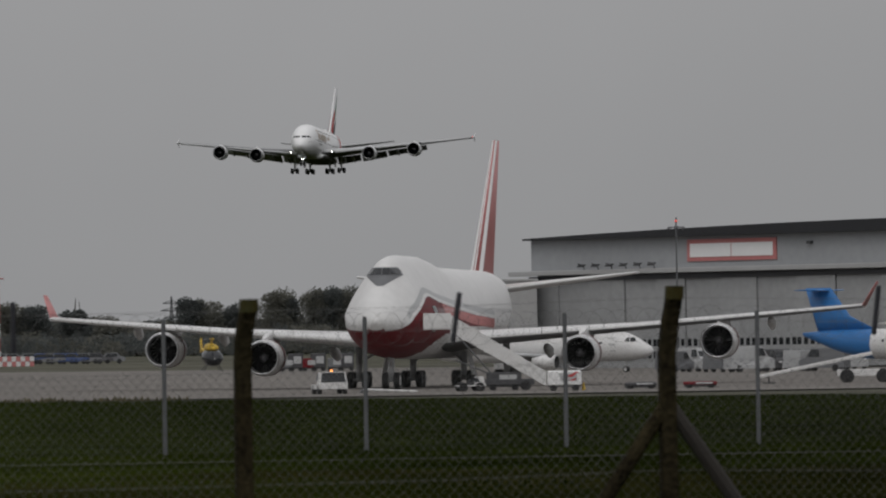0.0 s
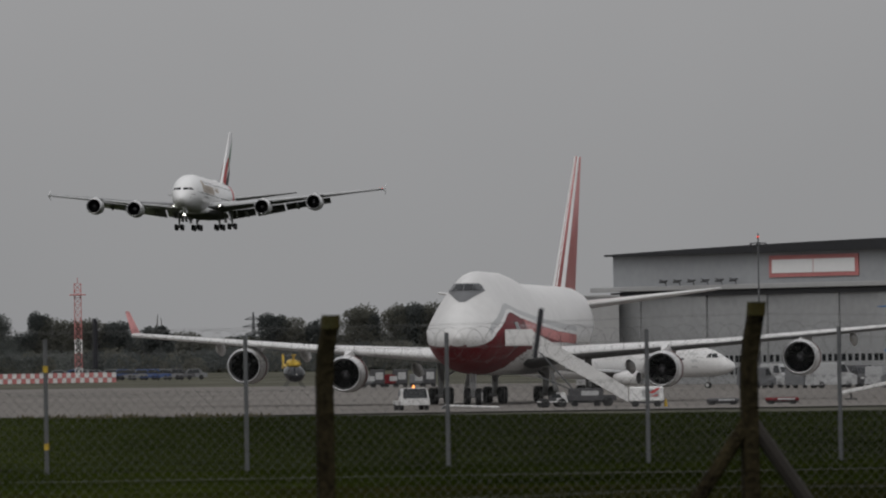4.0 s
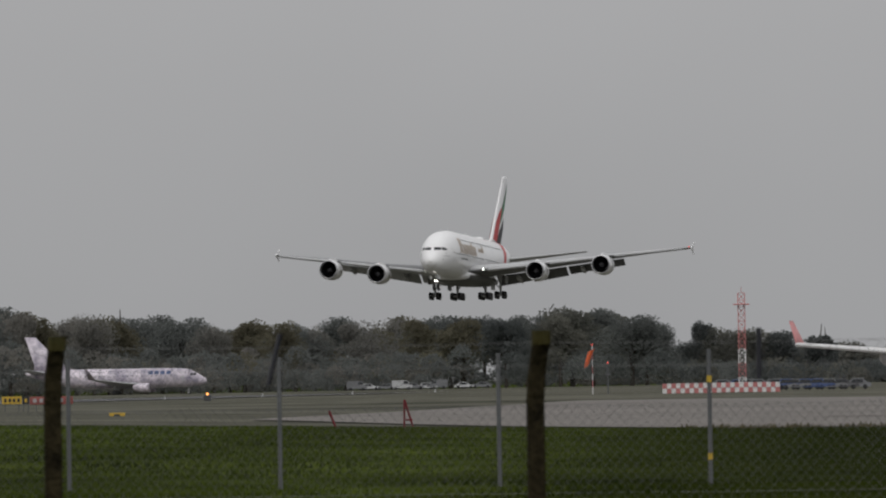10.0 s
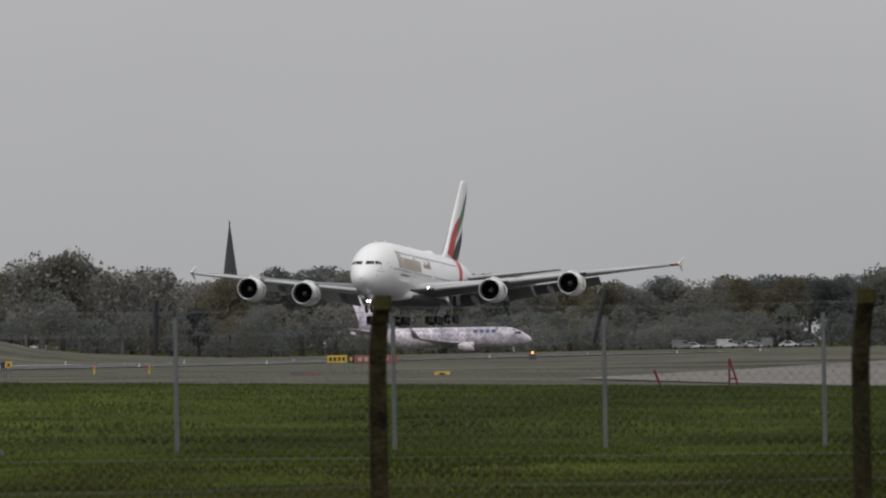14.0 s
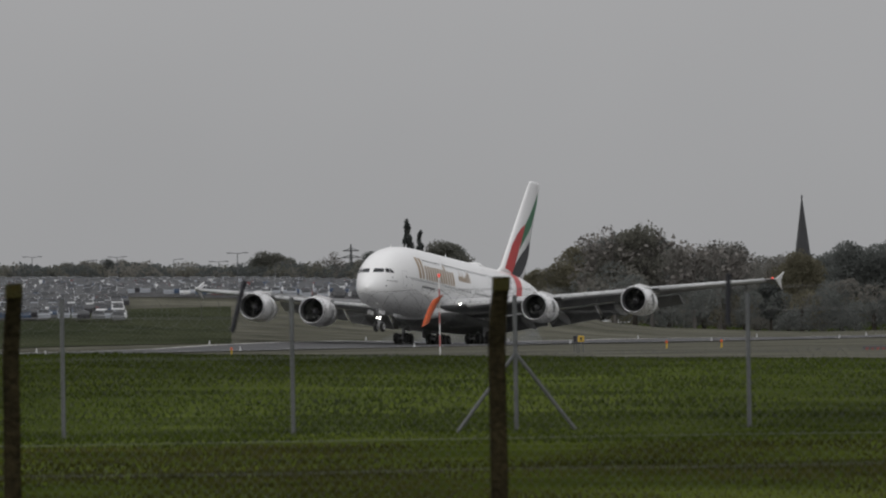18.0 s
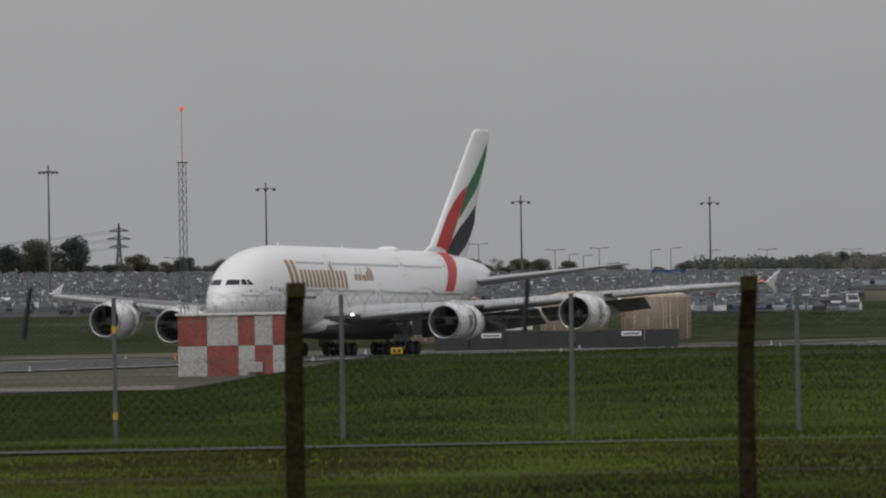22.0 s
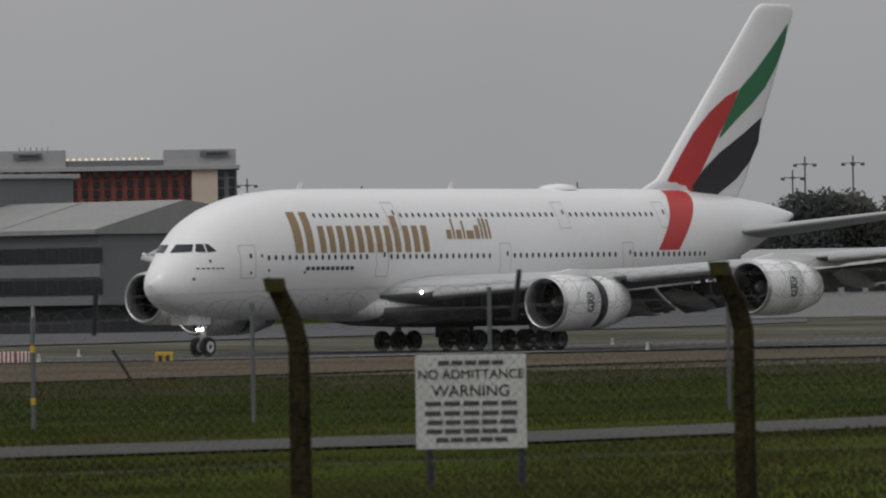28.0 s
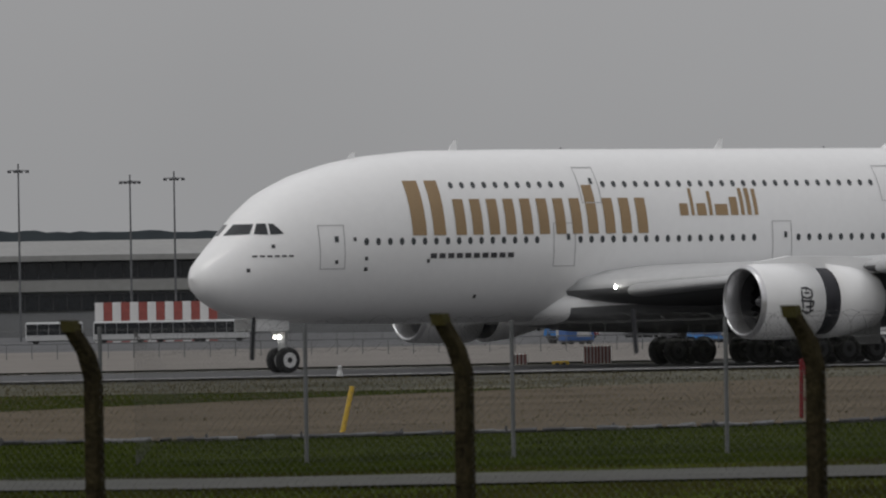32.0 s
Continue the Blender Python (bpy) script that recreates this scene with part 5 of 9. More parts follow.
def thicket(name, points, d, d2, seed, count, leaves, label, size=.8):
    """Undergrowth that closes a belt of trees from below: clumps up to the given levels."""
    rg = np.random.RandomState(seed)
    us_ = np.array(sorted(p[0] for p in points))
    vs_ = np.array([q for _, q in sorted(points)])
    per = 280
    vs, fs, tone = [], [], []
    for k in range(count // per):
        u, dd = rg.uniform(us_[0], us_[-1]), rg.uniform(d, d2)
        g = spot(u, dd)
        high = max(2.5, zat(np.interp(u, us_, vs_) + rg.uniform(-4, 20), u, dd) - g.z)
        r = rg.uniform(2.2, 4.6)
        # the crown of one bush or small tree, in a colour of its own
        zc = g.z + r * .25 + max(0, high - r * 1.15) * rg.uniform(0, 1) ** .75
        slot = rg.choice((0, 0, 0, 0, 1, 1, 2))
        n = rg.normal(size=(per, 3))
        n /= np.linalg.norm(n, axis=1)[:, None]
        n[:, 2] = np.abs(n[:, 2]) * 1.3 - .35
        c = np.array((g.x, g.y, zc)) + n * r * rg.uniform(.75, 1.08, (per, 1)) * np.array((1, 1, .9))
        a = rg.normal(size=(per, 3))
        a /= np.linalg.norm(a, axis=1)[:, None]
        b = np.cross(a, rg.normal(size=(per, 3)))
        b /= np.linalg.norm(b, axis=1)[:, None] + 1e-6
        q = size * rg.uniform(.6, 1.5, (per, 1))
        m0 = len(vs)
        vs += np.stack([c - a * q * 1.1, c + b * q * .85 + a * q * .35, c - b * q * .85 + a * q * .35], 1).reshape(-1, 3).tolist()
        fs += [(m0 + 3 * i, m0 + 3 * i + 1, m0 + 3 * i + 2) for i in range(per)]
        tone += [slot] * per
    ob = obj(name, vs, fs, [M[k] for k in leaves])
    ob.data.polygons.foreach_set("material_index", tone)
    return tagged(ob, label, "undergrowth", kind="stuff")


# ---- far woods ----
# right of the runway, behind the parked jumbo
SK1 = [(-2600, 570), (-2060, 562), (-1990, 552), (-1960, 555), (-1895, 540), (-1862, 500), (-1800, 490), (-1750, 500), (-1720, 528), (-1684, 514), (-1618, 516), (-1600, 534), (-1566, 540), (-1500, 538), (-1480, 526), (-1436, 524), (-1405, 512), (-1280, 512), (-1262, 531), (-1137, 531), (-1115, 524), (-998, 525), (-980, 538), (-940, 545), (-880, 530), (-820, 528), (-760, 545), (-710, 530), (-650, 540), (-590, 520), (-500, 520), (-420, 525), (-330, 515), (-250, 515), (-170, 520), (-130, 545), (-80, 560), (-20, 565), (40, 548), (90, 560), (180, 560), (250, 548), (330, 532), (390, 552), (440, 540), (490, 528), (530, 545), (580, 515), (640, 545), (760, 560), (940, 560)]
skyline([p for p in SK1 if -520 < p[0] < -100], 2050, 30, ["oak", "hazed", "dark"], 5, 90, 1.0, 8)
skyline([p for p in SK1 if p[0] < -490], 2050, 28, ["grey", "hazed", "grey", "hazed", "pale"], 15, 90, 1.0, 8)
thicket("far_wood_floor", [(u, v + 34) for u, v in SK1 if u < -480], 1925, 2100, 8, 190000, ("leaf_haze_blue", "leaf_haze_grey", "leaf_pale"), "dense undergrowth of a far wood, haze in its colour", .31)
thicket("wood_edge", [(u, 598) for u, v in SK1 if u < -60], 2105, 2130, 38, 60000, ("leaf_haze_blue", "leaf_haze_grey", "leaf_dark"), "low dense hedge at the back of a far wood", .4)
thicket("near_wood_floor", [(u, v + 34 if u < -100 else max(v + 30, 570)) for u, v in SK1 if u > -500], 1925, 2100, 28, 84000, ("leaf_dark", "leaf", "leaf_haze_blue"), "dense dark undergrowth of a far wood", .31)
for u, v, k, w in ((-78, 529, "dark", .7), (-40, 546, "oak", 1.1), (10, 548, "oak", 1.2), (60, 547, "dark", 1.2), (334, 531, "dark", 1.0), (366, 538, "oak", .9), (408, 541, "dark", .9), (486, 525, "oak", .95), (508, 530, "dark", .8), (552, 524, "oak", .8), (580, 513, "dark", .95), (612, 520, "oak", .8), (690, 548, "oak", 1.1), (760, 552, "dark", 1.1), (850, 556, "oak", 1.1)):
    tree(k, u, 2040, v, w)
for u in range(-100, 900, 34):
    tree(trnd.choice(["oak", "dark", "bush"]), u, 2050 + trnd.uniform(-20, 20), 566 + trnd.uniform(-4, 6), 1.7)
tree("fir", -1108, 2050, 478), tree("fir", 128, 2030, 512), tree("fir", 142, 2030, 518), tree("dark", 55, 2060, 545)
for u, v, k, w in ((-1850, 486, "bare", .9), (-1820, 478, "bare", 1.1), (-1785, 484, "oak", .8), (-1755, 484, "bare", 1.0), (-1680, 498, "bare", 1.1), (-1635, 498, "bare", 1.1), (-1545, 526, "fir", .8), (-1490, 520, "pale", .8)):
    tree(k, u, 1950, v + 8, w)
# between the spire and the car park
SK2 = [(-2990, 560), (-2900, 575), (-2800, 545), (-2700, 535), (-2610, 545), (-2560, 556), (-2510, 550), (-2475, 552), (-2462, 532), (-2430, 525), (-2400, 530), (-2370, 547), (-2330, 548), (-2300, 562), (-2280, 537), (-2235, 524), (-2205, 532), (-2185, 554), (-2160, 557), (-2150, 522), (-2120, 514), (-2095, 517), (-2078, 547), (-2060, 559), (-2000, 560)]
skyline(SK2, 1880, 24, ["oak", "hazed", "grey", "dark"], 6, 50, 1.0, 6)
thicket("wood_floor", [(u, v + 28) for u, v in SK2], 1780, 1900, 9, 100000, ("leaf_dark", "leaf", "leaf_haze_grey"), "dense dark undergrowth beside the car park", .31)
for u, v in ((-2184, 458), (-2164, 478), (-2183, 500)):
    tree("poplar", u, 1800, v, .6)
tree("oak", -2118, 1800, 510, 1.2), tree("dark", -2240, 1800, 524, 1.1), tree("oak", -2428, 1800, 526, 1.3), tree("bare", -2312, 1800, 524, .9), tree("bare", -2335, 1800, 532, .9)
# behind the car park and beyond
for u, v, k, w in ((-3250, 550, "oak", 1.4), (-3420, 560, "dark", 1.0), (-3560, 545, "dark", 1.3), (-3640, 550, "oak", 1.2), (-3720, 555, "dark", 1.2), (-3800, 555, "oak", 1.2), (-3880, 545, "dark", 1.2), (-3940, 560, "oak", 1.0), (-4080, 510, "dark", 1.1), (-4140, 520, "oak", 1.2), (-4200, 525, "dark", 1.3), (-4250, 530, "dark", 1.0), (-4310, 545, "bare", 1.2), (-4420, 530, "bare", 1.3), (-4450, 525, "bare", 1.2), (-4585, 548, "fir", .8), (-4606, 550, "fir", .8), (-4730, 525, "bare", 1.3), (-4760, 520, "bare", 1.2), (-4850, 525, "bare", 1.1), (-4920, 545, "oak", 1.0), (-5040, 570, "dark", 1.0), (-5100, 545, "fir", 1.0), (-5140, 530, "pale", 1.2), (-5170, 530, "oak", 1.1), (-5210, 555, "oak", 1.1), (-3330, 545, "bare", 1.0), (-4360, 550, "bare", 1.1), (-4680, 545, "bare", 1.0)):
    tree(k, u, 1750, v, w)
for u in range(-5295, -4960, 28):
    tree(trnd.choice(["dark", "fir", "oak", "bare"]), u, 1770, 586 - trnd.uniform(0, 14), 1.2)
for u in range(-4330, -3240, 26):
    tree(trnd.choice(["dark", "oak", "oak", "pale"]), u, 1760, 563 - trnd.uniform(0, 22), 1.5)
for u in range(-3240, -2600, 40):
    tree(trnd.choice(["dark", "oak", "oak"]), u, 1800, 572 - trnd.uniform(0, 20), 1.4)
SK3 = [(-6700, 605), (-6620, 600), (-6560, 602), (-6480, 598), (-6400, 600), (-6330, 596), (-6260, 590), (-6180, 570), (-6100, 565), (-6050, 560), (-5980, 558), (-5900, 552), (-5830, 555), (-5760, 552), (-5680, 556), (-5600, 550), (-5520, 545), (-5440, 555), (-5360, 552), (-5300, 560), (-5200, 562)]
skyline(SK3, 1800, 55, ["oak", "dark", "oak", "pale"], 16, 60, 1.2)
thicket("car_park_wood_floor", [(u, v + 12) for u, v in SK3], 1740, 1860, 19, 36000, ("leaf_dark", "leaf", "leaf_pale"), "dense undergrowth behind the car park", .46)
for u, v, k in ((-6770, 543, "dark"), (-6740, 550, "dark"), (-6710, 553, "oak"), (-6860, 570, "dark"), (-6615, 555, "dark"), (-6590, 560, "oak"), (-6430, 560, "dark"), (-6340, 570, "dark"), (-6285, 574, "oak"), (-6400, 578, "oak"), (-6530, 592, "oak")):
    tree(k, u, 1150, v, 1.1)
for k, u in enumerate(range(-7460, -6900, 68)):
    tree("dark" if k % 2 else "oak", u, 1300, 572 + 9 * (k % 3), 1.3)
# wooded ridge on the horizon
HU = [-16000, -13600, -12900, -12650, -12400, -12230, -12000, -11800, -11300, -10500, -9500, -8500, -7600]
HV = [672, 672, 668, 672, 676, 685, 694, 702, 700, 690, 680, 670, 660]
vs, fs = [], []
hr = random.Random(4)
K = 420
for k in range(K + 1):
    u = -16000 + 8400 * k / K
    p = spot(u, 4300)
    vs += [(p.x, p.y, p.z - 3), (p.x, p.y, zat(np.interp(u, HU, HV) + hr.uniform(-2.2, 2.2), u, 4300)), (*at(u, 4700), p.z)]
    if k:
        n = 3 * k
        fs += [(n - 3, n, n + 1, n - 2), (n - 2, n + 1, n + 2, n - 1)]
tagged(obj("backdrop_ridge", vs, fs, M["hill"], smooth=False), "wooded ridge on the horizon, blue-grey haze in its colour", "ridge", kind="structure")
# church spire over the trees
p = spot(-1487, 2300)
zt, zb = zat(418, -1487, 2300), zat(540, -1487, 2300)
spire = thing("church_spire", pose(p.x, p.y, p.z, 0, 0, 20), "dark stone church spire rising over the trees", "church")
hs, hb = zt - p.z, zb - p.z
Bag().box((0, 0, hb * .5), (5.2, 5.2, hb), None, .1).make("tower", M["darkwall"], spire)
Bag().rings([[(2.3 * cos(a) * q, 2.3 * sin(a) * q, z) for a in [pi / 8 + k * pi / 4 for k in range(8)]] for z, q in ((hb, 1.0), (hs - 1.2, .06), (hs - 1, .12), (hs, .02))]).make("spire", M["darkwall"], spire)
for q, v in ((302, 525), (-962, 542), (-2286, 492 + 15), (-3996, 484), (-5038, 486), (-6462, 505)):
    pylon(q, 2350 if q > -3000 else 1900, v)

lines = thing("power_line", Matrix.Identity(4), "thin sagging power cables strung between far pylons", "power line")
PY = [(-6462, 505), (-5038, 486), (-3996, 484)]
for q in (.62, .75, .88):
    for sd in (-1, 1):
        rings = []
        for (u0, v0), (u1, v1) in zip(PY, PY[1:]):
            for k in range(13):
                f = k / 12
                p0, p1 = spot(u0, 1900), spot(u1, 1900)
                h0, h1 = (zat(v0, u0, 1900) - p0.z) * q, (zat(v1, u1, 1900) - p1.z) * q
                p = p0.lerp(p1, f)
                z = (p0.z + h0) * (1 - f) + (p1.z + h1) * f - 18 * f * (1 - f)
                rings.append([(p.x + .04 * a, p.y + sd * 5, z + .04 * b) for a, b in ((-1, 0), (1, 0), (0, 1.5))])
        Bag().rings(rings).make("cable", M["steel"], lines)


# ---- smaller aircraft ----
def narrow_jet(u, d, turn, body, tail, label, size=1.0, tail_label="", mark=None, group="parked airliners", lower=None, belly=None):
    """A twin-engined airliner about 39 m long, its middle on the bearing u; turn: heading against the line of sight."""
    p = spot(u, d)
    th = thing("parked_airliner", pose(p.x, p.y, p.z + .08, 0, 0, turn - math.degrees(u / F)) @ Matrix.Diagonal((size, size, size, 1)), label, "airliner", group)
    NX = 18.0
    H = Hull(NX, (0, .3, 1, 2, 3.2, 4.5, 6, 9, 26, 30, 34, 38.5), (2.75, 3.3, 3.7, 4.35, 4.95, 5.3, 5.45, 5.5, 5.5, 5.45, 5.2, 4.9), (2.65, 2.2, 1.9, 1.65, 1.5, 1.45, 1.4, 1.4, 1.4, 1.8, 2.9, 4.4), (.05, .5, .95, 1.35, 1.62, 1.78, 1.86, 1.88, 1.88, 1.75, 1.2, .2), 1.0, .5)
    H.body("fuselage", body, th, 36, 70, lower=lower or belly, split=(lambda s, z, y=0: s > 27.5) if lower else (lambda s, z, y=0: z < 3.1))
    for sd in (1, -1):
        wing("wing", [(NX - 12.5, 8.2, 1.2, sd * 1.2, 2.0), (NX - 16.2, 4.6, .7, sd * 6, 2.4), (NX - 21.3, 1.6, .25, sd * 16.4, 3.3)], M["wing"], th)
        Bag().rings([foil(NX - 21.4, 1.5, .16, sd * 16.4, 3.3), foil(NX - 23.0, .7, .08, sd * 17.0, 5.5)]).make("winglet", tail, th, "", True)
        wing("tailplane", [(NX - 33.2, 4.2, .5, sd * .5, 4.6), (NX - 36.6, 1.5, .18, sd * 7, 5.5)], M["wing"], th)
        x, y, z, r = NX - 11.6, sd * 4.9, 1.45, .95
        eng = Bag().turn([(0, r * .84), (.05, r * .95), (-.8, r), (-2.0, r * .95), (-3.4, r * .6), (-3.4, r * .4)], "x", 20, (x, y, z)).make("engine", body, th, "", True)
        Bag().turn([(.06, r * .84), (.02, r * .1)], "x", 16, (x - .02, y, z)).make("fan", M["fan"], eng)
        bogie(th, -1.2, sd * 2.8, 2.0, (0,), .52, .34, .4)
        for q in (((2.0, 3.95), (2.7, 3.9), (2.85, 4.45), (2.4, 4.5)), ((2.8, 3.9), (3.5, 3.95), (3.2, 4.45), (2.92, 4.48))):
            H.patch("flight_deck_pane", q, M["glass"], th, (sd,), cuts=2)
        H.patch("window_line", ((6.5, 3.95), (29.5, 3.95), (29.5, 3.68), (6.5, 3.68)), M["cabin_glass"], th, (sd,), cuts=1) if size < .99 else None
        for s in (4.6, 29.8):
            H.patch("door", ((s, 4.5), (s + .85, 4.5), (s + .85, 2.7), (s, 2.7)), M["belly"], th, (sd,), cuts=2)
        if mark:
            for k in range(4):
                H.patch("title_bar", ((7.5 + k * 1.25, 4.95), (8.45 + k * 1.25, 4.95), (8.45 + k * 1.25, 4.2), (7.5 + k * 1.25, 4.2)), mark, th, (sd,), cuts=2)
    if size > .99:
        portholes(H, th, ((6.6, 29.0, 3.85),), .26, .36, 1.0)
    bogie(th, NX - 3.9, 0, 1.9, (0,), .38, .24, .22, "nose_gear")
    fin("fin", [(NX - 27.8, 5.3, 9.0), (NX - 30.8, 6.6, 5.9), (NX - 36.3, 12.4, 2.3)], .75, tail, th, tail_label)
    return th, H


def prop_liner(u, d, turn, body, tail, label, size=1.0):
    p = spot(u, d)
    th = thing("parked_turboprop", pose(p.x, p.y, p.z + .08, 0, 0, turn - math.degrees(u / F)) @ Matrix.Diagonal((size, size, size, 1)), label, "airliner", "parked airliners")
    NX = 11.5
    H = Hull(NX, (0, .3, 1, 2, 3.5, 5, 18, 21, 24, 27.2), (1.9, 2.4, 2.8, 3.4, 3.75, 3.85, 3.85, 3.85, 3.8, 3.6), (1.8, 1.4, 1.2, 1.05, 1.0, 1.0, 1.0, 1.2, 2.0, 3.3), (.05, .5, .85, 1.15, 1.38, 1.43, 1.43, 1.3, .85, .15), 1.0, .5)
    H.body("fuselage", body, th, 22, 50, lower=tail, split=lambda s, z, y=0: s > 19.5)
    for sd in (1, -1):
        wing("wing", [(NX - 10.3, 2.7, .5, sd * .3, 4.0), (NX - 10.3, 2.6, .45, sd * 5, 4.05), (NX - 10.9, 1.4, .2, sd * 13.5, 4.3)], M["white"], th)
        x, y, z = NX - 8.0, sd * 4.0, 3.55
        eng = Bag().turn([(0, .25), (-.5, .48), (-2.0, .55), (-4.5, .3)], "x", 14, (x, y, z)).make("engine", body, th, "", True)
        for k in range(6):
            a = 2 * pi * k / 6
            Bag().box((x + .1, y + 1.0 * cos(a), z + 1.0 * sin(a)), (.06, .25, 1.9), pose(0, 0, 0, math.degrees(-a) + 90), .02).make("propeller_blade", M["darkmetal"], eng)
        bogie(th, 0.2, sd * 2.0, 1.3, (0,), .42, .3, .28)
        for q in (((1.7, 2.75), (2.5, 2.7), (2.5, 3.2), (2.1, 3.2)),):
            H.patch("flight_deck_pane", q, M["glass"], th, (sd,), cuts=2)
    portholes(H, th, ((5.5, 18.5, 2.75),), .26, .36, .8)
    fin("fin", [(NX - 19.5, 3.7, 6.2), (NX - 22.3, 5.0, 3.8), (NX - 24.3, 7.6, 2.6)], .5, tail, th)
    for sd in (1, -1):
        wing("tailplane", [(NX - 24.4, 1.9, .22, sd * .1, 7.35), (NX - 24.9, 1.2, .14, sd * 3.65, 7.4)], tail, th)
    bogie(th, NX - 1.8, 0, 1.2, (0,), .32, .2, .2, "nose_gear")
    return th, H


narrow_jet(931, 840, -25, M["dirtywhite"], M["dirtywhite"], "small plain white jet parked behind the jumbo", .72, group="parked airliners")
prop_liner(1690, 800, -28, M["dirtywhite"], M["blue"], "white turboprop with a bright blue T-tail")
narrow_jet(-1105, 1880, -8, M["lilac"], M["lilac"], "white airliner with mottled lilac flower livery at the far runway end", lower=M["lilac"], mark=M["navy"])
tail_jet, _ = narrow_jet(-5808, 1235, 48, M["white"], M["blue"], "white airliner with a blue and orange tail", .74, lower=M["blue"])
for sd in (1, -1):
    Bag().add([(-15.6, sd * .33, 7.2), (-17.9, sd * .33, 6.0), (-19.6, sd * .17, 11.8), (-19.0, sd * .2, 11.6)], [(0, 1, 2, 3)]).make("fin_flash", M["orange"], tail_jet, "orange paint flash")
JETS = []
JETS.append(narrow_jet(-11665, 1600, -14, M["white"], M["white"], "white airliner with a navy rear and white tail at the terminal", lower=M["navy"], mark=M["navy"])[0])
JETS.append(narrow_jet(-12080, 1560, 172, M["white"], M["white"], "white airliner with a small red mark on its tail", mark=M["red"])[0])
narrow_jet(-12430, 1500, 190, M["skyblue"], M["skyblue"], "pale blue airliner with a white belly and a red mark", mark=M["red"], belly=M["white"])
for jet, paint, bars in ((JETS[0], "navy", [(-14.6 - .55 * k, 8.0 + 1.0 * k, .5) for k in range(4)]), (JETS[1], "red", [(-15.6, 8.3, .5), (-16.7, 8.0, .6)])):
    for x, z, w in bars:
        Bag().box((x, 0, z), (2.2 if paint == "navy" else .9, .62, w), pose(0, 0, 0, 0, 25 if paint == "navy" else 60)).make("fin_bar", M[paint], jet, paint + " paint bar across the fin")
prop_liner(-10815, 1380, -8, M["white"], M["teal"], "white turboprop with a teal green tail at the terminal", .88)

# ---- hangar ----
A, B = spot(938, 935), spot(2300, 850)
ang = math.degrees(atan2(B.y - A.y, B.x - A.x))
LH = hypot(B.x - A.x, B.y - A.y)
hangar = thing("hangar", pose(A.x, A.y, A.z - .05, 0, 0, ang), "large grey clad aircraft hangar with a dark shallow roof", "hangar")
TOP = 12.9 - A.z
LEDGE = TOP - 3.75
Bag().box((LH / 2, .6, (TOP + LEDGE) / 2), (LH, 1.0, TOP - LEDGE), None, .05).make("upper_wall", M["hangar"], hangar)
Bag().box((LH / 2, 30, TOP / 2), (LH, 58, TOP - .2)).make("rear_hall", M["greywall"], hangar)
Bag().box((LH / 2 - 1.3, -.35, LEDGE + .25), (LH + 2.6, 1.1, .5), None, .05).make("door_rail", M["cladding"], hangar, "pale door rail beam")
# dark strip added as the shade below the door rail
Bag().box((LH / 2, .0, LEDGE - .35), (LH, .5, .5)).make("rail_shadow_gap", M["darkwall"], hangar)
edges = [0, 4.5, 9.7, 15.2, 20.2, 24.8, 30.4, 36, 42, 48, 55, 62, LH]
for k in range(len(edges) - 1):
    x0, x1 = edges[k], edges[k + 1]
    y = .25 if k % 2 else .05
    if x0 < LH:
        x1 = min(x1, LH)
        ob = Bag().box(((x0 + x1) / 2, y, (LEDGE - .5) / 2), (x1 - x0 - .08, .3, LEDGE - .5), None, .03).make("door_leaf", M["hangar_door"], hangar, "weathered grey door leaf")
        if k > 2:
            for r in range(2):
                for j in range(6):
                    xx = x0 + (x1 - x0) * (j + .5) / 6
                    cuboid("window_pane", (xx, y - .16, 1.35 + r * 1.25), ((x1 - x0) / 6 * .62, .06, .72), M["glass"], ob)
# roof: dark shallow curve rising to the right
rings = []
for q in np.linspace(0, 1, 12):
    x = -.2 + (LH + 1.2) * q
    rise = .15 + 1.15 * (1 - (1 - min(q / .62, 1)) ** 2)
    rings.append([(x, -.9, TOP - .05), (x, -.9, TOP + rise * .95), (x, 30, TOP + rise + .35), (x, 58, TOP + .3), (x, 58, TOP - .05)])
Bag().rings(rings).make("roof", M["roof"], hangar, "dark felt roof")
def hx(u):
    """Place along the hangar's front at the bearing u."""
    e, q = (B - A).normalized(), Vector((sin(u / F), cos(u / F), 0))
    return (A.y * q.x - A.x * q.y) / (e.x * q.y - e.y * q.x)


sx0, sx1 = hx(1216), hx(1374)
zc = zat(440, 1296, 905) - A.z
sign_frame = cuboid("sign_frame", ((sx0 + sx1) / 2, .02, zc), (sx1 - sx0, .14, 2.25), M["pinkred"], hangar, "red sign frame")
for x0, x1 in ((sx0 + .5, (sx0 + sx1) / 2 - .06), ((sx0 + sx1) / 2 + .06, sx1 - .5)):
    cuboid("sign_board", ((x0 + x1) / 2, -.08, zc), (x1 - x0, .06, 1.4), M["white"], sign_frame, "blank white sign board")
for k in range(6):
    x = hx(1040) + (hx(1164) - hx(1040)) * k / 5
    Bag().box((x, -.9, LEDGE + .95), (.9, .5, .12), pose(0, 0, 0, 25)).rod((x, -.5, LEDGE + .5), (x + .2, -.8, LEDGE + .95), .05).rod((x - .45, -1, LEDGE + 1.15), (x + .1, -.9, LEDGE + .95), .07).make("floodlight", M["darkmetal"], hangar)
Bag().box((hx(1434), -.1, TOP - 1.0), (.6, .4, .3)).make("wall_lamp", M["darkmetal"], hangar)
annex = thing("hangar_annex", facing(910, 930), "low pale clad building beside the hangar", "building")
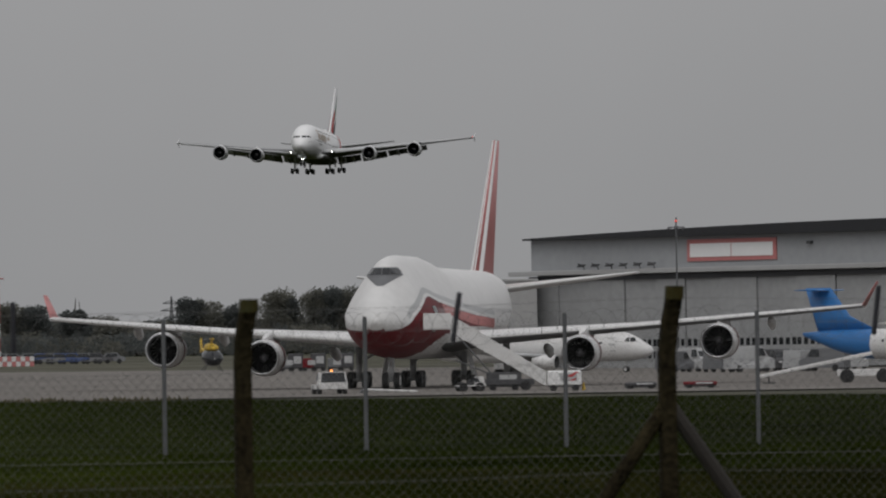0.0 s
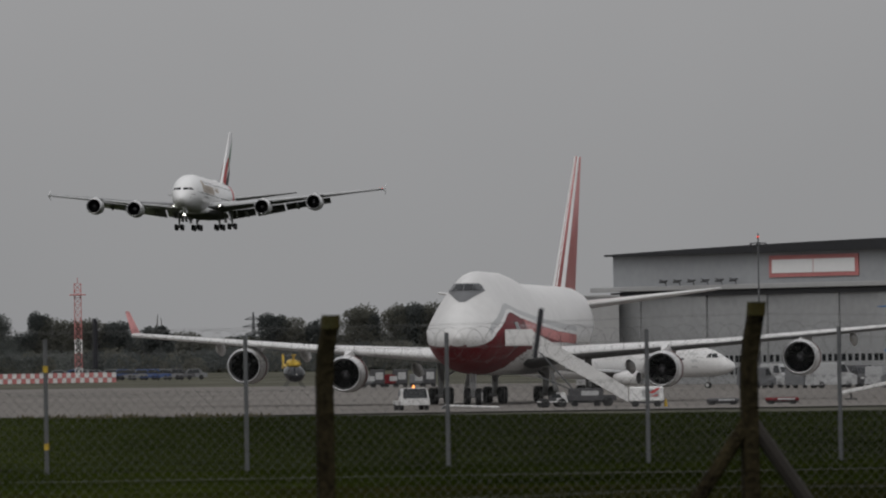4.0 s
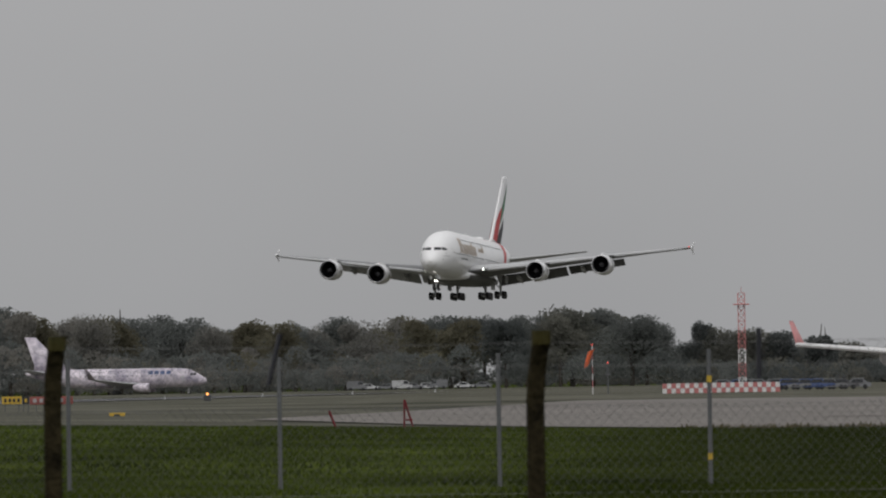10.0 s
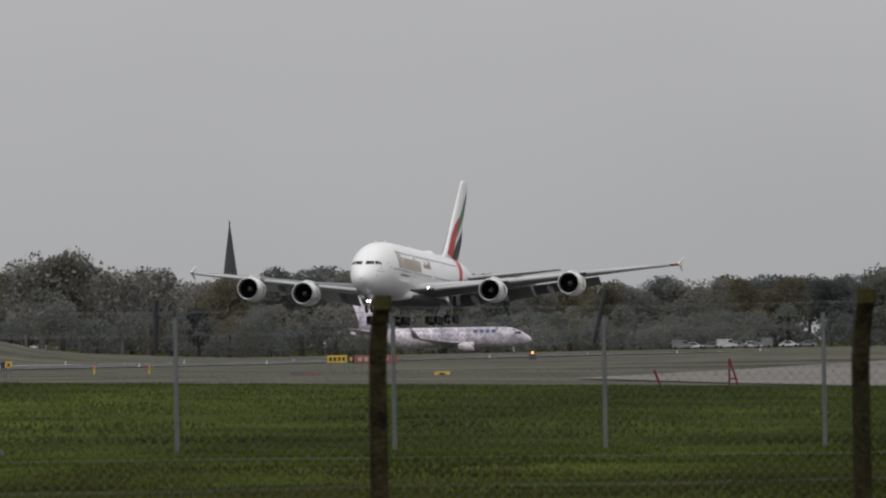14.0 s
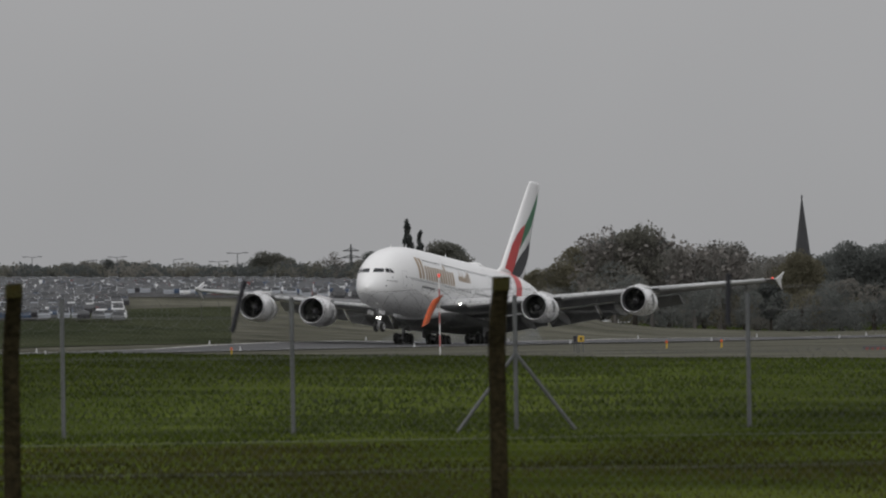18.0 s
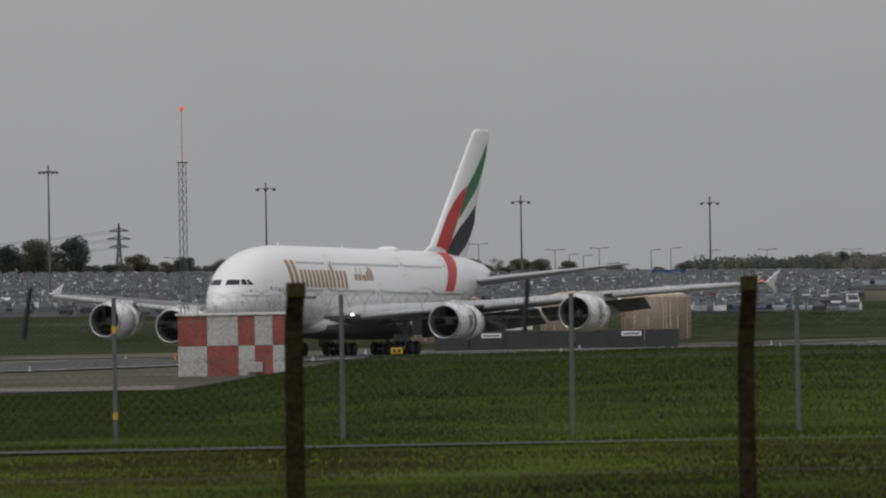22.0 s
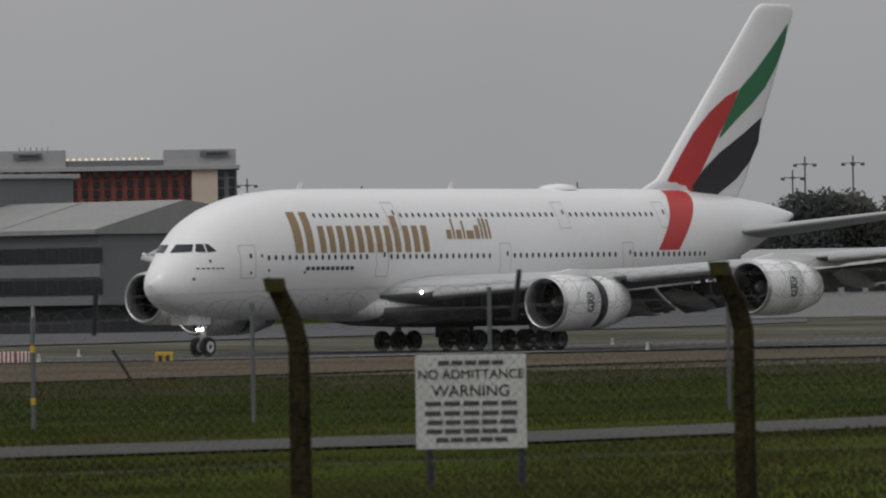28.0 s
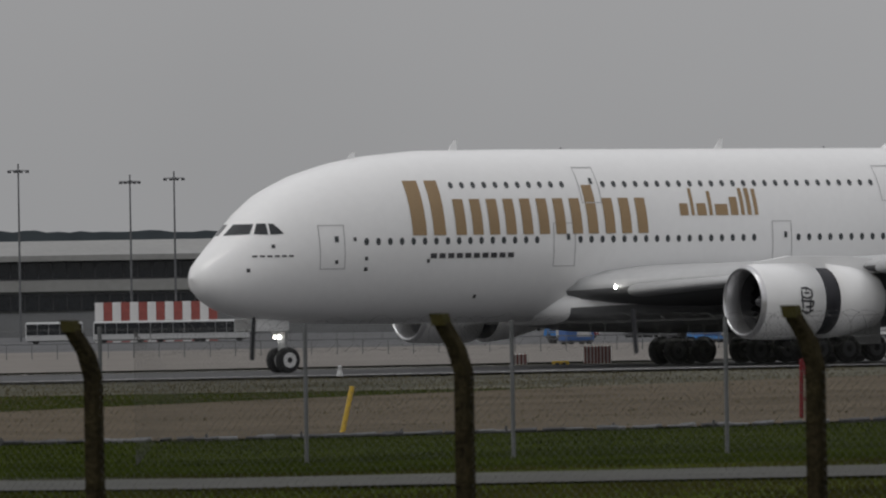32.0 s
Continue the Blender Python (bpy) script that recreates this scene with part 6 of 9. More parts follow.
cuboid("wall", (0, 3, 4.6), (4.6, 6, 9.2), M["cladding"], annex)
cuboid("roof", (0, 3, 9.3), (4.9, 6.3, .25), M["cladding"], annex)
lamp_mast(1197, 870, 396, 2, .13, w=.7)
Bag().turn([(0, .02), (.15, .18), (.3, .02)], "z", 10).make("beacon_lamp", M["redlamp"]).matrix_basis = facing(1197, 870, 0, zat(394, 1197, 870) - spot(1197, 870).z)
tagged(bpy.data.objects["beacon_lamp"], "small red obstruction lamp on a mast", "lamp")

# ---- around the jumbo ----
st = thing("passenger_stairs", facing(862, 612), "white mobile passenger stairs leading to the jumbo's door", "aircraft stairs")
X0, X1, Z0, Z1 = -2.6, 3.9, 4.35, .55
for sd in (-1, 1):
    b = Bag().add([(X0, sd * .8, Z0 + .95), (X0, sd * .8, Z0 - .25), (X1, sd * .8, Z1 - .25), (X1, sd * .8, Z1 + .75), (X0, sd * .86, Z0 + .95), (X0, sd * .86, Z0 - .25), (X1, sd * .86, Z1 - .25), (X1, sd * .86, Z1 + .75)], [(0, 1, 2, 3), (7, 6, 5, 4), (0, 4, 5, 1), (1, 5, 6, 2), (2, 6, 7, 3), (3, 7, 4, 0)])
    b.make("side_panel", M["dirtywhite"], st)
for k in range(20):
    q = (k + .5) / 20
    cuboid("step", (X0 + (X1 - X0) * q, 0, Z0 + (Z1 - Z0) * q), ((X1 - X0) / 20, 1.5, .06), M["steel"], st, bevel=.01)
cuboid("platform", (X0 - .9, 0, Z0), (1.9, 1.7, .14), M["dirtywhite"], st)
for sd in (-1, 1):
    cuboid("platform_rail", (X0 - .9, sd * .85, Z0 + .55), (1.9, .05, 1.0), M["dirtywhite"], st)
    Bag().rod((X0 + .3, sd * .7, Z0 - .3), (.6, sd * .7, .7), .06).rod((X0 + .3, sd * .7, 2.2), (1.2, sd * .7, .7), .05).make("brace", M["steel"], st)
cuboid("chassis", (.8, 0, .62), (4.6, 1.7, .4), M["darkmetal"], st)
for x in (-.9, 2.5):
    for sd in (-1, 1):
        wheel_small(st, x, sd * .85, .36, .24)


def ground_cart(u, d, w, h, paint, label, name="ground_power_cart", depth=1.6, z0=.4, turn=0):
    th = thing(name, facing(u, d, turn), label, "ground equipment", "ramp equipment")
    cuboid("body", (0, 0, z0 + h / 2), (w, depth, h), paint, th, bevel=.08)
    cuboid("hatch", (w * .12, -depth / 2 - .02, z0 + h * .55), (w * .5, .04, h * .5), M["belly"], th)
    cuboid("chassis", (0, 0, z0 - .05), (w * .96, depth * .9, .12), M["darkmetal"], th)
    for x in (-w * .32, w * .32):
        for sd in (-1, 1):
            wheel_small(th, x, sd * depth * .42, .24, .18)
    return th


gp = ground_cart(995, 598, 2.3, 1.0, M["white"], "white box-bodied ground power cart with a red flash")
Bag().add([(.15, -.85, 1.0), (.75, -.85, 1.3), (.95, -.85, 1.3), (.5, -.85, .95)], [(0, 1, 2, 3)]).add([(.3, -.85, .75), (.8, -.85, .9), (.75, -.85, .75)], [(0, 1, 2)]).make("red_flash", M["red"], gp, "red paint flash")
tt = vehicle(facing(579, 600, -80), "tow_tractor", "low white tow tractor with an amber beacon", "tractor", 3.2, 1.95, 1.55, M["dirtywhite"], bed=True)
Bag().turn([(1.55, .02), (1.57, .09), (1.7, .08), (1.74, .02)], "z", 10, (.95, 0, 0)).make("beacon", M["amber"], tt, "lit amber beacon")
vehicle(facing(828, 606, 12), "baggage_tractor", "small grey-white baggage tractor", "tractor", 1.9, 1.2, 1.05, M["dirtywhite"], bed=True)
ground_cart(888, 612, 2.4, .9, M["darkmetal"], "dark steel towbar cart under the wing", "towbar_cart")
ground_cart(1130, 604, 2.2, .25, M["darkmetal"], "low dark trailer with a red end", "low_trailer", z0=.25)
ground_cart(1235, 604, 2.3, .25, M["darkred"], "low red flat trailer", "low_trailer", z0=.25)
tb = thing("towbar", facing(688, 604), "white steel aircraft towbar lying by the nose wheels", "towbar")
Bag().rod((-1.9, 0, .3), (1.8, .3, .12), .08, n=8).make("bar", M["dirtywhite"], tb)
Bag().rod((-1.9, 0, .3), (-2.1, 0, .0), .1, n=8).make("tow_head", M["steel"], tb)
cone = thing("traffic_cone", facing(1029, 598), "small yellow-green traffic cone", "cone")
Bag().turn([(0, .2), (.05, .2), (.06, .14), (.6, .03)], "z", 12).make("cone_body", M["yellow"], cone)
bl = thing("belt_loader", facing(1470, 640), "white belt loader with a long raised boom", "belt loader")
Bag().box((-1.2, 0, 1.35), (8.2, .9, .28), pose(0, 0, 0, 0, -11), .05).make("boom", M["dirtywhite"], bl)
cuboid("chassis", (2.2, 0, .75), (3.8, 1.7, .5), M["dirtywhite"], bl)
for x in (1.0, 3.6):
    for sd in (-1, 1):
        wheel_small(bl, x, sd * .8, .52, .3)
Bag().rod((-4.6, 0, .6), (-4.6, 0, 0), .06).box((-4.6, 0, .1), (.9, .5, .1)).make("boom_foot", M["darkmetal"], bl)
for u, d, c, turn, h in ((1190, 835, "greywall", 62, 2.0), (1232, 842, "belly", -58, 2.3), (1268, 830, "greywall", 74, 1.9), (1322, 826, "belly", 25, 2.4), (1372, 838, "darkmetal", -66, 2.1), (1412, 832, "belly", 70, 2.0), (1456, 828, "greywall", 160, 2.2), (1502, 840, "belly", -70, 2.4)):
    vehicle(facing(u, d, turn), "service_van", {"greywall": "dark grey", "belly": "pale grey", "darkmetal": "black"}[c] + " service van in the row beside the hangar", "van", 4.4, 1.9, h, M[c], van=True, group="service vans")
# helicopter
he = thing("helicopter", facing(372, 957, -80), "parked yellow and black helicopter seen from its nose", "helicopter")
Bag().rings([[(x, w * cos(a), z + h * sin(a)) for a in [2 * pi * i / 16 for i in range(16)]] for x, w, h, z in ((2.6, .05, .05, 1.2), (2.3, .6, .5, 1.25), (1.4, 1.0, .85, 1.4), (0, 1.1, 1.0, 1.5), (-1.4, .9, .85, 1.6), (-2.4, .4, .4, 1.9))]).make("cabin", M["glass"], he, "black glazed cabin", True)
Bag().rings([[(x, w * cos(a), z + h * sin(a)) for a in [2 * pi * i / 14 for i in range(14)]] for x, w, h, z in ((1.3, .2, .1, 2.4), (.6, .7, .4, 2.5), (-.8, .75, .5, 2.55), (-2.2, .3, .3, 2.3))]).make("engine_cowl", M["yellow"], he, "yellow engine cowl", True)
Bag().rod((-2.0, 0, 2.0), (-6.2, 0, 2.4), .32, .15, 10).make("tail_boom", M["yellow"], he)
Bag().rings([[(-6.0 - o, y, z) for o, z in ((0, 2.2), (.4, 3.6), (1.0, 3.6), (.9, 2.0))] for y in (-.08, .08)]).make("tail_fin", M["yellow"], he)
Bag().rod((0, 0, 2.8), (0, 0, 3.45), .12, n=8).turn([(3.4, .3), (3.55, .22)], "z", 10).make("rotor_mast", M["yellow"], he)
for k in range(4):
    a = radians(70 + 90 * k)
    Bag().rings([[(cos(a) * r - sin(a) * w, sin(a) * r + cos(a) * w, 3.48 - .004 * r * r + t) for w, t in ((-.16, 0), (.16, 0), (.16, .03), (-.16, .03))] for r in (.3, 1.6, 3.2, 5.0)]).make("rotor_blade", M["darkmetal"], he)
for sd in (-1, 1):
    Bag().rod((-1.6, sd * 1.0, .06), (1.6, sd * 1.0, .06), .06, n=8).rod((.8, sd * 1.0, .06), (.8, sd * .6, .7), .05).rod((-.8, sd * 1.0, .06), (-.8, sd * .6, .7), .05).make("skid", M["darkmetal"], he)

# red and white equipment line with its lattice mast
mast = thing("lattice_mast", facing(-8, 1150), "red and white painted lattice radio mast", "radio mast")
mh = zat(474, -8, 1150) - spot(-8, 1150).z
for k in range(7):
    lattice(Bag(), mh / 7, .62, .62, 2, .075, mh / 7 * k).make("section", M["white"] if k % 2 == 0 and k < 4 else M["pinkred"], mast)
cuboid("gallery", (0, 0, zat(494, -8, 1150) - spot(-8, 1150).z), (2.1, 2.1, .15), M["pinkred"], mast)
Bag().rod((0, 0, mh), (0, 0, mh + .8), .04).make("whip", M["pinkred"], mast)
for k in range(26):
    u = -146 + k * 8.0
    for r in range(2):
        th = thing("marker_block", facing(u, 1100, 0, r * .62), "red block" if (k + r) % 2 else "white block", "marker block", "red and white marker blocks")
        tagged(th, "faded red marker block in a checkered row" if (k + r) % 2 else "white marker block in a checkered row")
        cuboid("block", (0, 0, .31), (.54, .6, .6), M["pinkred"] if (k + r) % 2 else M["dirtywhite"], th)
for k in range(12):
    vehicle(facing(-40 + k * 21, 1210, trnd.choice((0, 180))), "parked_car", "dark and grey cars parked beyond the apron", "car", 4.3, 1.75, 1.5, M[trnd.choice(("greywall", "darkmetal", "greywall", "navy"))], group="parked cars")
for k, u in enumerate((-690, -668, -640, -610, -590, -566, -548, -500, -470)):
    vehicle(facing(u, 1915, trnd.choice((0, 180))), "parked_car", "pale cars parked at the edge of the far wood", "car", 4.4, 1.8, 1.4 if k % 3 else 2.0, M["belly" if k % 2 else "greywall"], group="parked cars", van=k % 3 == 0)
for k, u in enumerate((505, 520, 545, 560, 590, 610)):
    ground_cart(u, 930, 1.6, 1.0 + .5 * (k % 2), M[("greywall", "darkmetal", "darkred", "darkmetal", "greywall", "darkmetal")[k]], "ramp equipment stored at the edge of the apron", "ramp_cart")


def windsock(u, d, vt, vs, lean, label, turn=0):
    p = spot(u, d)
    th = thing("windsock", facing(u, d, turn), label, "windsock", "windsocks")
    h = zat(vt, u, d) - p.z
    hs = zat(vs, u, d) - p.z
    n = 7
    for k in range(n):
        Bag().rod((0, 0, h * k / n), (0, 0, h * (k + 1) / n), .06, n=8).make("pole_section", M["dirtywhite"] if k % 2 == 0 else M["pinkred"], th)
    Bag().turn([(h, .02), (h + .12, .12), (h + .3, .1), (h + .34, .02)], "z", 10).make("obstruction_lamp", M["redlamp"], th, "lit red lamp", True)
    L = 2.2
    rings = []
    for k in range(7):
        q = k / 6
        a = radians(lean) + q * radians(34)
        c = Vector((-L * (q * cos(a * .5)) * cos(radians(lean)) * 1.5 - .1, 0, hs - L * q * sin(a)))
        r = .46 - .16 * q
        rings.append([c + Vector((r * cos(t) * .95, r * sin(t), r * cos(t) * .5)) for t in [2 * pi * i / 14 for i in range(14)]])
    for k in range(6):
        b = Bag()
        b.rings([rings[k], rings[k + 1]], caps=False)
        b.make("sock_band", M["orange"], th, "", True)
    return th


windsock(-273, 1150, 568, 575, 70, "limp orange windsock on a red and white pole")
windsock(-2131, 700, 566, 600, 62, "limp orange windsock with a red lamp, beside the runway")
b = thing("radio_pole", facing(-246, 1150), "thin grey instrument pole with a red lamp", "pole")
Bag().rod((0, 0, 0), (0, 0, 3.9), .09, n=6).box((0, 0, 2.5), (.7, .3, .2)).make("pole", M["steel"], b)
Bag().turn([(3.9, .02), (4.0, .14), (4.2, .02)], "z", 8).make("red_lamp", M["redlamp"], b, "lit red lamp")


def a_frame(u, d, h, label, colour="darkred", lean=0.0, single=False):
    th = thing("marker_stand", facing(u, d), label, "stand", "red marker stands")
    w = h * .17
    if single:
        Bag().rod((0, 0, 0), (-lean, 0, h), .06, n=6).make("pole", M[colour], th)
    else:
        for sd in (-1, 1):
            Bag().rod((sd * w + w * .6, 0, -.1), (-w * .3, 0, h), .05, n=6).make("leg", M[colour], th)
        Bag().rod((-w * .1, 0, h * .35), (w * 1.2, 0, h * .35), .04, n=6).make("rail", M[colour], th)
    return th


a_frame(-604, 420, 1.45, "dark red A-shaped marker stand in the grass")
a_frame(-727, 420, .9, "dark red leaning marker pole in the grass", lean=.35, single=True)
a_frame(-11944, 211, 1.45, "red A-shaped marker stand on the dry grass")
a_frame(-12764, 205, 1.1, "yellow leaning marker pole on the dry grass", "yellow", -.25, True)
a_frame(-6360, 370, 1.6, "yellow and black leaning marker pole", "yellow", .5, True)
a_frame(-7990, 300, 1.25, "dark leaning marker pole in the grass", "darkwood", .75, True)
for u in (-6240, -6215, -6150, -6120, -6060, -6010):
    a_frame(u, 455, 1.9, "dark steel brace at the foot of a mast", "darkmetal", trnd.choice((-.6, .6, .2)), True)


def airfield_sign(u0, u1, v, d, h, face, label, bars=0, bar="black"):
    um = (u0 + u1) / 2
    th = thing("airfield_sign", facing(um, d), label, "sign", "airfield signs")
    w = (u1 - u0) * d / F
    z = zat(v, um, d) - spot(um, d).z
    cuboid("panel", (0, 0, z), (w, .3, h), M[face], th)
    for x in (-w * .35, w * .35):
        Bag().rod((x, 0, -.05), (x, 0, max(.1, z - h / 2)), .05, n=6).make("leg", M["steel"], th)
    for k in range(bars):
        cuboid("text_bar", (-w / 2 + w * (k + .75) / (bars + .5), -.17, z), (w / (bars + .5) * .55, .04, h * .5), M[bar], th)
    return th


airfield_sign(-1318, -1283, 664, 900, .75, "yellow", "yellow taxiway sign with dark unreadable marks", 4)
airfield_sign(-1282, -1270, 664, 900, .75, "black", "black taxiway sign with a yellow mark", 1, "yellow")
airfield_sign(-1269, -1193, 664, 900, .78, "cabin_red", "red runway sign with pale unreadable marks", 6, "cladding")
airfield_sign(-1383, -1331, 691, 760, .5, "shadewall", "dark low sign board with red marks", 5, "cabin_red")
airfield_sign(-1129, -1101, 691, 760, .5, "yellow", "yellow low taxiway sign", 1)
airfield_sign(-1895, -1888, 674, 800, .55, "black", "black low taxiway sign", 0)
airfield_sign(-1887, -1876, 674, 800, .55, "yellow", "yellow low taxiway sign", 1)
airfield_sign(-3518, -3497, 709, 780, .55, "yellow", "yellow low taxiway sign beside the runway", 2)
airfield_sign(-4286, -4268, 758, 620, .45, "yellow", "yellow low taxiway sign beside the runway", 2)
airfield_sign(-7955, -7923, 833, 500, .75, "yellow", "yellow taxiway sign with a black letter block", 2)
airfield_sign(-9962, -9940, 851, 560, .5, "yellow", "yellow taxiway sign with a dark arrow bar", 1)
airfield_sign(-10298, -10272, 879, 425, .62, "yellow", "plain yellow box marker in the dry grass", 0)
airfield_sign(-12390, -12360, 905, 470, .35, "yellow", "yellow and black low taxiway sign", 2)
airfield_sign(-5098, -5060, 765, 500, .5, "yellow", "yellow box marker beside the taxiway", 0)
airfield_sign(-6125, -6088, 742, 470, .9, "yellow", "yellow equipment box on the grass", 0)
for u in (-1633, -1730, -2500, -4600, -4470, -4300, -3900):
    th = thing("marker_light", facing(u, 870), "small orange marker light beside the runway", "marker light", "marker lights")
    Bag().rod((0, 0, 0), (0, 0, .5), .09, n=8).make("stem", M["yellow"], th)
    Bag().turn([(.5, .02), (.55, .14), (.75, .1), (.8, .02)], "z", 8).make("lens", M["orange"], th)
am = thing("warning_light", facing(-955, 1200), "small box with a lit amber warning light", "warning light")
cuboid("box", (0, 0, .4), (1.0, .6, .8), M["darkmetal"], am)
Bag().turn([(.8, .02), (.88, .16), (1.08, .13), (1.12, .02)], "z", 10).make("lens", M["amber"], am, "lit amber lens")


def runway_light(s, off):
    x, y = track(s, off)
    z = ground(x, y) + .08
    return pose(x, y, z)


first = thing("runway_edge_light", runway_light(-1480, 24), "small grey-white runway edge light", "runway light", "runway edge lights")
Bag().turn([(0, .16), (.1, .14), (.3, .08), (.42, .1), (.5, .02)], "z", 8).make("lens", M["belly"], first)
for s in range(-1420, 400, 60):
    for off in (24, -24):
        copy_thing(first, runway_light(s, off))


# ---- car park on the slope ----
def car_proto(paint, name, lab, van=False):
    return vehicle(pose(0, 0, -50), "parked_car", lab, "car", 4.3 if not van else 4.9, 1.78, 1.48 if not van else 2.1, paint, van=van, group="cars in the car park", far=True)


CARS = []
for nm, col, lab in (("car_white", (.62, .63, .64), "white car in a full car park"), ("car_silver", (.30, .32, .35), "silver-grey car in a full car park"), ("car_black", (.02, .02, .024), "black car in a full car park"), ("car_blue", (.035, .06, .11), "dark blue car in a full car park"), ("car_red", (.13, .03, .03), "dark red car in a full car park"), ("car_grey", (.12, .125, .13), "dark grey car in a full car park")):
    M[nm] = mat(nm + "_paint", col, .25, vary=.1, scale=.5, coat=.4)
    CARS.append(car_proto(M[nm], nm, lab))
PICK = [0, 0, 1, 1, 1, 2, 2, 3, 5, 5, 1, 2, 4, 3, 0]
crnd = random.Random(12)
used = set()
spots = []
d = 1246.0
row = 0
while d < 1640:
    u = -6450 + crnd.uniform(0, 30)
    while u < -2080:
        if not (row > 1 and row % 6 == 5) and not (u > -2690 and d < 1500) and level(u) - (spot(u, d).z - EYE) * F / d < 647:
            spots.append((u, d))
        u += 2.75 * F / d * (1 if crnd.random() < .93 else 2.4)
    d += 5.6 if row % 2 == 0 else 11.0
    row += 1
near_spots = [s for s in spots if s[1] < 1345]
crnd.shuffle(near_spots)
for u, d in near_spots[:60]:
    k = crnd.choice(PICK)
    m = facing(u, d + crnd.uniform(-.5, .5), 90 + crnd.choice((0, 180)) + crnd.uniform(-3, 3), .1)
    if k in used:
        copy_thing(CARS[k], m)
    else:
        used.add(k)
        CARS[k].matrix_basis = m
for k in range(len(CARS)):
    if k not in used:
        CARS[k].matrix_basis = facing(-3100 - 40 * k, 1330, 90, .1)


def car_shape(L, W, H):
    prof = [(-L, .3), (-L, H * .62), (-L * .5, H), (L * .2, H), (L * .5, H * .64), (L, H * .5), (L, .3)]
    return prof


groups = {k: ([], []) for k in range(6)}
gl_v, gl_f = [], []
prof = car_shape(2.15, .89, 1.48)
rest = near_spots[60:] + [s for s in spots if s[1] >= 1345]
for u, d in rest:
    k = crnd.choice(PICK)
    m = facing(u, d + crnd.uniform(-.5, .5), 90 + crnd.choice((0, 180)) + crnd.uniform(-3, 3), .1)
    V, Fc = groups[k]
    n = len(V)
    for y in (-.89, .89):
        for x, z in prof:
            V.append(m @ Vector((x, y * (1 if z < 1 else .85), z)))
    c = len(prof)
    Fc += [tuple(n + i for i in range(c))[::-1], tuple(n + c + i for i in range(c))] + [(n + i, n + (i + 1) % c, n + c + (i + 1) % c, n + c + i) for i in range(c)]
    g = len(gl_v)
    for x, y, z in ((.46, -.72, 1.44), (.46, .72, 1.44), (1.06, .8, 1.0), (1.06, -.8, 1.0), (-1.08, -.72, 1.46), (-1.08, .72, 1.46), (-2.0, .8, 1.02), (-2.0, -.8, 1.02)):
        gl_v.append(m @ Vector((x, y, z + .03)))
    gl_f += [(g, g + 1, g + 2, g + 3), (g + 4, g + 7, g + 6, g + 5)]
for k, (V, Fc) in groups.items():
    nm = ("car_white", "car_silver", "car_black", "car_blue", "car_red", "car_grey")[k]
    tagged(obj("car_rows", V, Fc, M[nm]), ("white", "silver-grey", "black", "dark blue", "dark red", "dark grey")[k] + " cars far back in a full car park", "cars", kind="stuff")
tagged(obj("car_row_windows", gl_v, gl_f, M["glass"]), "dark windscreens of cars far back in the car park", "car windows", kind="stuff")
for u, v in ((-3147, 528), (-3055, 531), (-3200, 539), (-3020, 528), (-2977, 541), (-3175, 541), (-3360, 521), (-3225, 531), (-2700, 530), (-2600, 534), (-2752, 536), (-2850, 530), (-2950, 532), (-2520, 538), (-2420, 540), (-3640, 545), (-3580, 545), (-3430, 547), (-3900, 545), (-3500, 540), (-4700, 530), (-4660, 540), (-4860, 525), (-4900, 528), (-4420, 545), (-4380, 552)):
    street_lamp(u, 1640, v, u % 3 == 0)
for u, v, d in ((-3418, 526, 1480), (-2487, 523, 1480), (-4919, 477, 1380), (-5474, 488, 1400)):
    street_lamp(u, d, v, True)
for u, v, d, n in ((-3284, 441, 1400, 3), (-2950, 443, 1400, 3), (-4119, 388, 1320, 5), (-3735, 418, 1350, 3), (-5101, 415, 1380, 3), (-4952, 402, 1380, 3), (-4624, 411, 1450, 3), (-4227, 403, 1380, 3), (-5664, 432, 1350, 3), (-6364, 465, 1200, 3), (-6234, 445, 1200, 4), (-6207, 476, 1300, 2), (-6486, 500, 1250, 3), (-6822, 508, 1150, 2), (-6800, 484, 1150, 2), (-6715, 482, 1150, 3),
                   (-8677, 488, 1150, 4), (-8494, 500, 1150, 4), (-8282, 478, 1150, 4), (-7203, 528, 1300, 3), (-7787, 522, 1300, 2), (-7584, 535, 1350, 2), (-9446, 507, 1180, 4), (-9527, 522, 1230, 4), (-9281, 518, 1200, 4), (-9097, 498, 1180, 4), (-8946, 509, 1180, 4), (-10095, 463, 1150, 4), (-9943, 475, 1180, 4), (-11236, 555, 1450, 4), (-10782, 484, 1180, 4), (-10619, 498, 1200, 4), (-11904, 527, 1250, 4), (-11678, 511, 1250, 4), (-11769, 574, 1500, 4), (-11541, 567, 1480, 4), (-11556, 578, 1520, 4), (-11432, 513, 1250, 4), (-12608, 545, 1250, 4), (-12369, 529, 1250, 4), (-12244, 533, 1250, 4), (-13329, 558, 1250, 4), (-13132, 577, 1250, 5), (-13054, 571, 1250, 4)):
    lamp_mast(u, d, v, n, .2, w=1.25)
for u in (-4853, -4783, -4755, -4531, -4425, -4300, -3640):
    tree("dark", u, 1252, 606 + trnd.uniform(-3, 3), .8)
hut = thing("pay_hut", facing(-3025, 1600), "small blue hut at the top of the car park", "hut")
cuboid("wall", (0, 0, .5), (5.5, 2.5, 2.2), M["blue"], hut)
cuboid("roof", (0, 0, 1.7), (6, 2.9, .2), M["navy"], hut)
chim = thing("chimney_stack", facing(-5889, 1900), "dark topped chimney stack behind the trees", "chimney")
hc = zat(528, -5889, 1900) - spot(-5889, 1900).z
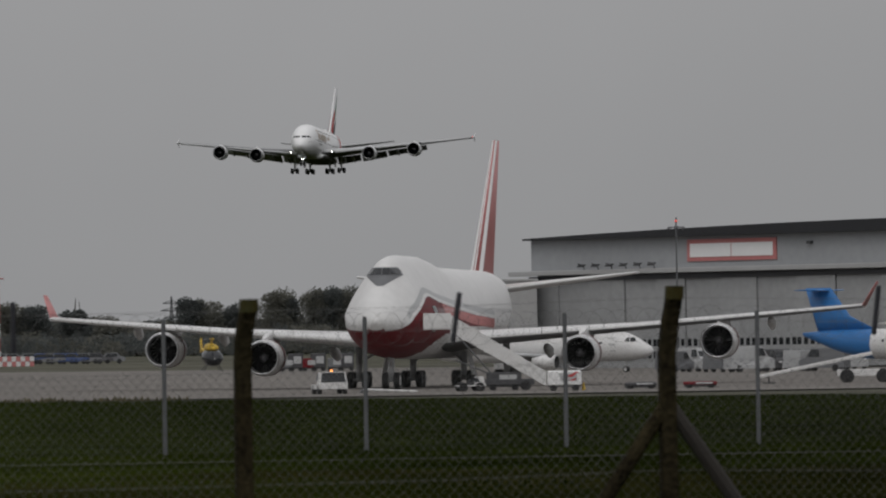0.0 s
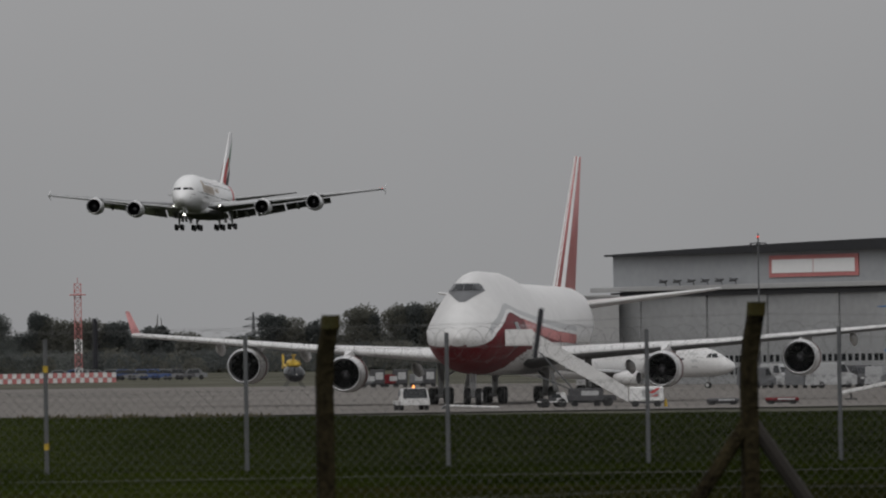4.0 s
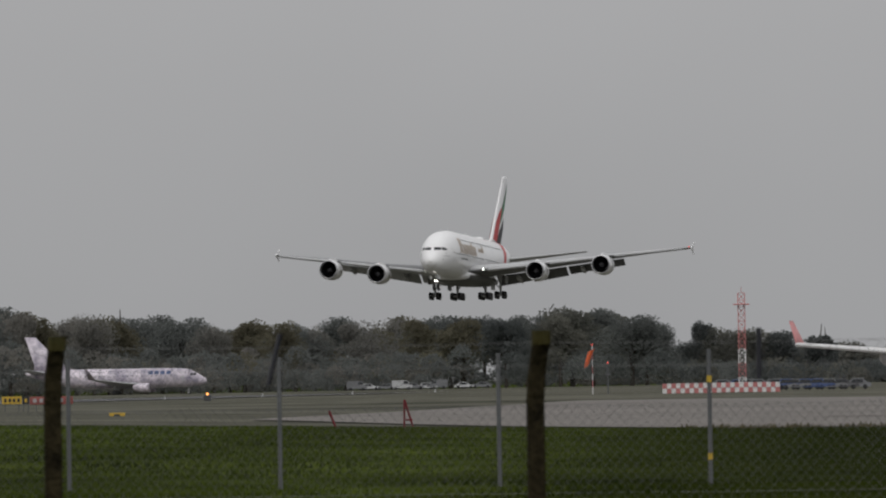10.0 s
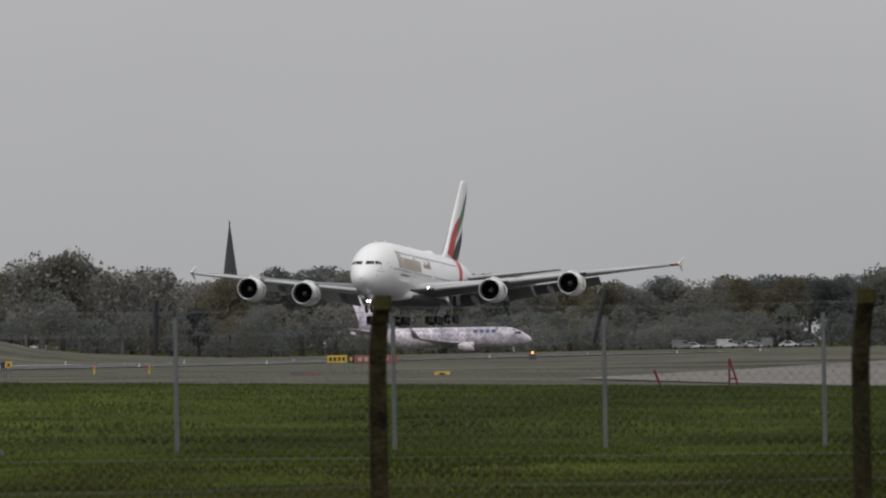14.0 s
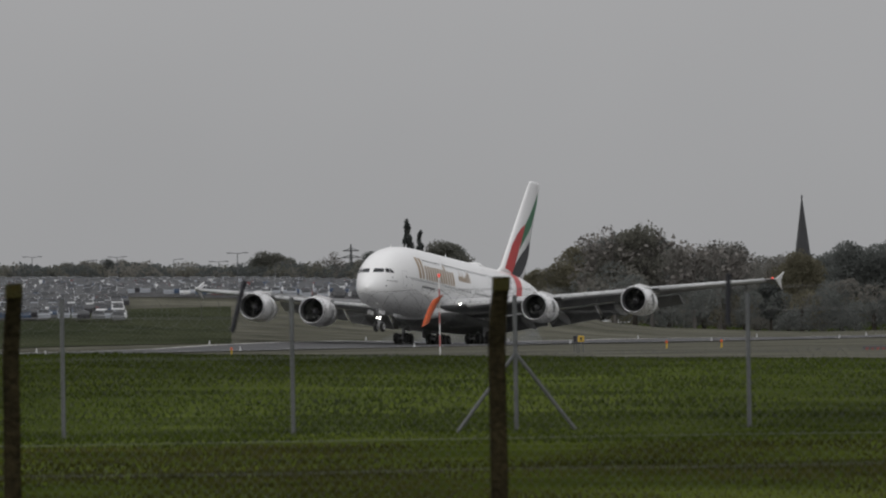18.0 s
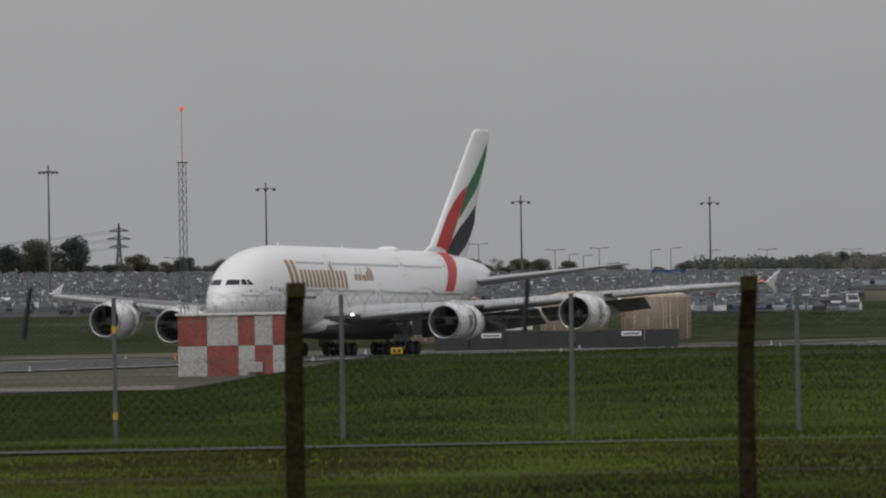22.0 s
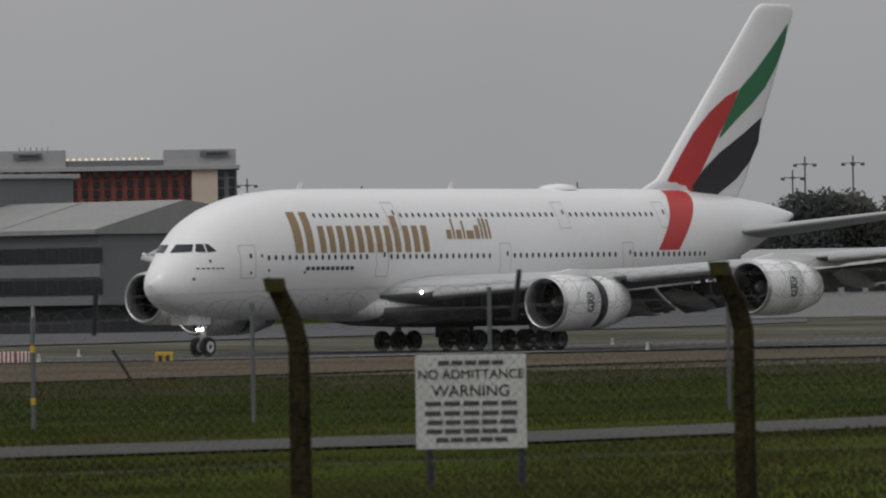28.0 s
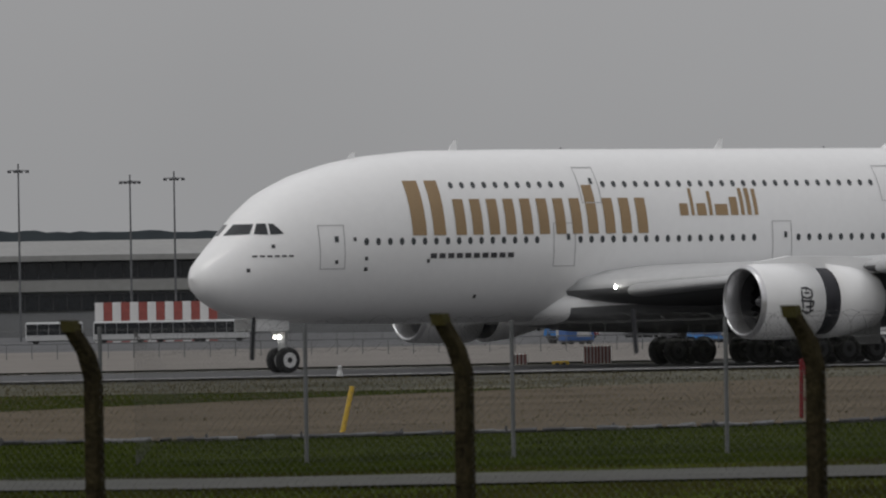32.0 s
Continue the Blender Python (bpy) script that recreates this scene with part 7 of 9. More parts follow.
Bag().rod((0, 0, 0), (0, 0, hc - 2.6), .45, n=10).make("stack", M["greywall"], chim)
Bag().rod((0, 0, hc - 2.6), (0, 0, hc), .6, n=10).make("cowl", M["darkwall"], chim)
mc = thing("white_cabin_mast", facing(-5691, 1450), "small white upright equipment panel", "panel")
cuboid("panel", (0, 0, 1.5), (1.1, .5, 3.4), M["white"], mc)

# ---- tanks, containers and vehicles below the slope ----
for u0, u1 in ((-3480, -3357), (-3250, -3135), (-3109, -2987), (-4630, -4518), (-3005, -2990)):
    if u1 - u0 < 50:
        continue
    um, r = (u0 + u1) / 2, (u1 - u0) * 1130 / F / 2
    th = thing("storage_tank", facing(um, 1130), "cream painted cylindrical storage tank with a shallow dome", "storage tank", "storage tanks")
    h = 5.3
    Bag().turn([(-.2, r), (h, r), (h + .1, r * 1.01)], "z", 36).make("shell", M["tank"], th, "", True)
    Bag().turn([(h + .1, r * 1.01), (h + .5, r * .75), (h + .85, r * .35), (h + .95, .05)], "z", 36).make("dome", M["tank"], th, "", True)
    for k in range(14):
        a = 2 * pi * k / 14
        Bag().rod((r * cos(a), r * sin(a), 0), (r * cos(a), r * sin(a), h), .06, n=5).make("rib", M["tank"], th)
    Bag().rod((r * .3, -r - .1, 0), (r * .3, -r - .1, h + .6), .06, n=5).rod((r * .3 + .5, -r - .1, 0), (r * .3 + .5, -r - .1, h + .6), .06, n=5).make("ladder", M["tank"], th)
for k, u in enumerate(range(-3410, -2990, 62)):
    th = thing("container", facing(u, 1075, crnd.uniform(-2, 2)), "long dark brown storage container", "container", "containers")
    cuboid("body", (0, 0, 1.1), (4.1, 2.4, 2.2), M["darkwall"], th, bevel=.05)
    for j in range(6):
        cuboid("rib", (-1.7 + j * .68, -1.22, 1.1), (.12, .05, 2.0), M["darkwall"], th, bevel=.01)
    if k in (1, 5):
        sgn = thing("notice_board", facing(u + 8, 1070), "white notice board on a container with dark unreadable bars", "sign")
        cuboid("panel", (0, -1.3 + 2.5, 1.7), (2.4, .08, .55), M["white"], sgn)
        cuboid("text_bar", (0, -1.35 + 2.5, 1.7), (1.9, .05, .16), M["darkmetal"], sgn)
for k, u in enumerate((-3625, -3585, -3560, -3535, -3500, -3480, -3300, -3240)):
    vehicle(facing(u, 1165, 90 * (k % 2)), "service_van", ("white service van parked below the car park", "grey service van parked below the car park")[k % 2], "van", 4.9, 2.0, 2.1, M["dirtywhite"] if k % 2 == 0 else M["greywall"], van=True, group="service vans")
for k in range(16):
    u = -4980 + k * 14.5
    th = thing("fire_trailer", facing(u, 900), "dull red low equipment trailer in a row" if k % 7 not in (5, 6) else "dark grey low equipment trailer in a row", "trailer", "low trailers")
    cuboid("body", (0, 0, .65), (.76, 1.2, .8 + .25 * (k % 3 == 0)), M["maroon" if k % 7 not in (5, 6) else "greywall"], th)
    wheel_small(th, 0, -.5, .2, .12)
tagged(vehicle(facing(-5990, 1215, 0), "fire_engine", "red fire engine beside the taxiway", "fire engine", 6.0, 2.4, 2.2, M["maroon"], van=True), "")
for u, d in ((-6700, 1180), (-6484, 1200)):
    vehicle(facing(u, d, 10), "fire_engine", "red and white airport fire tender", "fire engine", 6.0, 2.4, 2.1, M["maroon"], bed=True)

# radar tower
rt = thing("radar_tower", facing(-4573, 1650), "pale concrete radar tower with a spiral stair and rotating antenna", "radar tower")
rb = spot(-4573, 1650).z
h = zat(382, -4573, 1650) - rb
Bag().turn([(-.5, 1.95), (h * .6, 1.75), (h - .6, 1.6), (h, 2.3)], "z", 24).make("shaft", M["tower"], rt, "", True)
Bag().turn([(h, 3.2), (h + .35, 3.2), (h + .4, 2.9)], "z", 28).make("gallery", M["tower"], rt, "", True)
for k in range(16):
    a = 2 * pi * k / 16
    Bag().rod((3.1 * cos(a), 3.1 * sin(a), h + .3), (3.1 * cos(a), 3.1 * sin(a), h + 1.1), .035, n=4).make("rail_post", M["steel"], rt)
Bag().turn([(h + 1.08, 3.1), (h + 1.14, 3.14)], "z", 28).make("hand_rail", M["steel"], rt)
rings = []
for k in range(60):
    a = k / 59 * 2.6 * pi
    z = h * .35 + (h * .62) * k / 59
    rr = 1.82
    rings.append([((rr + o) * cos(a), (rr + o) * sin(a), z + q) for o, q in ((0, 0), (.45, 0), (.45, .5), (0, .5))])
Bag().rings(rings).make("spiral_stair", M["greywall"], rt, "grey spiral stair")
Bag().rod((0, 0, h), (0, 0, h + 1.4), .5, .3, 10).make("turntable", M["darkmetal"], rt)
Bag().rings([[(x, -.5 + .35 * (abs(x) / 1.7) ** 2 + o, z) for x in np.linspace(-1.9, 1.9, 9)] + [(x, -.5 + .35 * (abs(x) / 1.7) ** 2 + o + .12, z) for x in np.linspace(1.9, -1.9, 9)] for z, o in ((h + 1.3, .1), (h + 2.4, 0), (h + 3.6, .25))]).make("antenna", M["radar_red"], rt, "dull red radar antenna")
for sd in (-1, 1):
    Bag().turn([(h + .4, .02), (h + .5, .22), (h + .8, .18), (h + .9, .02)], "z", 8, (sd * 3.0, -1.0, 0)).make("obstruction_lamp", M["belly"], rt, "unlit obstruction lamp")

# checkered equipment cabin with its mast
c1 = thing("equipment_cabin", facing(-3795, 530), "red and white checkered airfield equipment cabin", "cabin")
W1, H1 = 200 * 530 / F, 3.6
cuboid("wall", (0, 1.6, H1 / 2), (W1 - .06, 3.0, H1 - .06), M["dirtywhite"], c1)
xs = [0, 52, 107, 136, 168, 200]
for i in range(5):
    for r in range(2):
        x0, x1 = [-W1 / 2 + W1 * q / 200 for q in xs[i:i + 2]]
        cuboid("panel", ((x0 + x1) / 2, .06, H1 * (.25 + .5 * r)), (x1 - x0 - .03, .08, H1 / 2 - .03), M["cabin_red"] if (i + r) % 2 == 1 else M["cabin_white"], c1, "weathered red panel" if (i + r) % 2 == 1 else "weathered white panel", bevel=.015)
cuboid("roof", (0, 1.6, H1 + .08), (W1 + .25, 3.4, .16), M["dirtywhite"], c1)
cuboid("vent_box", (W1 * .18, -.1, .5), (.9, .35, .6), M["belly"], c1)
m1 = thing("lattice_mast", facing(-3882, 545), "slim red-lit lattice mast beside the checkered cabin", "radio mast")
hm = zat(376, -3882, 545) - spot(-3882, 545).z
lattice(Bag(), hm, .27, .27, 22, .028, 0, True).make("lattice", M["steel"], m1)
cuboid("mast_head", (0, 0, hm), (.7, .5, .08), M["steel"], m1)
Bag().rod((0, 0, hm), (0, 0, hm + 3.15), .03, .015, 6).make("whip", M["pinkred"], m1)
Bag().turn([(hm + 3.1, .02), (hm + 3.2, .12), (hm + 3.4, .1), (hm + 3.45, .02)], "z", 8).make("obstruction_lamp", M["redlamp"], m1, "lit red lamp")

# striped cabin group
c2 = thing("striped_cabin", facing(-5526, 512), "red and white striped airfield equipment cabin", "cabin")
k_ = 512 / F
W2, H2 = 220 * k_, 4.55
cuboid("wall", (0, 1.8, H2 / 2 + .1), (W2 - .08, 3.4, H2 - .1), M["dirtywhite"], c2)
sx = (420, 435, 453, 467, 485, 501, 519, 550, 555, 573, 598, 621, 640)
for i in range(12):
    col = ("cabin_red", "dirtywhite", "cabin_red", "dirtywhite", "cabin_red", "dirtywhite", "cabin_red", "darkwall", "dirtywhite", "cabin_red", "dirtywhite", "cabin_red")[i]
    x0, x1 = (sx[i] - 530) * k_, (sx[i + 1] - 530) * k_
    cuboid("stripe_panel", ((x0 + x1) / 2, .06, H2 / 2 + .1), (x1 - x0 - .02, .09, H2 - .12), M["cabin_white" if col == "dirtywhite" else col], c2, {"cabin_red": "weathered red panel", "dirtywhite": "weathered white panel", "darkwall": "dark gap"}[col], bevel=.012)
cuboid("roof", (0, 1.8, H2 + .1), (W2 + .2, 3.8, .14), M["dirtywhite"], c2)
cuboid("junction_box", ((470 - 530) * k_, -.12, H2 * .74), (.55, .3, .75), M["belly"], c2)
cuboid("floor_frame", (0, 1.7, .06), (W2, 3.5, .12), M["darkmetal"], c2)
c3 = thing("striped_hut", facing(-5717, 510), "lower red and white hut with two windows", "hut")
W3, H3 = 162 * k_, 3.45
cuboid("wall", (0, 1.5, H3 / 2), (W3 - .08, 2.8, H3), M["cabin_red"], c3)
for x0, x1, col in ((-81, -24, "cabin_red"), (-24, 31, "cabin_white"), (31, 81, "cabin_red")):
    cuboid("panel", ((x0 + x1) / 2 * k_, .06, H3 / 2), ((x1 - x0) * k_ - .02, .09, H3 - .04), M[col], c3, bevel=.012)
for x0, x1, z0, z1 in ((-66, -20, 1.55, 2.85), (44, 72, 1.6, 2.85)):
    wnd = cuboid("window", ((x0 + x1) / 2 * k_, -.02, (z0 + z1) / 2), ((x1 - x0) * k_, .08, z1 - z0), M["glass"], c3)
    cuboid("pane", ((x0 + x1) / 2 * k_, -.07, (z0 + z1) / 2), ((x1 - x0) * k_ * .84, .03, (z1 - z0) * .82), M["cabin_glass"], wnd)
cuboid("roof", (0, 1.5, H3 + .06), (W3 + .15, 3.1, .12), M["cabin_red"], c3)
for x in (-30, 65):
    cuboid("heater_box", (x * k_, -.15, .45), (.85, .4, .7), M["belly"], c3)
c4 = thing("striped_hut", facing(-5386, 514), "narrow red and white hut with a dark window", "hut")
for x0, x1, col in ((-30, 12, "cabin_red"), (12, 30, "cabin_white")):
    cuboid("panel", ((x0 + x1) / 2 * k_, 1.2, 1.7), ((x1 - x0) * k_ - .02, 2.4, 3.4), M[col], c4)
cuboid("pane", (2 * k_, -.04, 2.2), (.5, .05, 1.3), M["glass"], c4)
pipe = []
for q in np.linspace(0, 1, 9):
    a = pi * q
    pipe.append((-.45 + .45 * cos(a) * -1, 0, 1.9 + .45 * sin(a)))
gp2 = thing("cable_duct", facing(-5490, 505), "bent grey cable duct standing before the cabin", "duct")
b = Bag().rod((0, 0, 0), (0, 0, 1.9), .09, n=8)
for k in range(8):
    b.rod(pipe[k + 0], pipe[k + 1], .09, n=8)
b.make("tube", M["steel"], gp2)
m2 = thing("twin_mast", facing(-5408, 522), "two slim grey lattice poles with a thin whip aerial", "radio mast")
hm = zat(442, -5408, 522) - spot(-5408, 522).z
for dx in (-.25, .28):
    lattice(Bag(), hm, .09, .09, 26, .022, 0, True).make("lattice_pole", M["steel"], m2).matrix_basis = pose(dx, 0, 0)
Bag().rod((0, 0, hm), (-.05, 0, hm + 3.3), .022, .012, 6).make("whip", M["steel"], m2)
m3 = thing("lattice_mast", facing(-6183, 520), "tall grey lattice mast beside the runway", "radio mast")
lattice(Bag(), 24, .42, .26, 30, .035).make("lattice", M["steel"], m3)
cuboid("foot_box", (.6, 0, .5), (.9, .7, 1.0), M["belly"], m3)
Bag().rod((-.5, 0, 0), (-.35, 0, 2.6), .05, n=6).rod((.5, 0, 0), (.35, 0, 2.6), .05, n=6).make("foot_frame", M["darkmetal"], m3)

# red box, blue pallets and cable drums along the strip
rb_ = thing("red_white_box", facing(-4860, 455), "low red and white equipment box", "box")
cuboid("body", (.25, 0, .35), (1.2, .6, .65), M["darkred"], rb_)
cuboid("end_panel", (-.55, 0, .4), (.35, .6, .75), M["dirtywhite"], rb_)
prnd = random.Random(31)
for k in range(70):
    u = -5540 + k * 13.2
    if -5620 < u < -4615:
        col = prnd.choice(("navy", "darkmetal", "darkwall", "blue_tarp", "greywall", "darkwall"))
        th = thing("pallet", facing(u, 404 + prnd.uniform(-4, 4), prnd.uniform(-25, 25)), "low stacked airfield pallets in blue, grey and black", "pallet", "pallets along the strip")
        w_ = prnd.uniform(.3, .6)
        cuboid("deck", (0, 0, .12), (w_, .7, .2), M[col], th, bevel=.02)
        for x in (-.14, .14):
            cuboid("slat", (x, 0, .25), (.12, .75, .07), M[prnd.choice(("greywall", "darkmetal", "navy"))], th, bevel=.01)
fb = thing("guard_frame", facing(-4990, 470), "dark steel tube guard frame beside the taxiway", "frame")
for x in (-1.2, 0, 1.2):
    Bag().rod((x, 0, 0), (x, 0, 1.1), .05, n=6).make("post", M["darkmetal"], fb)
Bag().rod((-1.2, 0, 1.1), (1.2, 0, 1.1), .05, n=6).make("rail", M["darkmetal"], fb)
wb = thing("white_hall", facing(-6680, 1000), "white building with a pitched roof and a row of windows", "building")
hg = wb.matrix_basis.translation.z
eave, ridge = zat(677, -6680, 1000) - hg, zat(636, -6680, 1000) - hg
cuboid("wall", (-1.2, 5, eave / 2), (27.4, 10, eave), M["cladding"], wb)
Bag().add([(-15, -.8, eave), (14.4, -.8, eave), (14.4, 10.8, eave), (-15, 10.8, eave), (-15, 5, ridge), (6.1, 5, ridge)], [(0, 1, 5, 4), (2, 3, 4, 5), (1, 2, 5), (3, 0, 4), (3, 2, 1, 0)]).make("roof", M["cladding"], wb, "pale hipped roof")
cuboid("gutter", (-.3, -.85, eave - .08), (29.4, .16, .2), M["shadewall"], wb)
zw = zat(707, -6680, 1000) - hg
for k in range(10):
    wnd = cuboid("window", (-13.2 + k * 2.7, -.05, zw), (2.1, .1, .85), M["shadewall"], wb)
    cuboid("window_pane", (-13.2 + k * 2.7, -.12, zw), (1.9, .06, .72), M["glass"], wnd, bevel=.01)


# ---- terminal ----
TA, TB = spot(-8050, 1180), spot(-11350, 1540)
tang = math.degrees(atan2(TA.y - TB.y, TA.x - TB.x))
TL = hypot(TA.x - TB.x, TA.y - TB.y)
term = thing("terminal_building", pose(TB.x, TB.y, EYE - 3.3, 0, 0, tang), "long grey airport terminal with window bands and a pale sloping roof", "terminal")


def tx(u, back=0.0):
    """Place along the terminal's front, or along a line set back from it, that shows at the bearing u."""
    a = u / F
    d = Vector((sin(a), cos(a)))
    e = Vector((TA.x - TB.x, TA.y - TB.y)).normalized()
    p = Vector((TB.x, TB.y)) + Vector((-e.y, e.x)) * back
    return (p.y * d.x - p.x * d.y) / (e.x * d.y - e.y * d.x)


def seg(name, u0, u1, z0, z1, material, y=0.0, depth=8.0, parent=None, label=""):
    a, b = tx(u0, y), tx(u1, y)
    return cuboid(name, ((a + b) / 2, y + depth / 2, (z0 + z1) / 2), (abs(b - a), depth, z1 - z0), material, parent or term, label)


seg("lower_wall", -11350, -8050, 3.8, 13.4, M["greywall"], .6, 30)
seg("undercroft", -11350, -8050, 0, 3.8, M["darkwall"], 3.0, 26, label="dark recessed undercroft")
a0, a1 = tx(-11350), tx(-8050)
am = tx(-10170)
for xa, xb, rise in ((a0, am, 1.9), (am, a1, 3.9)):
    Bag().rings([[(x, -.8, 13.2), (x, -.8, 13.8), (x, 16, 13.8 + rise), (x, 31, 13.4 + rise * .6), (x, 31, 13.2)] for x in (xa, xb)]).make("roof", M["roof_pale"], term, "grey sloping metal roof")
for k in range(12):
    x = a0 + (a1 - a0) * (k + .5) / 12
    Bag().rod((x, -.7, 13.85), (x, 15.8, 13.85 + (1.9 if x < am else 3.9)), .12, n=4).make("roof_rib", M["cladding"], term)
for k in range(int((a1 - a0) / 11)):
    x = a0 + 3 + 11 * k
    Bag().rod((x, .9, 0), (x, .9, 3.8), .28, n=10).make("column", M["cladding"], term)
# window bands
for u0, u1, rows in ((-9560, -8050, ((5.2, 7.3), (9.4, 11.5))), (-9990, -9830, ((9.0, 11.3),))):
    x0, x1 = tx(u0), tx(u1)
    for z0, z1 in rows:
        bandp = cuboid("window_band", ((x0 + x1) / 2, .52, (z0 + z1) / 2), (x1 - x0, .2, z1 - z0), M["darkwall"], term)
        nw = int((x1 - x0) / 2.1)
        for j in range(nw):
            xx = x0 + (x1 - x0) * (j + .5) / nw
            cuboid("window_pane", (xx, .4, (z0 + z1) / 2), ((x1 - x0) / nw - .22, .06, z1 - z0 - .3), M["glass"], bandp, bevel=.01)
seg("pale_spandrel", -9560, -8050, 7.5, 9.2, M["greywall"], .35, .3)
for u0, u1, z0, z1, mt, y in ((-9652, -9562, 8.1, 13.3, "cladding", -.2), (-9628, -9578, .2, 8.0, "shadewall", -6.0), (-9700, -9652, 2.0, 8.6, "greywall", -.4), (-9825, -9652, 8.2, 8.9, "shadewall", .1), (-8760, -8700, 3.8, 13.2, "cladding", -.3), (-10328, -10150, 3.8, 13.3, "cladding", -.6), (-10420, -10330, 2.0, 10.6, "greywall", -5.0), (-11000, -10900, 2.0, 10.0, "greywall", -5.0), (-11050, -10840, 3.8, 13.3, "white", -.9), (-10840, -10700, 3.8, 13.3, "cladding", -.5)):
    seg("bay", u0, u1, z0, z1, M[mt], y, 2.0 - y)
for u0, u1, z0, z1 in ((-9812, -9655, 9.1, 11.5), (-9812, -9702, 4.6, 6.3)):
    bandp = seg("window_band", u0, u1, z0, z1, M["darkwall"], .3, .4)
    for j in range(12):
        w = (u1 - u0) / 12
        seg("window_pane", u0 + w * (j + .1), u0 + w * (j + .9), z0 + .2, z1 - .2, M["glass"], .2, .15, bandp)
bridge_head = seg("glazed_link", -9757, -9700, 1.2, 4.2, M["cladding"], -8, 2.5, label="pale framed glazed bridge link")
for j in range(7):
    seg("window_pane", -9755 + j * 7.8, -9749.5 + j * 7.8, 1.6, 3.8, M["glass"], -8.15, .2, bridge_head)
# glazing of the two projecting bays
for u0, u1 in ((-10420, -10330), (-11000, -10900)):
    x0, x1 = tx(u0, -5), tx(u1, -5)
    for r in range(3):
        for j in range(6):
            cuboid("window_pane", (x0 + (x1 - x0) * (j + .5) / 6, -5.04, 4.3 + r * 2.45), ((x1 - x0) / 6 - .25, .1, 1.9), M["glass"], term, bevel=.01)
# glazed bays of the far end
for u0 in (-11345, -11285, -11225, -11165, -11105, -10820, -10760, -10700, -10640, -10580, -10510, -10450, -10390):
    x0, x1 = tx(u0), tx(u0 + 54)
    banded = -10830 < u0 < -10570
    bay = cuboid("glazed_bay", ((x0 + x1) / 2, .45, 9.0 if banded else 9.7), (x1 - x0, .3, 9.0 if banded else 6.2), M["cladding" if banded else "darkwall"], term)
    for j in range(4):
        for r, (z, h) in enumerate(((6.75, 1.5), (11.6, 2.9)) if banded else ((7.6, 1.8), (9.65, 1.8), (11.7, 1.8))):
            cuboid("window_pane", (x0 + (x1 - x0) * (j + .5) / 4, .26, z), ((x1 - x0) / 4 - .2, .06, h), M["glass"], bay, bevel=.01)
    cuboid("pier", (x1 + .6, .1, 8.5), (1.1, 1.0, 9.6), M["cladding"], term)
tower = seg("roof_tower", -10640, -10488, 16.0, 24.0, M["darkwall"], 14, 10, label="dark clad plant tower on the roof")
seg("tower_slab", -10568, -10488, 20.4, 24.2, M["greywall"], 13.6, 10.6, label="grey concrete slab of the plant tower")
seg("tower_edge", -10641, -10624, 16.0, 22.5, M["cladding"], 13.7, 6)
seg("roof_plant", -10705, -10640, 15.6, 16.9, M["greywall"], 12, 6)
for u, z in ((-10930, 9.6), (-10930, 5.3), (-10208, 9.8), (-10208, 5.6)):
    x = tx(u)
    wnd = cuboid("square_window", (x, -.95, z), (4.4, .15, 2.7), M["darkmetal"], term)
    for j in range(3):
        cuboid("window_pane", (x - 1.4 + 1.4 * j, -1.06, z), (1.2, .05, 2.4), M["glass"], wnd, bevel=.01)
# set-back upper storeys
up = seg("upper_storey", -8860, -8225, 16.6, 21.3, M["greywall"], 14, 14)
x0, x1 = tx(-8860, 14), tx(-8225, 14)
for j in range(int((x1 - x0) / 3.2)):
    cuboid("window_pane", (x0 + 3.2 * (j + .5), 13.9, 18.3), (2.7, .1, 2.0), M["glass"], up, bevel=.01)
seg("parapet", -8880, -8222, 21.2, 21.8, M["cladding"], 13.6, 15)
seg("stair_head", -8640, -8600, 16.6, 22.0, M["darkwall"], 13.2, 4)
seg("plant_room", -8997, -8872, 17.0, 21.6, M["greywall"], 16, 8)
seg("long_roof", -9480, -8780, 16.2, 18.0, M["darkwall"], 20, 10, label="dark flat roof edge")
seg("long_roof", -10185, -9480, 16.2, 19.7, M["darkwall"], 18, 12, label="dark flat roof edge")
seg("office_base", -10100, -9720, 19.7, 21.3, M["greywall"], 19, 11, label="grey base of the stepped office block")
office = seg("office_block", -9960, -9733, 21.3, 24.4, M["cladding"], 19.4, 11, label="pale stepped office block on the roof")
seg("office_wing", -10062, -9960, 21.3, 22.9, M["cladding"], 19.6, 8)
top = seg("office_top", -9893, -9727, 24.4, 26.8, M["cladding"], 20.5, 4.3)
def set_in(name, u0, u1, z0, z1, material, y, parent, panes):
    """A dark recess with its panes in an upper storey."""
    rec = seg(name, u0, u1, z0, z1, M[material], y, .3)
    w = (u1 - u0) / panes
    for j in range(panes):
        seg("window_pane", u0 + w * (j + .12), u0 + w * (j + .88), z0 + .3, z1 - .3, M["glass"], y - .08, .1, rec)
set_in("office_dark", -9950, -9798, 21.7, 23.9, "darkwall", 19.2, office, 6)
side = cuboid("side_glazing", (tx(-9733, 19.4) + .05, 24.9, 22.8), (.3, 9.6, 1.9), M["shadewall"], term)
for j in range(5):
    cuboid("window_pane", (tx(-9733, 19.4) + .22, 21.0 + 1.95 * j, 22.8), (.1, 1.6, 1.5), M["glass"], side, bevel=.01)
set_in("top_recess", -9800, -9768, 24.6, 26.3, "darkwall", 20.3, top, 2)
for u in (-9780, -9760, -9740):
    seg("office_pane", u, u + 8, 22.9, 23.9, M["glass"], 19.2, .3)
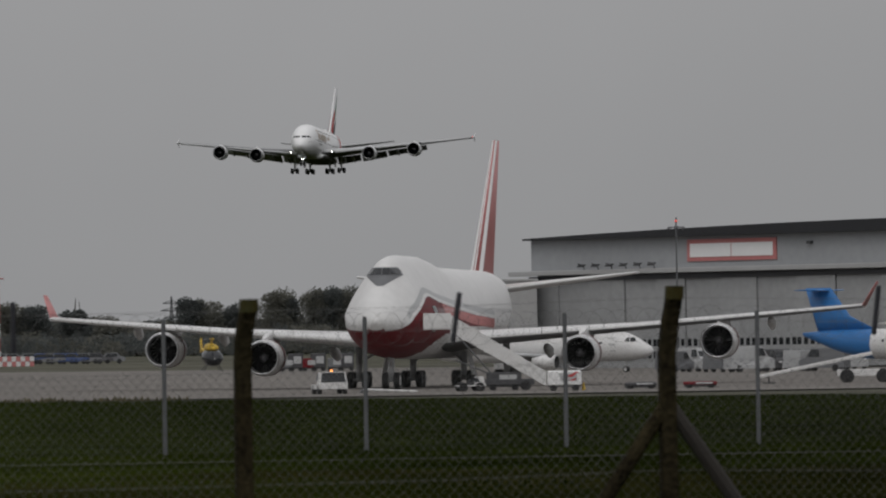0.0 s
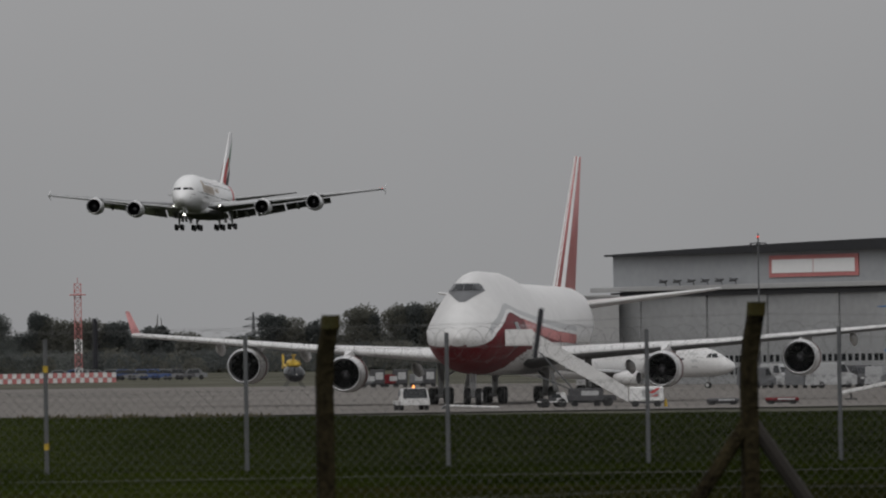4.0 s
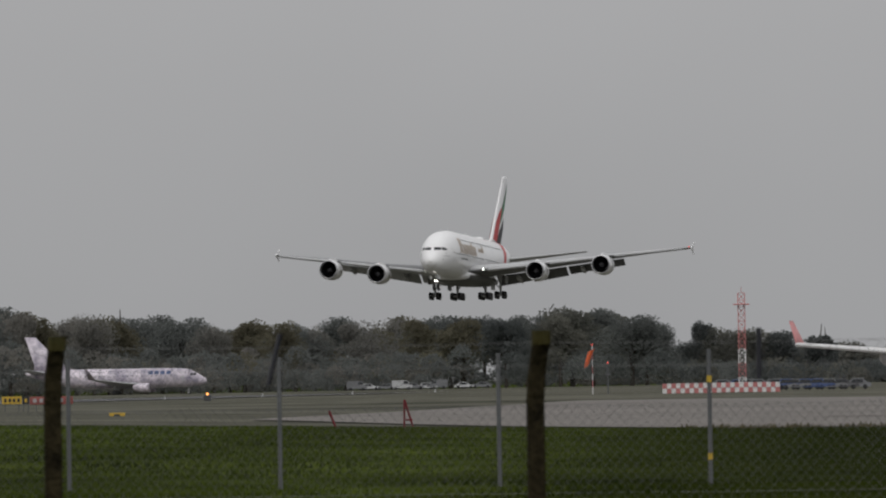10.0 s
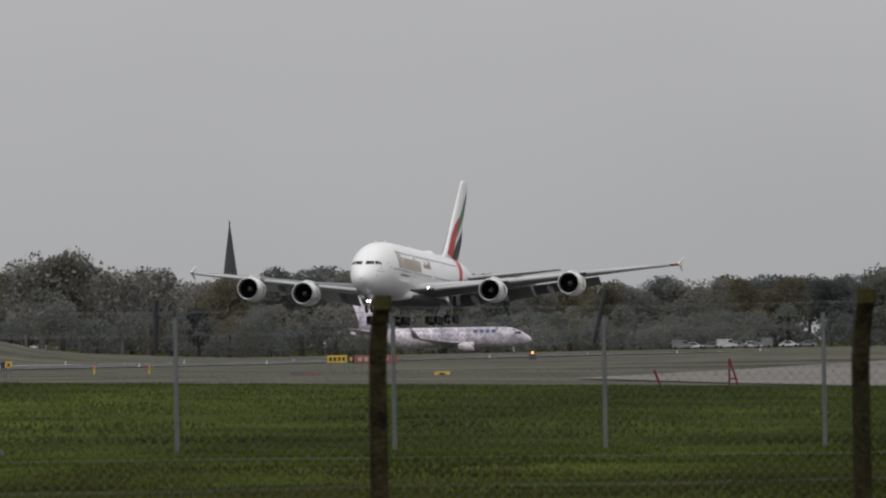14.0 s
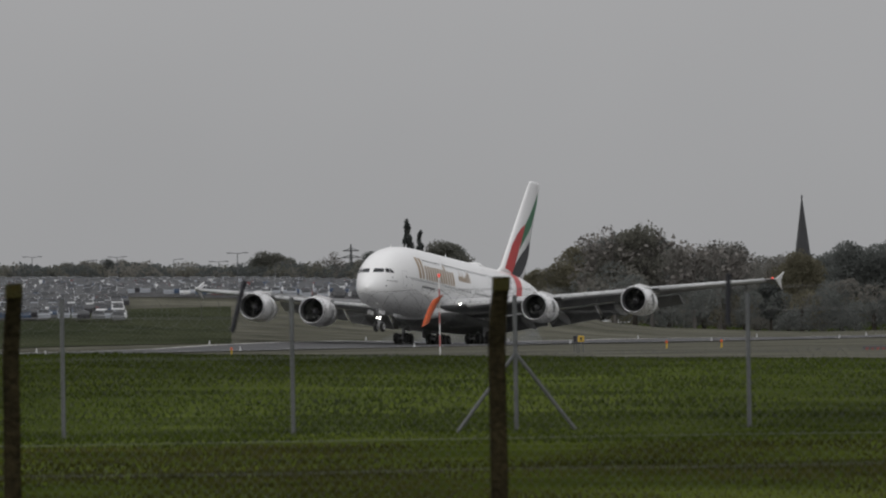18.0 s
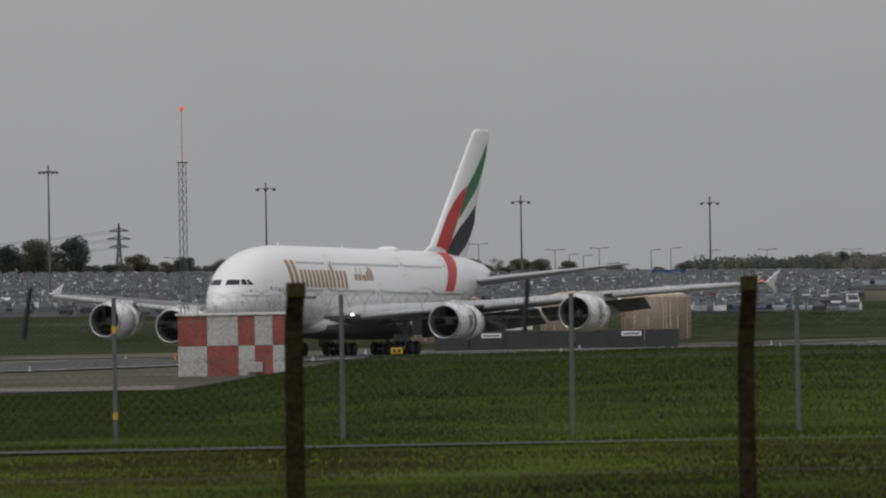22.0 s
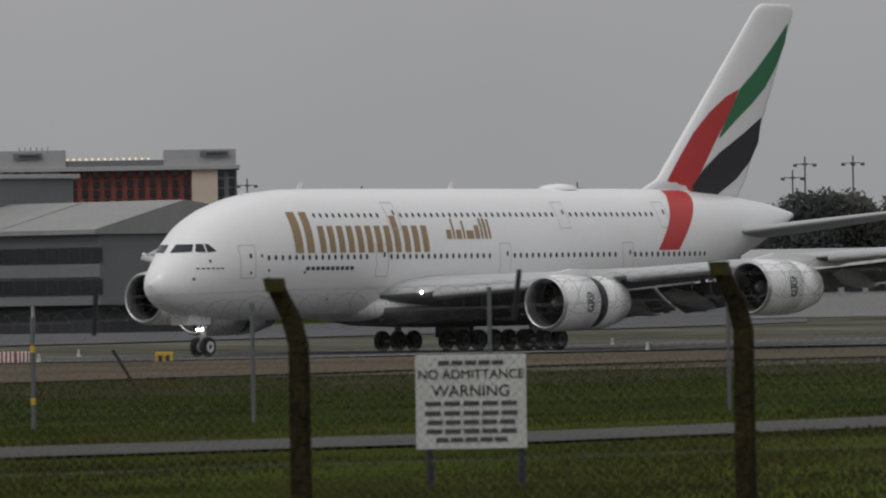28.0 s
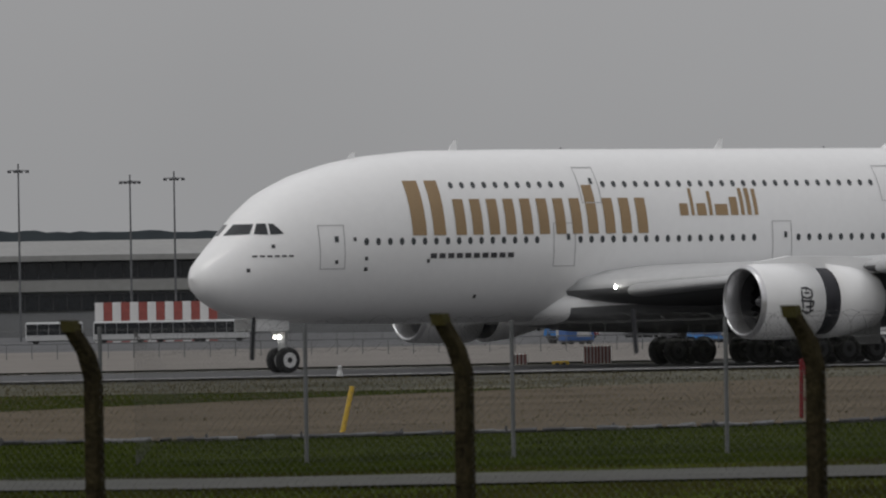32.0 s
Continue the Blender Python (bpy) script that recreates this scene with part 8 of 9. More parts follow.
for k, (u, w, h) in enumerate(((-9880, 16, .8), (-9850, 40, .4), (-9800, 18, .9), (-9760, 30, .5), (-9755, 14, .9))):
    z = 26.8
    seg("roof_unit", u, u + w, z, z + h, M["shadewall"], 22, 3)
for u, w, h in ((-10080, 30, .9), (-9760, 40, .8), (-9600, 35, 1.0), (-9560, 16, 1.6)):
    seg("roof_unit", u, u + w, 19.7, 19.7 + h, M["shadewall"], 18.3, .6)
seg("canopy", -9640, -9596, 22.5, 23.1, M["shadewall"], 17.5, 6)
for j in range(4):
    x = tx(-9632 + j * 20, 19)
    Bag().rod((x, 19, 19.6), (x, 19, 22.6), .22, n=8).make("canopy_post", M["shadewall"], term)
seg("canopy", -9490, -9425, 21.5, 22.1, M["greywall"], 18, 9)
x = tx(-9458, 20)
Bag().rod((x, 20, 17.9), (x, 20, 21.6), .3, n=8).make("canopy_post", M["greywall"], term)
seg("roof_box", -11276, -11086, 16.0, 24.2, M["darkwall"], 24, 10, label="dark clad plant box on the roof")
Bag().rod((tx(-8720), 22, 18), (tx(-8700), 22, 26), .25, n=6).make("roof_crane", M["darkmetal"], term)


seg("long_roof", -10560, -10290, 17.7, 20.4, M["darkwall"], 24, 8, label="dark flat roof edge")


def jet_bridge(u, d, length, turn, label):
    th = thing("boarding_bridge", facing(u, d, turn), label, "boarding bridge", "boarding bridges")
    tube = cuboid("tunnel", (0, 0, 5.4), (length, 2.8, 2.7), M["greywall"], th)
    for j in range(int(length / 1.6)):
        cuboid("window_pane", (-length / 2 + 1.6 * (j + .5), -1.42, 5.6), (1.25, .06, 1.3), M["cabin_glass"], tube, bevel=.01)
    cuboid("cab", (length / 2 + 1.2, 0, 5.3), (3.0, 3.6, 3.4), M["cladding"], th)
    for x in (-length * .3, length * .35):
        Bag().rod((x, -.9, 0), (x, -.9, 4), .2, n=8).rod((x, .9, 0), (x, .9, 4), .2, n=8).make("leg", M["steel"], th)
    cuboid("bogie", (length * .35, 0, .5), (1.8, 3.0, .9), M["darkmetal"], th)
    return th


jet_bridge(-9820, 1215, 9, 6, "grey glazed aircraft boarding bridge at the terminal")
jet_bridge(-9190, 1150, 14, -4, "grey glazed aircraft boarding bridge at the terminal")
jet_bridge(-11210, 1420, 30, 4, "grey glazed aircraft boarding bridge at the terminal")
jet_bridge(-10780, 1400, 12, 20, "grey glazed aircraft boarding bridge at the terminal")

# hotel behind
hot = thing("hotel", facing(-8024, 1420), "brown brick hotel with grey top bands behind the terminal", "hotel")
k_ = 1420 / F
hb = hot.matrix_basis.translation.z


def hz(y):
    return zat(y + 188, -8024, 1420) - hb


Wd = 440 * k_
cuboid("wall", (0, 8, hz(314) / 2), (Wd * .98, 15, hz(314)), M["brick"], hot)
cuboid("left_tower", (-Wd / 2 + 68 * k_, 7.6, (hz(275) + hz(309)) / 2), (137 * k_, 16, hz(275) - hz(309)), M["cladding"], hot)
cuboid("glazed_corner", (-Wd / 2 + 48 * k_, 7.9, (hz(309) + hz(420)) / 2), (88 * k_, 15.6, hz(309) - hz(420)), M["greywall"], hot, "blue-grey glazed corner")
cuboid("stair_tower", (-Wd / 2 + 110 * k_, 7.8, (hz(309) + hz(420)) / 2), (34 * k_, 15.8, hz(309) - hz(420)), M["cladding"], hot)
cuboid("right_tower", (Wd / 2 - 66 * k_, 7.7, (hz(277) + hz(309)) / 2), (128 * k_, 16, hz(277) - hz(309)), M["cladding"], hot)
cuboid("render_bay", (Wd / 2 - 58 * k_, 7.7, (hz(309) + hz(420)) / 2), (46 * k_, 16, hz(309) - hz(420)), M["tank"], hot, "cream rendered bay")
cuboid("glazed_corner", (Wd / 2 - 18 * k_, 7.9, (hz(309) + hz(420)) / 2), (34 * k_, 15.6, hz(309) - hz(420)), M["greywall"], hot, "blue-grey glazed corner")
cuboid("cornice", (0, 7.5, hz(309)), (Wd * 1.02, 17, .7), M["cladding"], hot)
cuboid("top_band", (0, 7.8, hz(301)), (Wd * .99, 15.6, hz(296) - hz(309)), M["greywall"], hot)
for r, y in enumerate((319, 336, 353, 370)):
    for j in [j for j in range(22) if j not in (4, 5, 6, 18, 19)]:
        x = -Wd / 2 + Wd * (j + .5) / 22
        cuboid("window", (x, .42 if 6 < j < 18 else .05, hz(y)), (.95, .5, 1.15), M["glass"], hot, bevel=.02)
for j in range(14):
    cuboid("roof_lamp", (-Wd / 2 + (140 + 11 * j) * k_, .2, hz(292)), (.35, .3, .3), M["amber_dim"], hot, bevel=.05)
for x in (-Wd / 2 + 70 * k_, Wd / 2 - 40 * k_):
    cuboid("sign_board", (x, -.75, hz(285)), (4.6, .12, .9), M["greywall"], hot)
    cuboid("sign_bar", (x + .3, -.84, hz(285)), (3.2, .08, .35), M["darkwall"], hot)
for j in range(6):
    Bag().rod((-Wd / 2 + (55 + 10 * j) * k_, 5, hz(275)), (-Wd / 2 + (55 + 10 * j) * k_, 5, hz(268)), .06, n=5).make("aerial", M["darkmetal"], hot)

# second terminal beyond the parked airliners
t2 = thing("office_terminal", facing(-11690, 1720), "stepped terminal block with pale bands and a dark roof", "terminal")
b2 = t2.matrix_basis.translation.z
k_ = 1720 / F


def tz(y):
    return zat(y + 174, -11690, 1720) - b2


W = 445 * k_
for y0, y1, mt, dy, ex in ((512, 660, "greywall", 1.0, 0), (512, 528, "cladding", 0, .6), (549, 571, "cladding", 0, .6), (586, 596, "cladding", -1.5, 2)):
    cuboid("storey_band", (0, 10 + dy, (tz(y0) + tz(y1)) / 2), (W + ex, 20, tz(y0) - tz(y1)), M[mt], t2)
Bag().rings([[(x, -.6, tz(513)), (x, 2.5, tz(486)), (x, 18, tz(484)), (x, 20.5, tz(513))] for x in (-W / 2, W / 2)]).make("roof", M["roof"], t2, "dark sloping roof")
for x, w in ((-60, 90), (100, 130)):
    cuboid("roof_plant", (x * k_, 10, tz(481)), (w * k_, 8, 1.6), M["darkwall"], t2)
for y in (539, 579):
    wb2 = cuboid("window_band", (0, .45, tz(y)), (W * .96, .5, 1.6), M["darkwall"], t2)
    for j in range(30):
        cuboid("window_pane", (-W * .47 + W * .94 * (j + .5) / 30, .15, tz(y)), (W * .94 / 30 - .25, .1, 1.35), M["glass"], wb2, bevel=.01)
lowb = thing("low_pier", facing(-12100, 1680), "low pale pier building beside the stands", "building")
cuboid("wall", (0, 4, 2.3), (30, 8, 4.6), M["greywall"], lowb)
cuboid("roof", (0, 4, 4.8), (31, 9, .5), M["cladding"], lowb)

# pier building at the far left
p2 = thing("pier_building", facing(-12870, 1660, -2), "grey pier building with dark glazing and a pale roof", "building")
b3 = p2.matrix_basis.translation.z
k_ = 1660 / F
W = 1180 * k_


def pz(y):
    return zat(y + 260, -12870, 1660) - b3


cuboid("wall", (0, 12, pz(452) / 2), (W, 22, pz(452)), M["greywall"], p2)
Bag().rings([[(x, -1.2, pz(456)), (x, -1.2, pz(446)), (x, 12, pz(424) + .5), (x, 24, pz(446)), (x, 24, pz(456))] for x in (-W / 2 - 1, W / 2 + 1)]).make("roof", M["roof_pale"], p2, "pale metal roof")
for y0, y1 in ((457, 488), (514, 545)):
    wb3 = cuboid("window_band", (0, .9, (pz(y0) + pz(y1)) / 2), (W * .98, .3, pz(y0) - pz(y1)), M["darkwall"], p2)
    for j in range(46):
        cuboid("window_pane", (-W * .49 + W * .98 * (j + .5) / 46, .7, (pz(y0) + pz(y1)) / 2), (W * .98 / 46 - .35, .1, pz(y0) - pz(y1) - .5), M["glass"], wb3, bevel=.01)
cuboid("balcony_band", (0, .5, (pz(490) + pz(510)) / 2), (W, 1.0, pz(490) - pz(510)), M["roof_pale"], p2)
for j in range(7):
    cuboid("roof_vent", (-W * .4 + j * W * .13, 6, pz(436)), (4.5, 2, .5), M["darkwall"], p2)

# apron clutter before the terminal
krnd = random.Random(9)
for k in range(120):
    u = -12000 + krnd.uniform(0, 1) ** 1.5 * 3500
    d = krnd.uniform(1020, 1180) + (krnd.uniform(0, 200) if u < -10200 else 0)
    q = krnd.random()
    if q < .18:
        vc = krnd.choice((("dirtywhite", "white"), ("belly", "grey"), ("greywall", "dark grey"), ("navy", "navy"), ("greywall", "dark grey")))
        vehicle(facing(u, d, krnd.choice((0, 180, 90))), "service_van", vc[1] + " airport service van on the terminal apron", "van", 5, 2, 2.2, M[vc[0]], van=True, group="apron vans")
    elif q < .36:
        vehicle(facing(u, d, krnd.choice((0, 180))), "tow_tractor", "small apron tractor on the terminal apron", "tractor", 3.2, 1.7, 1.5, M[krnd.choice(("dirtywhite", "blue", "darkred", "greywall"))], bed=True, group="apron tractors")
    elif q < .8:
        ground_cart(u, d, krnd.uniform(2, 3.5), krnd.uniform(.7, 1.6), M[krnd.choice(("belly", "greywall", "navy", "blue_tarp", "darkwall", "darkmetal", "dirtywhite"))], "boxy baggage and service cart on the terminal apron", "baggage_cart")
    else:
        th = thing("passenger_stairs", facing(u, d, krnd.uniform(-40, 40)), "mobile white passenger stairs on the terminal apron", "aircraft stairs", "apron stairs")
        for sd in (-1, 1):
            Bag().add([(-2.2, sd * .7, 3.9), (-2.2, sd * .7, 2.7), (2.4, sd * .7, .3), (2.4, sd * .7, 1.2), (-2.2, sd * .76, 3.9), (-2.2, sd * .76, 2.7), (2.4, sd * .76, .3), (2.4, sd * .76, 1.2)], [(0, 1, 2, 3), (7, 6, 5, 4), (0, 4, 5, 1), (1, 5, 6, 2), (2, 6, 7, 3), (3, 7, 4, 0)]).make("side_panel", M["dirtywhite"], th)
        cuboid("tread_ramp", (.1, 0, 1.55), (5.2, 1.4, .1), M["steel"], th, m=pose(0, 0, 0, 0, 27.5, 0))
        cuboid("chassis", (0, 0, .5), (4, 1.4, .3), M["darkmetal"], th)
        for x in (-1.4, 1.4):
            for sd in (-1, 1):
                wheel_small(th, x, sd * .7, .3, .2)
for k in range(70):
    u = -12000 + krnd.uniform(0, 1900)
    d = krnd.uniform(1150, 1420)
    th = thing("apron_equipment", facing(u, d, krnd.uniform(-35, 35)), krnd.choice(("low dark ground equipment frame on the apron", "stacked grey ground equipment on the apron")), "ground equipment", "loose ramp equipment")
    w, h = krnd.uniform(1.5, 4.0), krnd.uniform(.5, 1.5)
    cuboid("bed", (0, 0, .45), (w, 1.5, .25), M["darkmetal"], th)
    cuboid("load", (krnd.uniform(-.3, .3), 0, .6 + h / 2), (w * krnd.uniform(.4, .9), 1.3, h), M[krnd.choice(("greywall", "belly", "darkwall", "blue_tarp", "darkred", "dirtywhite", "darkmetal", "greywall"))], th, bevel=.08)
    Bag().rod((-w / 2, -.6, .2), (-w / 2, -.6, krnd.uniform(1.2, 2.4)), .05, n=5).rod((w / 2, -.6, .2), (w / 2, -.6, krnd.uniform(1.0, 2.0)), .05, n=5).rod((-w / 2, -.6, 1.1), (w / 2, -.6, .9), .05, n=5).make("frame", M["steel"], th)
    for x in (-w * .35, w * .35):
        Bag().turn([(-.8, .22), (.8, .22)], "y", 10, (x, 0, .22)).make("axle", M["rubber"], th)
STOCK = [o for o in scene.objects if o.parent is None and o.name.split(".")[0] in ("apron_equipment", "baggage_cart", "service_van", "tow_tractor") and o.location.x < -500]
lrnd = random.Random(14)
for k in range(95):
    u = lrnd.uniform(-12380, -10050)
    near = 760 if u < -11200 else 930
    copy_thing(lrnd.choice(STOCK), facing(u, lrnd.uniform(near, near + 260), lrnd.choice((0, 180)) + lrnd.uniform(-30, 30)))
ca = thing("site_cabin", facing(-11195, 1180), "white portable site cabin on the apron", "cabin")
cuboid("body", (0, 0, 1.8), (7.0, 2.5, 2.6), M["white"], ca)
for x in (-2, 1.0):
    cuboid("window", (x, -1.28, 2.0), (1.2, .08, 1.0), M["glass"], ca)
for k, u in enumerate((-13270, -13150, -13050, -12975)):
    th = thing("apron_bus", facing(u, 1120, 0), "white apron bus with a long dark window band", "bus", "apron buses")
    cuboid("body", (0, 0, 1.55), (7.2, 2.5, 2.5), M["belly"], th, bevel=.2)
    for j in range(5):
        cuboid("window", (-2.8 + 1.4 * j, -1.27, 1.85), (1.34, .06, 1.35), M["glass"], th)
    for x in (-2.3, 2.3):
        for sd in (-1, 1):
            wheel_small(th, x, sd * 1.05, .45, .3)
for k in range(14):
    th = thing("marker_barrier", facing(-13190 + k * 15.5, 1150), "", "barrier")
    tagged(th, "dull red upright marker panel in a striped row" if k % 2 else "white upright marker panel in a striped row", "marker panel", "striped marker panels")
    cuboid("panel", (0, 0, 2.6), (1.1, .25, 5.2), M["cabin_red"] if k % 2 else M["dirtywhite"], th)


def stripe_board(u, d, w, h, n=7):
    th = thing("striped_board", facing(u, d), "white board with dull red upright stripes beside the runway", "marker board", "striped boards")
    cuboid("board", (0, 0, h / 2 + .1), (w, .12, h), M["white"], th)
    for j in range(n):
        cuboid("stripe", (-w / 2 + w * (j + .5) / n, -.08, h / 2 + .1), (w / n * .45, .05, h), M["cabin_red"], th, bevel=.01)
    for x in (-w * .4, w * .4):
        Bag().rod((x, .1, 0), (x, .1, h * .6), .04, n=6).make("leg", M["steel"], th)
    return th


for u, w, h in ((-12322, .75, .9), (-12298, .75, .9), (-12448, .8, .55), (-8214, .9, .6), (-8190, .8, .6), (-8420, .7, .8)):
    stripe_board(u, 475, w, h, 4)
for u in (-9748, -9390):
    th = thing("approach_light_post", facing(u, 412), "red T-shaped light post beside the runway", "light post", "red light posts")
    Bag().turn([(0, .2), (.05, .2), (.07, .16), (1.15, .16)], "z", 14).make("column", M["red_post"], th, "", True)
    Bag().turn([(-.55, .18), (-.5, .24), (.5, .24), (.55, .18)], "x", 14, (0, 0, 1.45)).make("light_head", M["red_post"], th, "", True)
    Bag().rod((0, 0, 1.1), (0, 0, 1.3), .09, n=8).make("neck", M["darkmetal"], th)
stub = thing("cable_stub", facing(-9663, 450), "short weathered brown stub post", "post")
Bag().rod((-.1, 0, 0), (-.05, 0, .95), .12, n=8).rod((.2, 0, 0), (.1, 0, .6), .08, n=8).make("stump", M["concrete_post"], stub)
# pipe and debris line at the edge of the dry grass
for k in range(80):
    u = -13380 + k * 30 + krnd.uniform(-9, 9)
    dd = float(np.interp(u, (-13364, -11864, -11388, -10500, -9000), (191, 202, 212, 250, 297)))
    th = thing("pipe_length", facing(u, dd, krnd.uniform(-4, 4)), "short grey pipe length lying along the grass edge", "pipe", "pipe lengths")
    Bag().rod((-krnd.uniform(.1, .34), 0, .06), (krnd.uniform(.1, .3), krnd.uniform(-.1, .1), .04 + krnd.uniform(0, .05)), krnd.uniform(.025, .06), n=6).make("tube", M[krnd.choice(("greywall", "shadewall", "darkmetal", "greywall", "darkwall"))], th)
    if k % 6 == 0:
        Bag().rod((.1, 0, 0), (.1, 0, .17), .03, n=6).make("peg", M["darkmetal"], th)
# low airside railing beyond the runway
rail = thing("airside_railing", Matrix.Identity(4), "low grey airside railing beyond the runway", "railing")
for k in range(64):
    p = spot(-13400 + k * 45, 640)
    Bag().rod((p.x, p.y, p.z), (p.x, p.y, p.z + 1.2), .035, n=5).make("post", M["steel"], rail)
rings = []
for k in range(64):
    p = spot(-13400 + k * 45, 640)
    rings.append([(p.x, p.y, p.z + 1.15), (p.x, p.y, p.z + 1.22), (p.x, p.y + .06, p.z + 1.18)])
Bag().rings(rings).make("rail", M["steel"], rail)

# warning board behind the near fence
wsg = thing("warning_sign", facing(-7397, 72), "weathered white warning sign on two dark posts", "sign")
k_ = 72 / F
zb = wsg.matrix_basis.translation.z


def wz(y):
    return zat(y + 188, -7397, 72) - zb


cuboid("board", (0, 0, (wz(638) + wz(805)) / 2), (196 * k_, .02, wz(638) - wz(805)), M["sign_white"], wsg, bevel=.005)
for x in (-74, 88):
    Bag().rod((x * k_, .03, -.2), (x * k_, .03, wz(780)), .032, n=8).make("post", M["black"], wsg)


def words(text, x, z, size, parent, y, material):
    cu = bpy.data.curves.new("sign_text", "FONT")
    cu.body, cu.size, cu.align_x, cu.align_y, cu.extrude = text, size, "CENTER", "CENTER", .001
    cu.materials.append(material)
    ob = new("sign_text", cu)
    ob.parent = parent
    ob.matrix_basis = pose(x, y, z, 90)
    return ob


words("NO ADMITTANCE", 0, wz(673), .105, wsg, -.016, M["black"])
words("WARNING", 0, wz(703), .13, wsg, -.016, M["black"])
for k, (y, w) in enumerate(((652, 120), (724, 168), (741, 170), (757, 160), (773, 165), (788, 130))):
    for j in range(5):
        cuboid("text_bar", ((-w / 2 + w * (j + .5) / 5) * k_, -.014, wz(y)), (w / 5 * .84 * k_, .004, .036), M["darkmetal"], wsg, bevel=.001)


# trees of the pattern set that found no place
for kind, src in TREES.items():
    for ob in src:
        if ob.name not in USED:
            for ch in list(ob.children):
                bpy.data.objects.remove(ch)
            bpy.data.objects.remove(ob)


# ---- grass ----
def grass_field(name, u0, u1, d0, d1, count, seed, h0, h1, label, material, power=1.0):
    rg = np.random.RandomState(seed)
    U = rg.uniform(u0, u1, count)
    D = d0 + (d1 - d0) * rg.uniform(0, 1, count) ** power
    X, Y = D * np.sin(U / F), D * np.cos(U / F)
    ui = np.clip(U, UC[0], UC[-1])
    kk = np.clip(np.searchsorted(UC, ui) - 1, 0, len(UC) - 2)
    ua = np.array(UC)
    w = (ui - ua[kk]) / (ua[kk + 1] - ua[kk])
    da = np.array(DS)
    ii = np.clip(np.searchsorted(da, D) - 1, 0, len(DS) - 2)
    q = (D - da[ii]) / (da[ii + 1] - da[ii])
    Z = EYE + (TAB[kk, ii] * (1 - q) + TAB[kk, ii + 1] * q) * (1 - w) + (TAB[kk + 1, ii] * (1 - q) + TAB[kk + 1, ii + 1] * q) * w
    so = X * RD.x + Y * RD.y
    oo = np.abs(X * RL.x + Y * RL.y + 367.65)
    Z = Z - .55 * np.interp(so, (-800, -700, -430, -300), (0, 1, 1, 0)) * np.interp(oo, (32, 95), (1, 0))
    # keep the perimeter road clear
    pn = np.interp(U, (-16000, -13000, -10500, -8700, -7300, -6500, -4000, -3300, -2800, -1000, 2600), (104, 94.5, 89.5, 91, 90.5, 95, 105, 106.3, 107.2, 110, 118))
    pf = np.interp(U, (-16000, -13000, -10500, -8700, -7300, -6500, -4000, -3300, -2800, -1000, 2600), (111, 102, 97, 98, 97, 102, 107.2, 107.6, 107.7, 110.4, 118.4))
    keep = (D < pn - .1) | (D > pf + .1)
    X, Y, Z, D = X[keep], Y[keep], Z[keep], D[keep]
    n = len(X)
    lump = np.array([noise.noise(Vector((x * .35, y * .12, seed))) for x, y in zip(X, Y)])
    H = rg.uniform(h0, h1, n) * (1 + .9 * lump)
    W = H * rg.uniform(.25, .5, n)
    a = rg.uniform(0, 2 * pi, n)
    lean = rg.normal(0, .35, (n, 2)) * H[:, None]
    V = np.empty((n, 3, 3))
    V[:, 0] = np.stack([X - W * np.cos(a), Y - W * np.sin(a), Z - .01], 1)
    V[:, 1] = np.stack([X + W * np.cos(a), Y + W * np.sin(a), Z - .01], 1)
    V[:, 2] = np.stack([X + lean[:, 0], Y + lean[:, 1], Z + H], 1)
    me = bpy.data.meshes.new(name)
    me.vertices.add(3 * n)
    me.vertices.foreach_set("co", V.reshape(-1))
    me.loops.add(3 * n)
    me.loops.foreach_set("vertex_index", np.arange(3 * n))
    me.polygons.add(n)
    me.polygons.foreach_set("loop_start", np.arange(n) * 3)
    me.materials.append(material)
    me.update()
    me.validate()
    return tagged(new(name, me), label, "grass", kind="stuff")


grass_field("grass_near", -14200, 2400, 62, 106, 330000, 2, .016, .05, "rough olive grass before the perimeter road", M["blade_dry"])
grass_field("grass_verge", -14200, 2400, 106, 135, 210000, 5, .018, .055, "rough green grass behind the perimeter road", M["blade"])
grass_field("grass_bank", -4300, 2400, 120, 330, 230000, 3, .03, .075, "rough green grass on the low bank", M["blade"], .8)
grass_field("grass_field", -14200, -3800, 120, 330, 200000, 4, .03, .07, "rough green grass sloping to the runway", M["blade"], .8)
grass_field("grass_dry", -14200, -5800, 215, 470, 150000, 6, .03, .09, "dead straw-coloured grass beside the runway", M["straw"], .9)
grass_field("weeds", -120, 330, 556, 566, 400, 7, .12, .3, "dry weeds on the apron's edge", M["straw"])

# ---- tyre smoke at touchdown, in soft thin puffs that drift after the aircraft has passed ----
sm = bpy.data.materials.new("tyre_smoke")
sm.use_nodes = True
nt = sm.node_tree
nt.nodes.remove(nt.nodes["Principled BSDF"])
df, tl, tr = nt.nodes.new("ShaderNodeBsdfDiffuse"), nt.nodes.new("ShaderNodeBsdfTranslucent"), nt.nodes.new("ShaderNodeBsdfTransparent")
for n in (df, tl):
    n.inputs["Color"].default_value = (.74, .81, .90, 1)
half, veil = nt.nodes.new("ShaderNodeMixShader"), nt.nodes.new("ShaderNodeMixShader")
nt.links.new(df.outputs[0], half.inputs[1])
nt.links.new(tl.outputs[0], half.inputs[2])
nt.links.new(tr.outputs[0], veil.inputs[1])
nt.links.new(half.outputs[0], veil.inputs[2])
nt.links.new(veil.outputs[0], nt.nodes["Material Output"].inputs["Surface"])
nz = nt.nodes.new("ShaderNodeTexNoise")
nz.inputs["Scale"].default_value = .35
nz.inputs["Detail"].default_value = 5
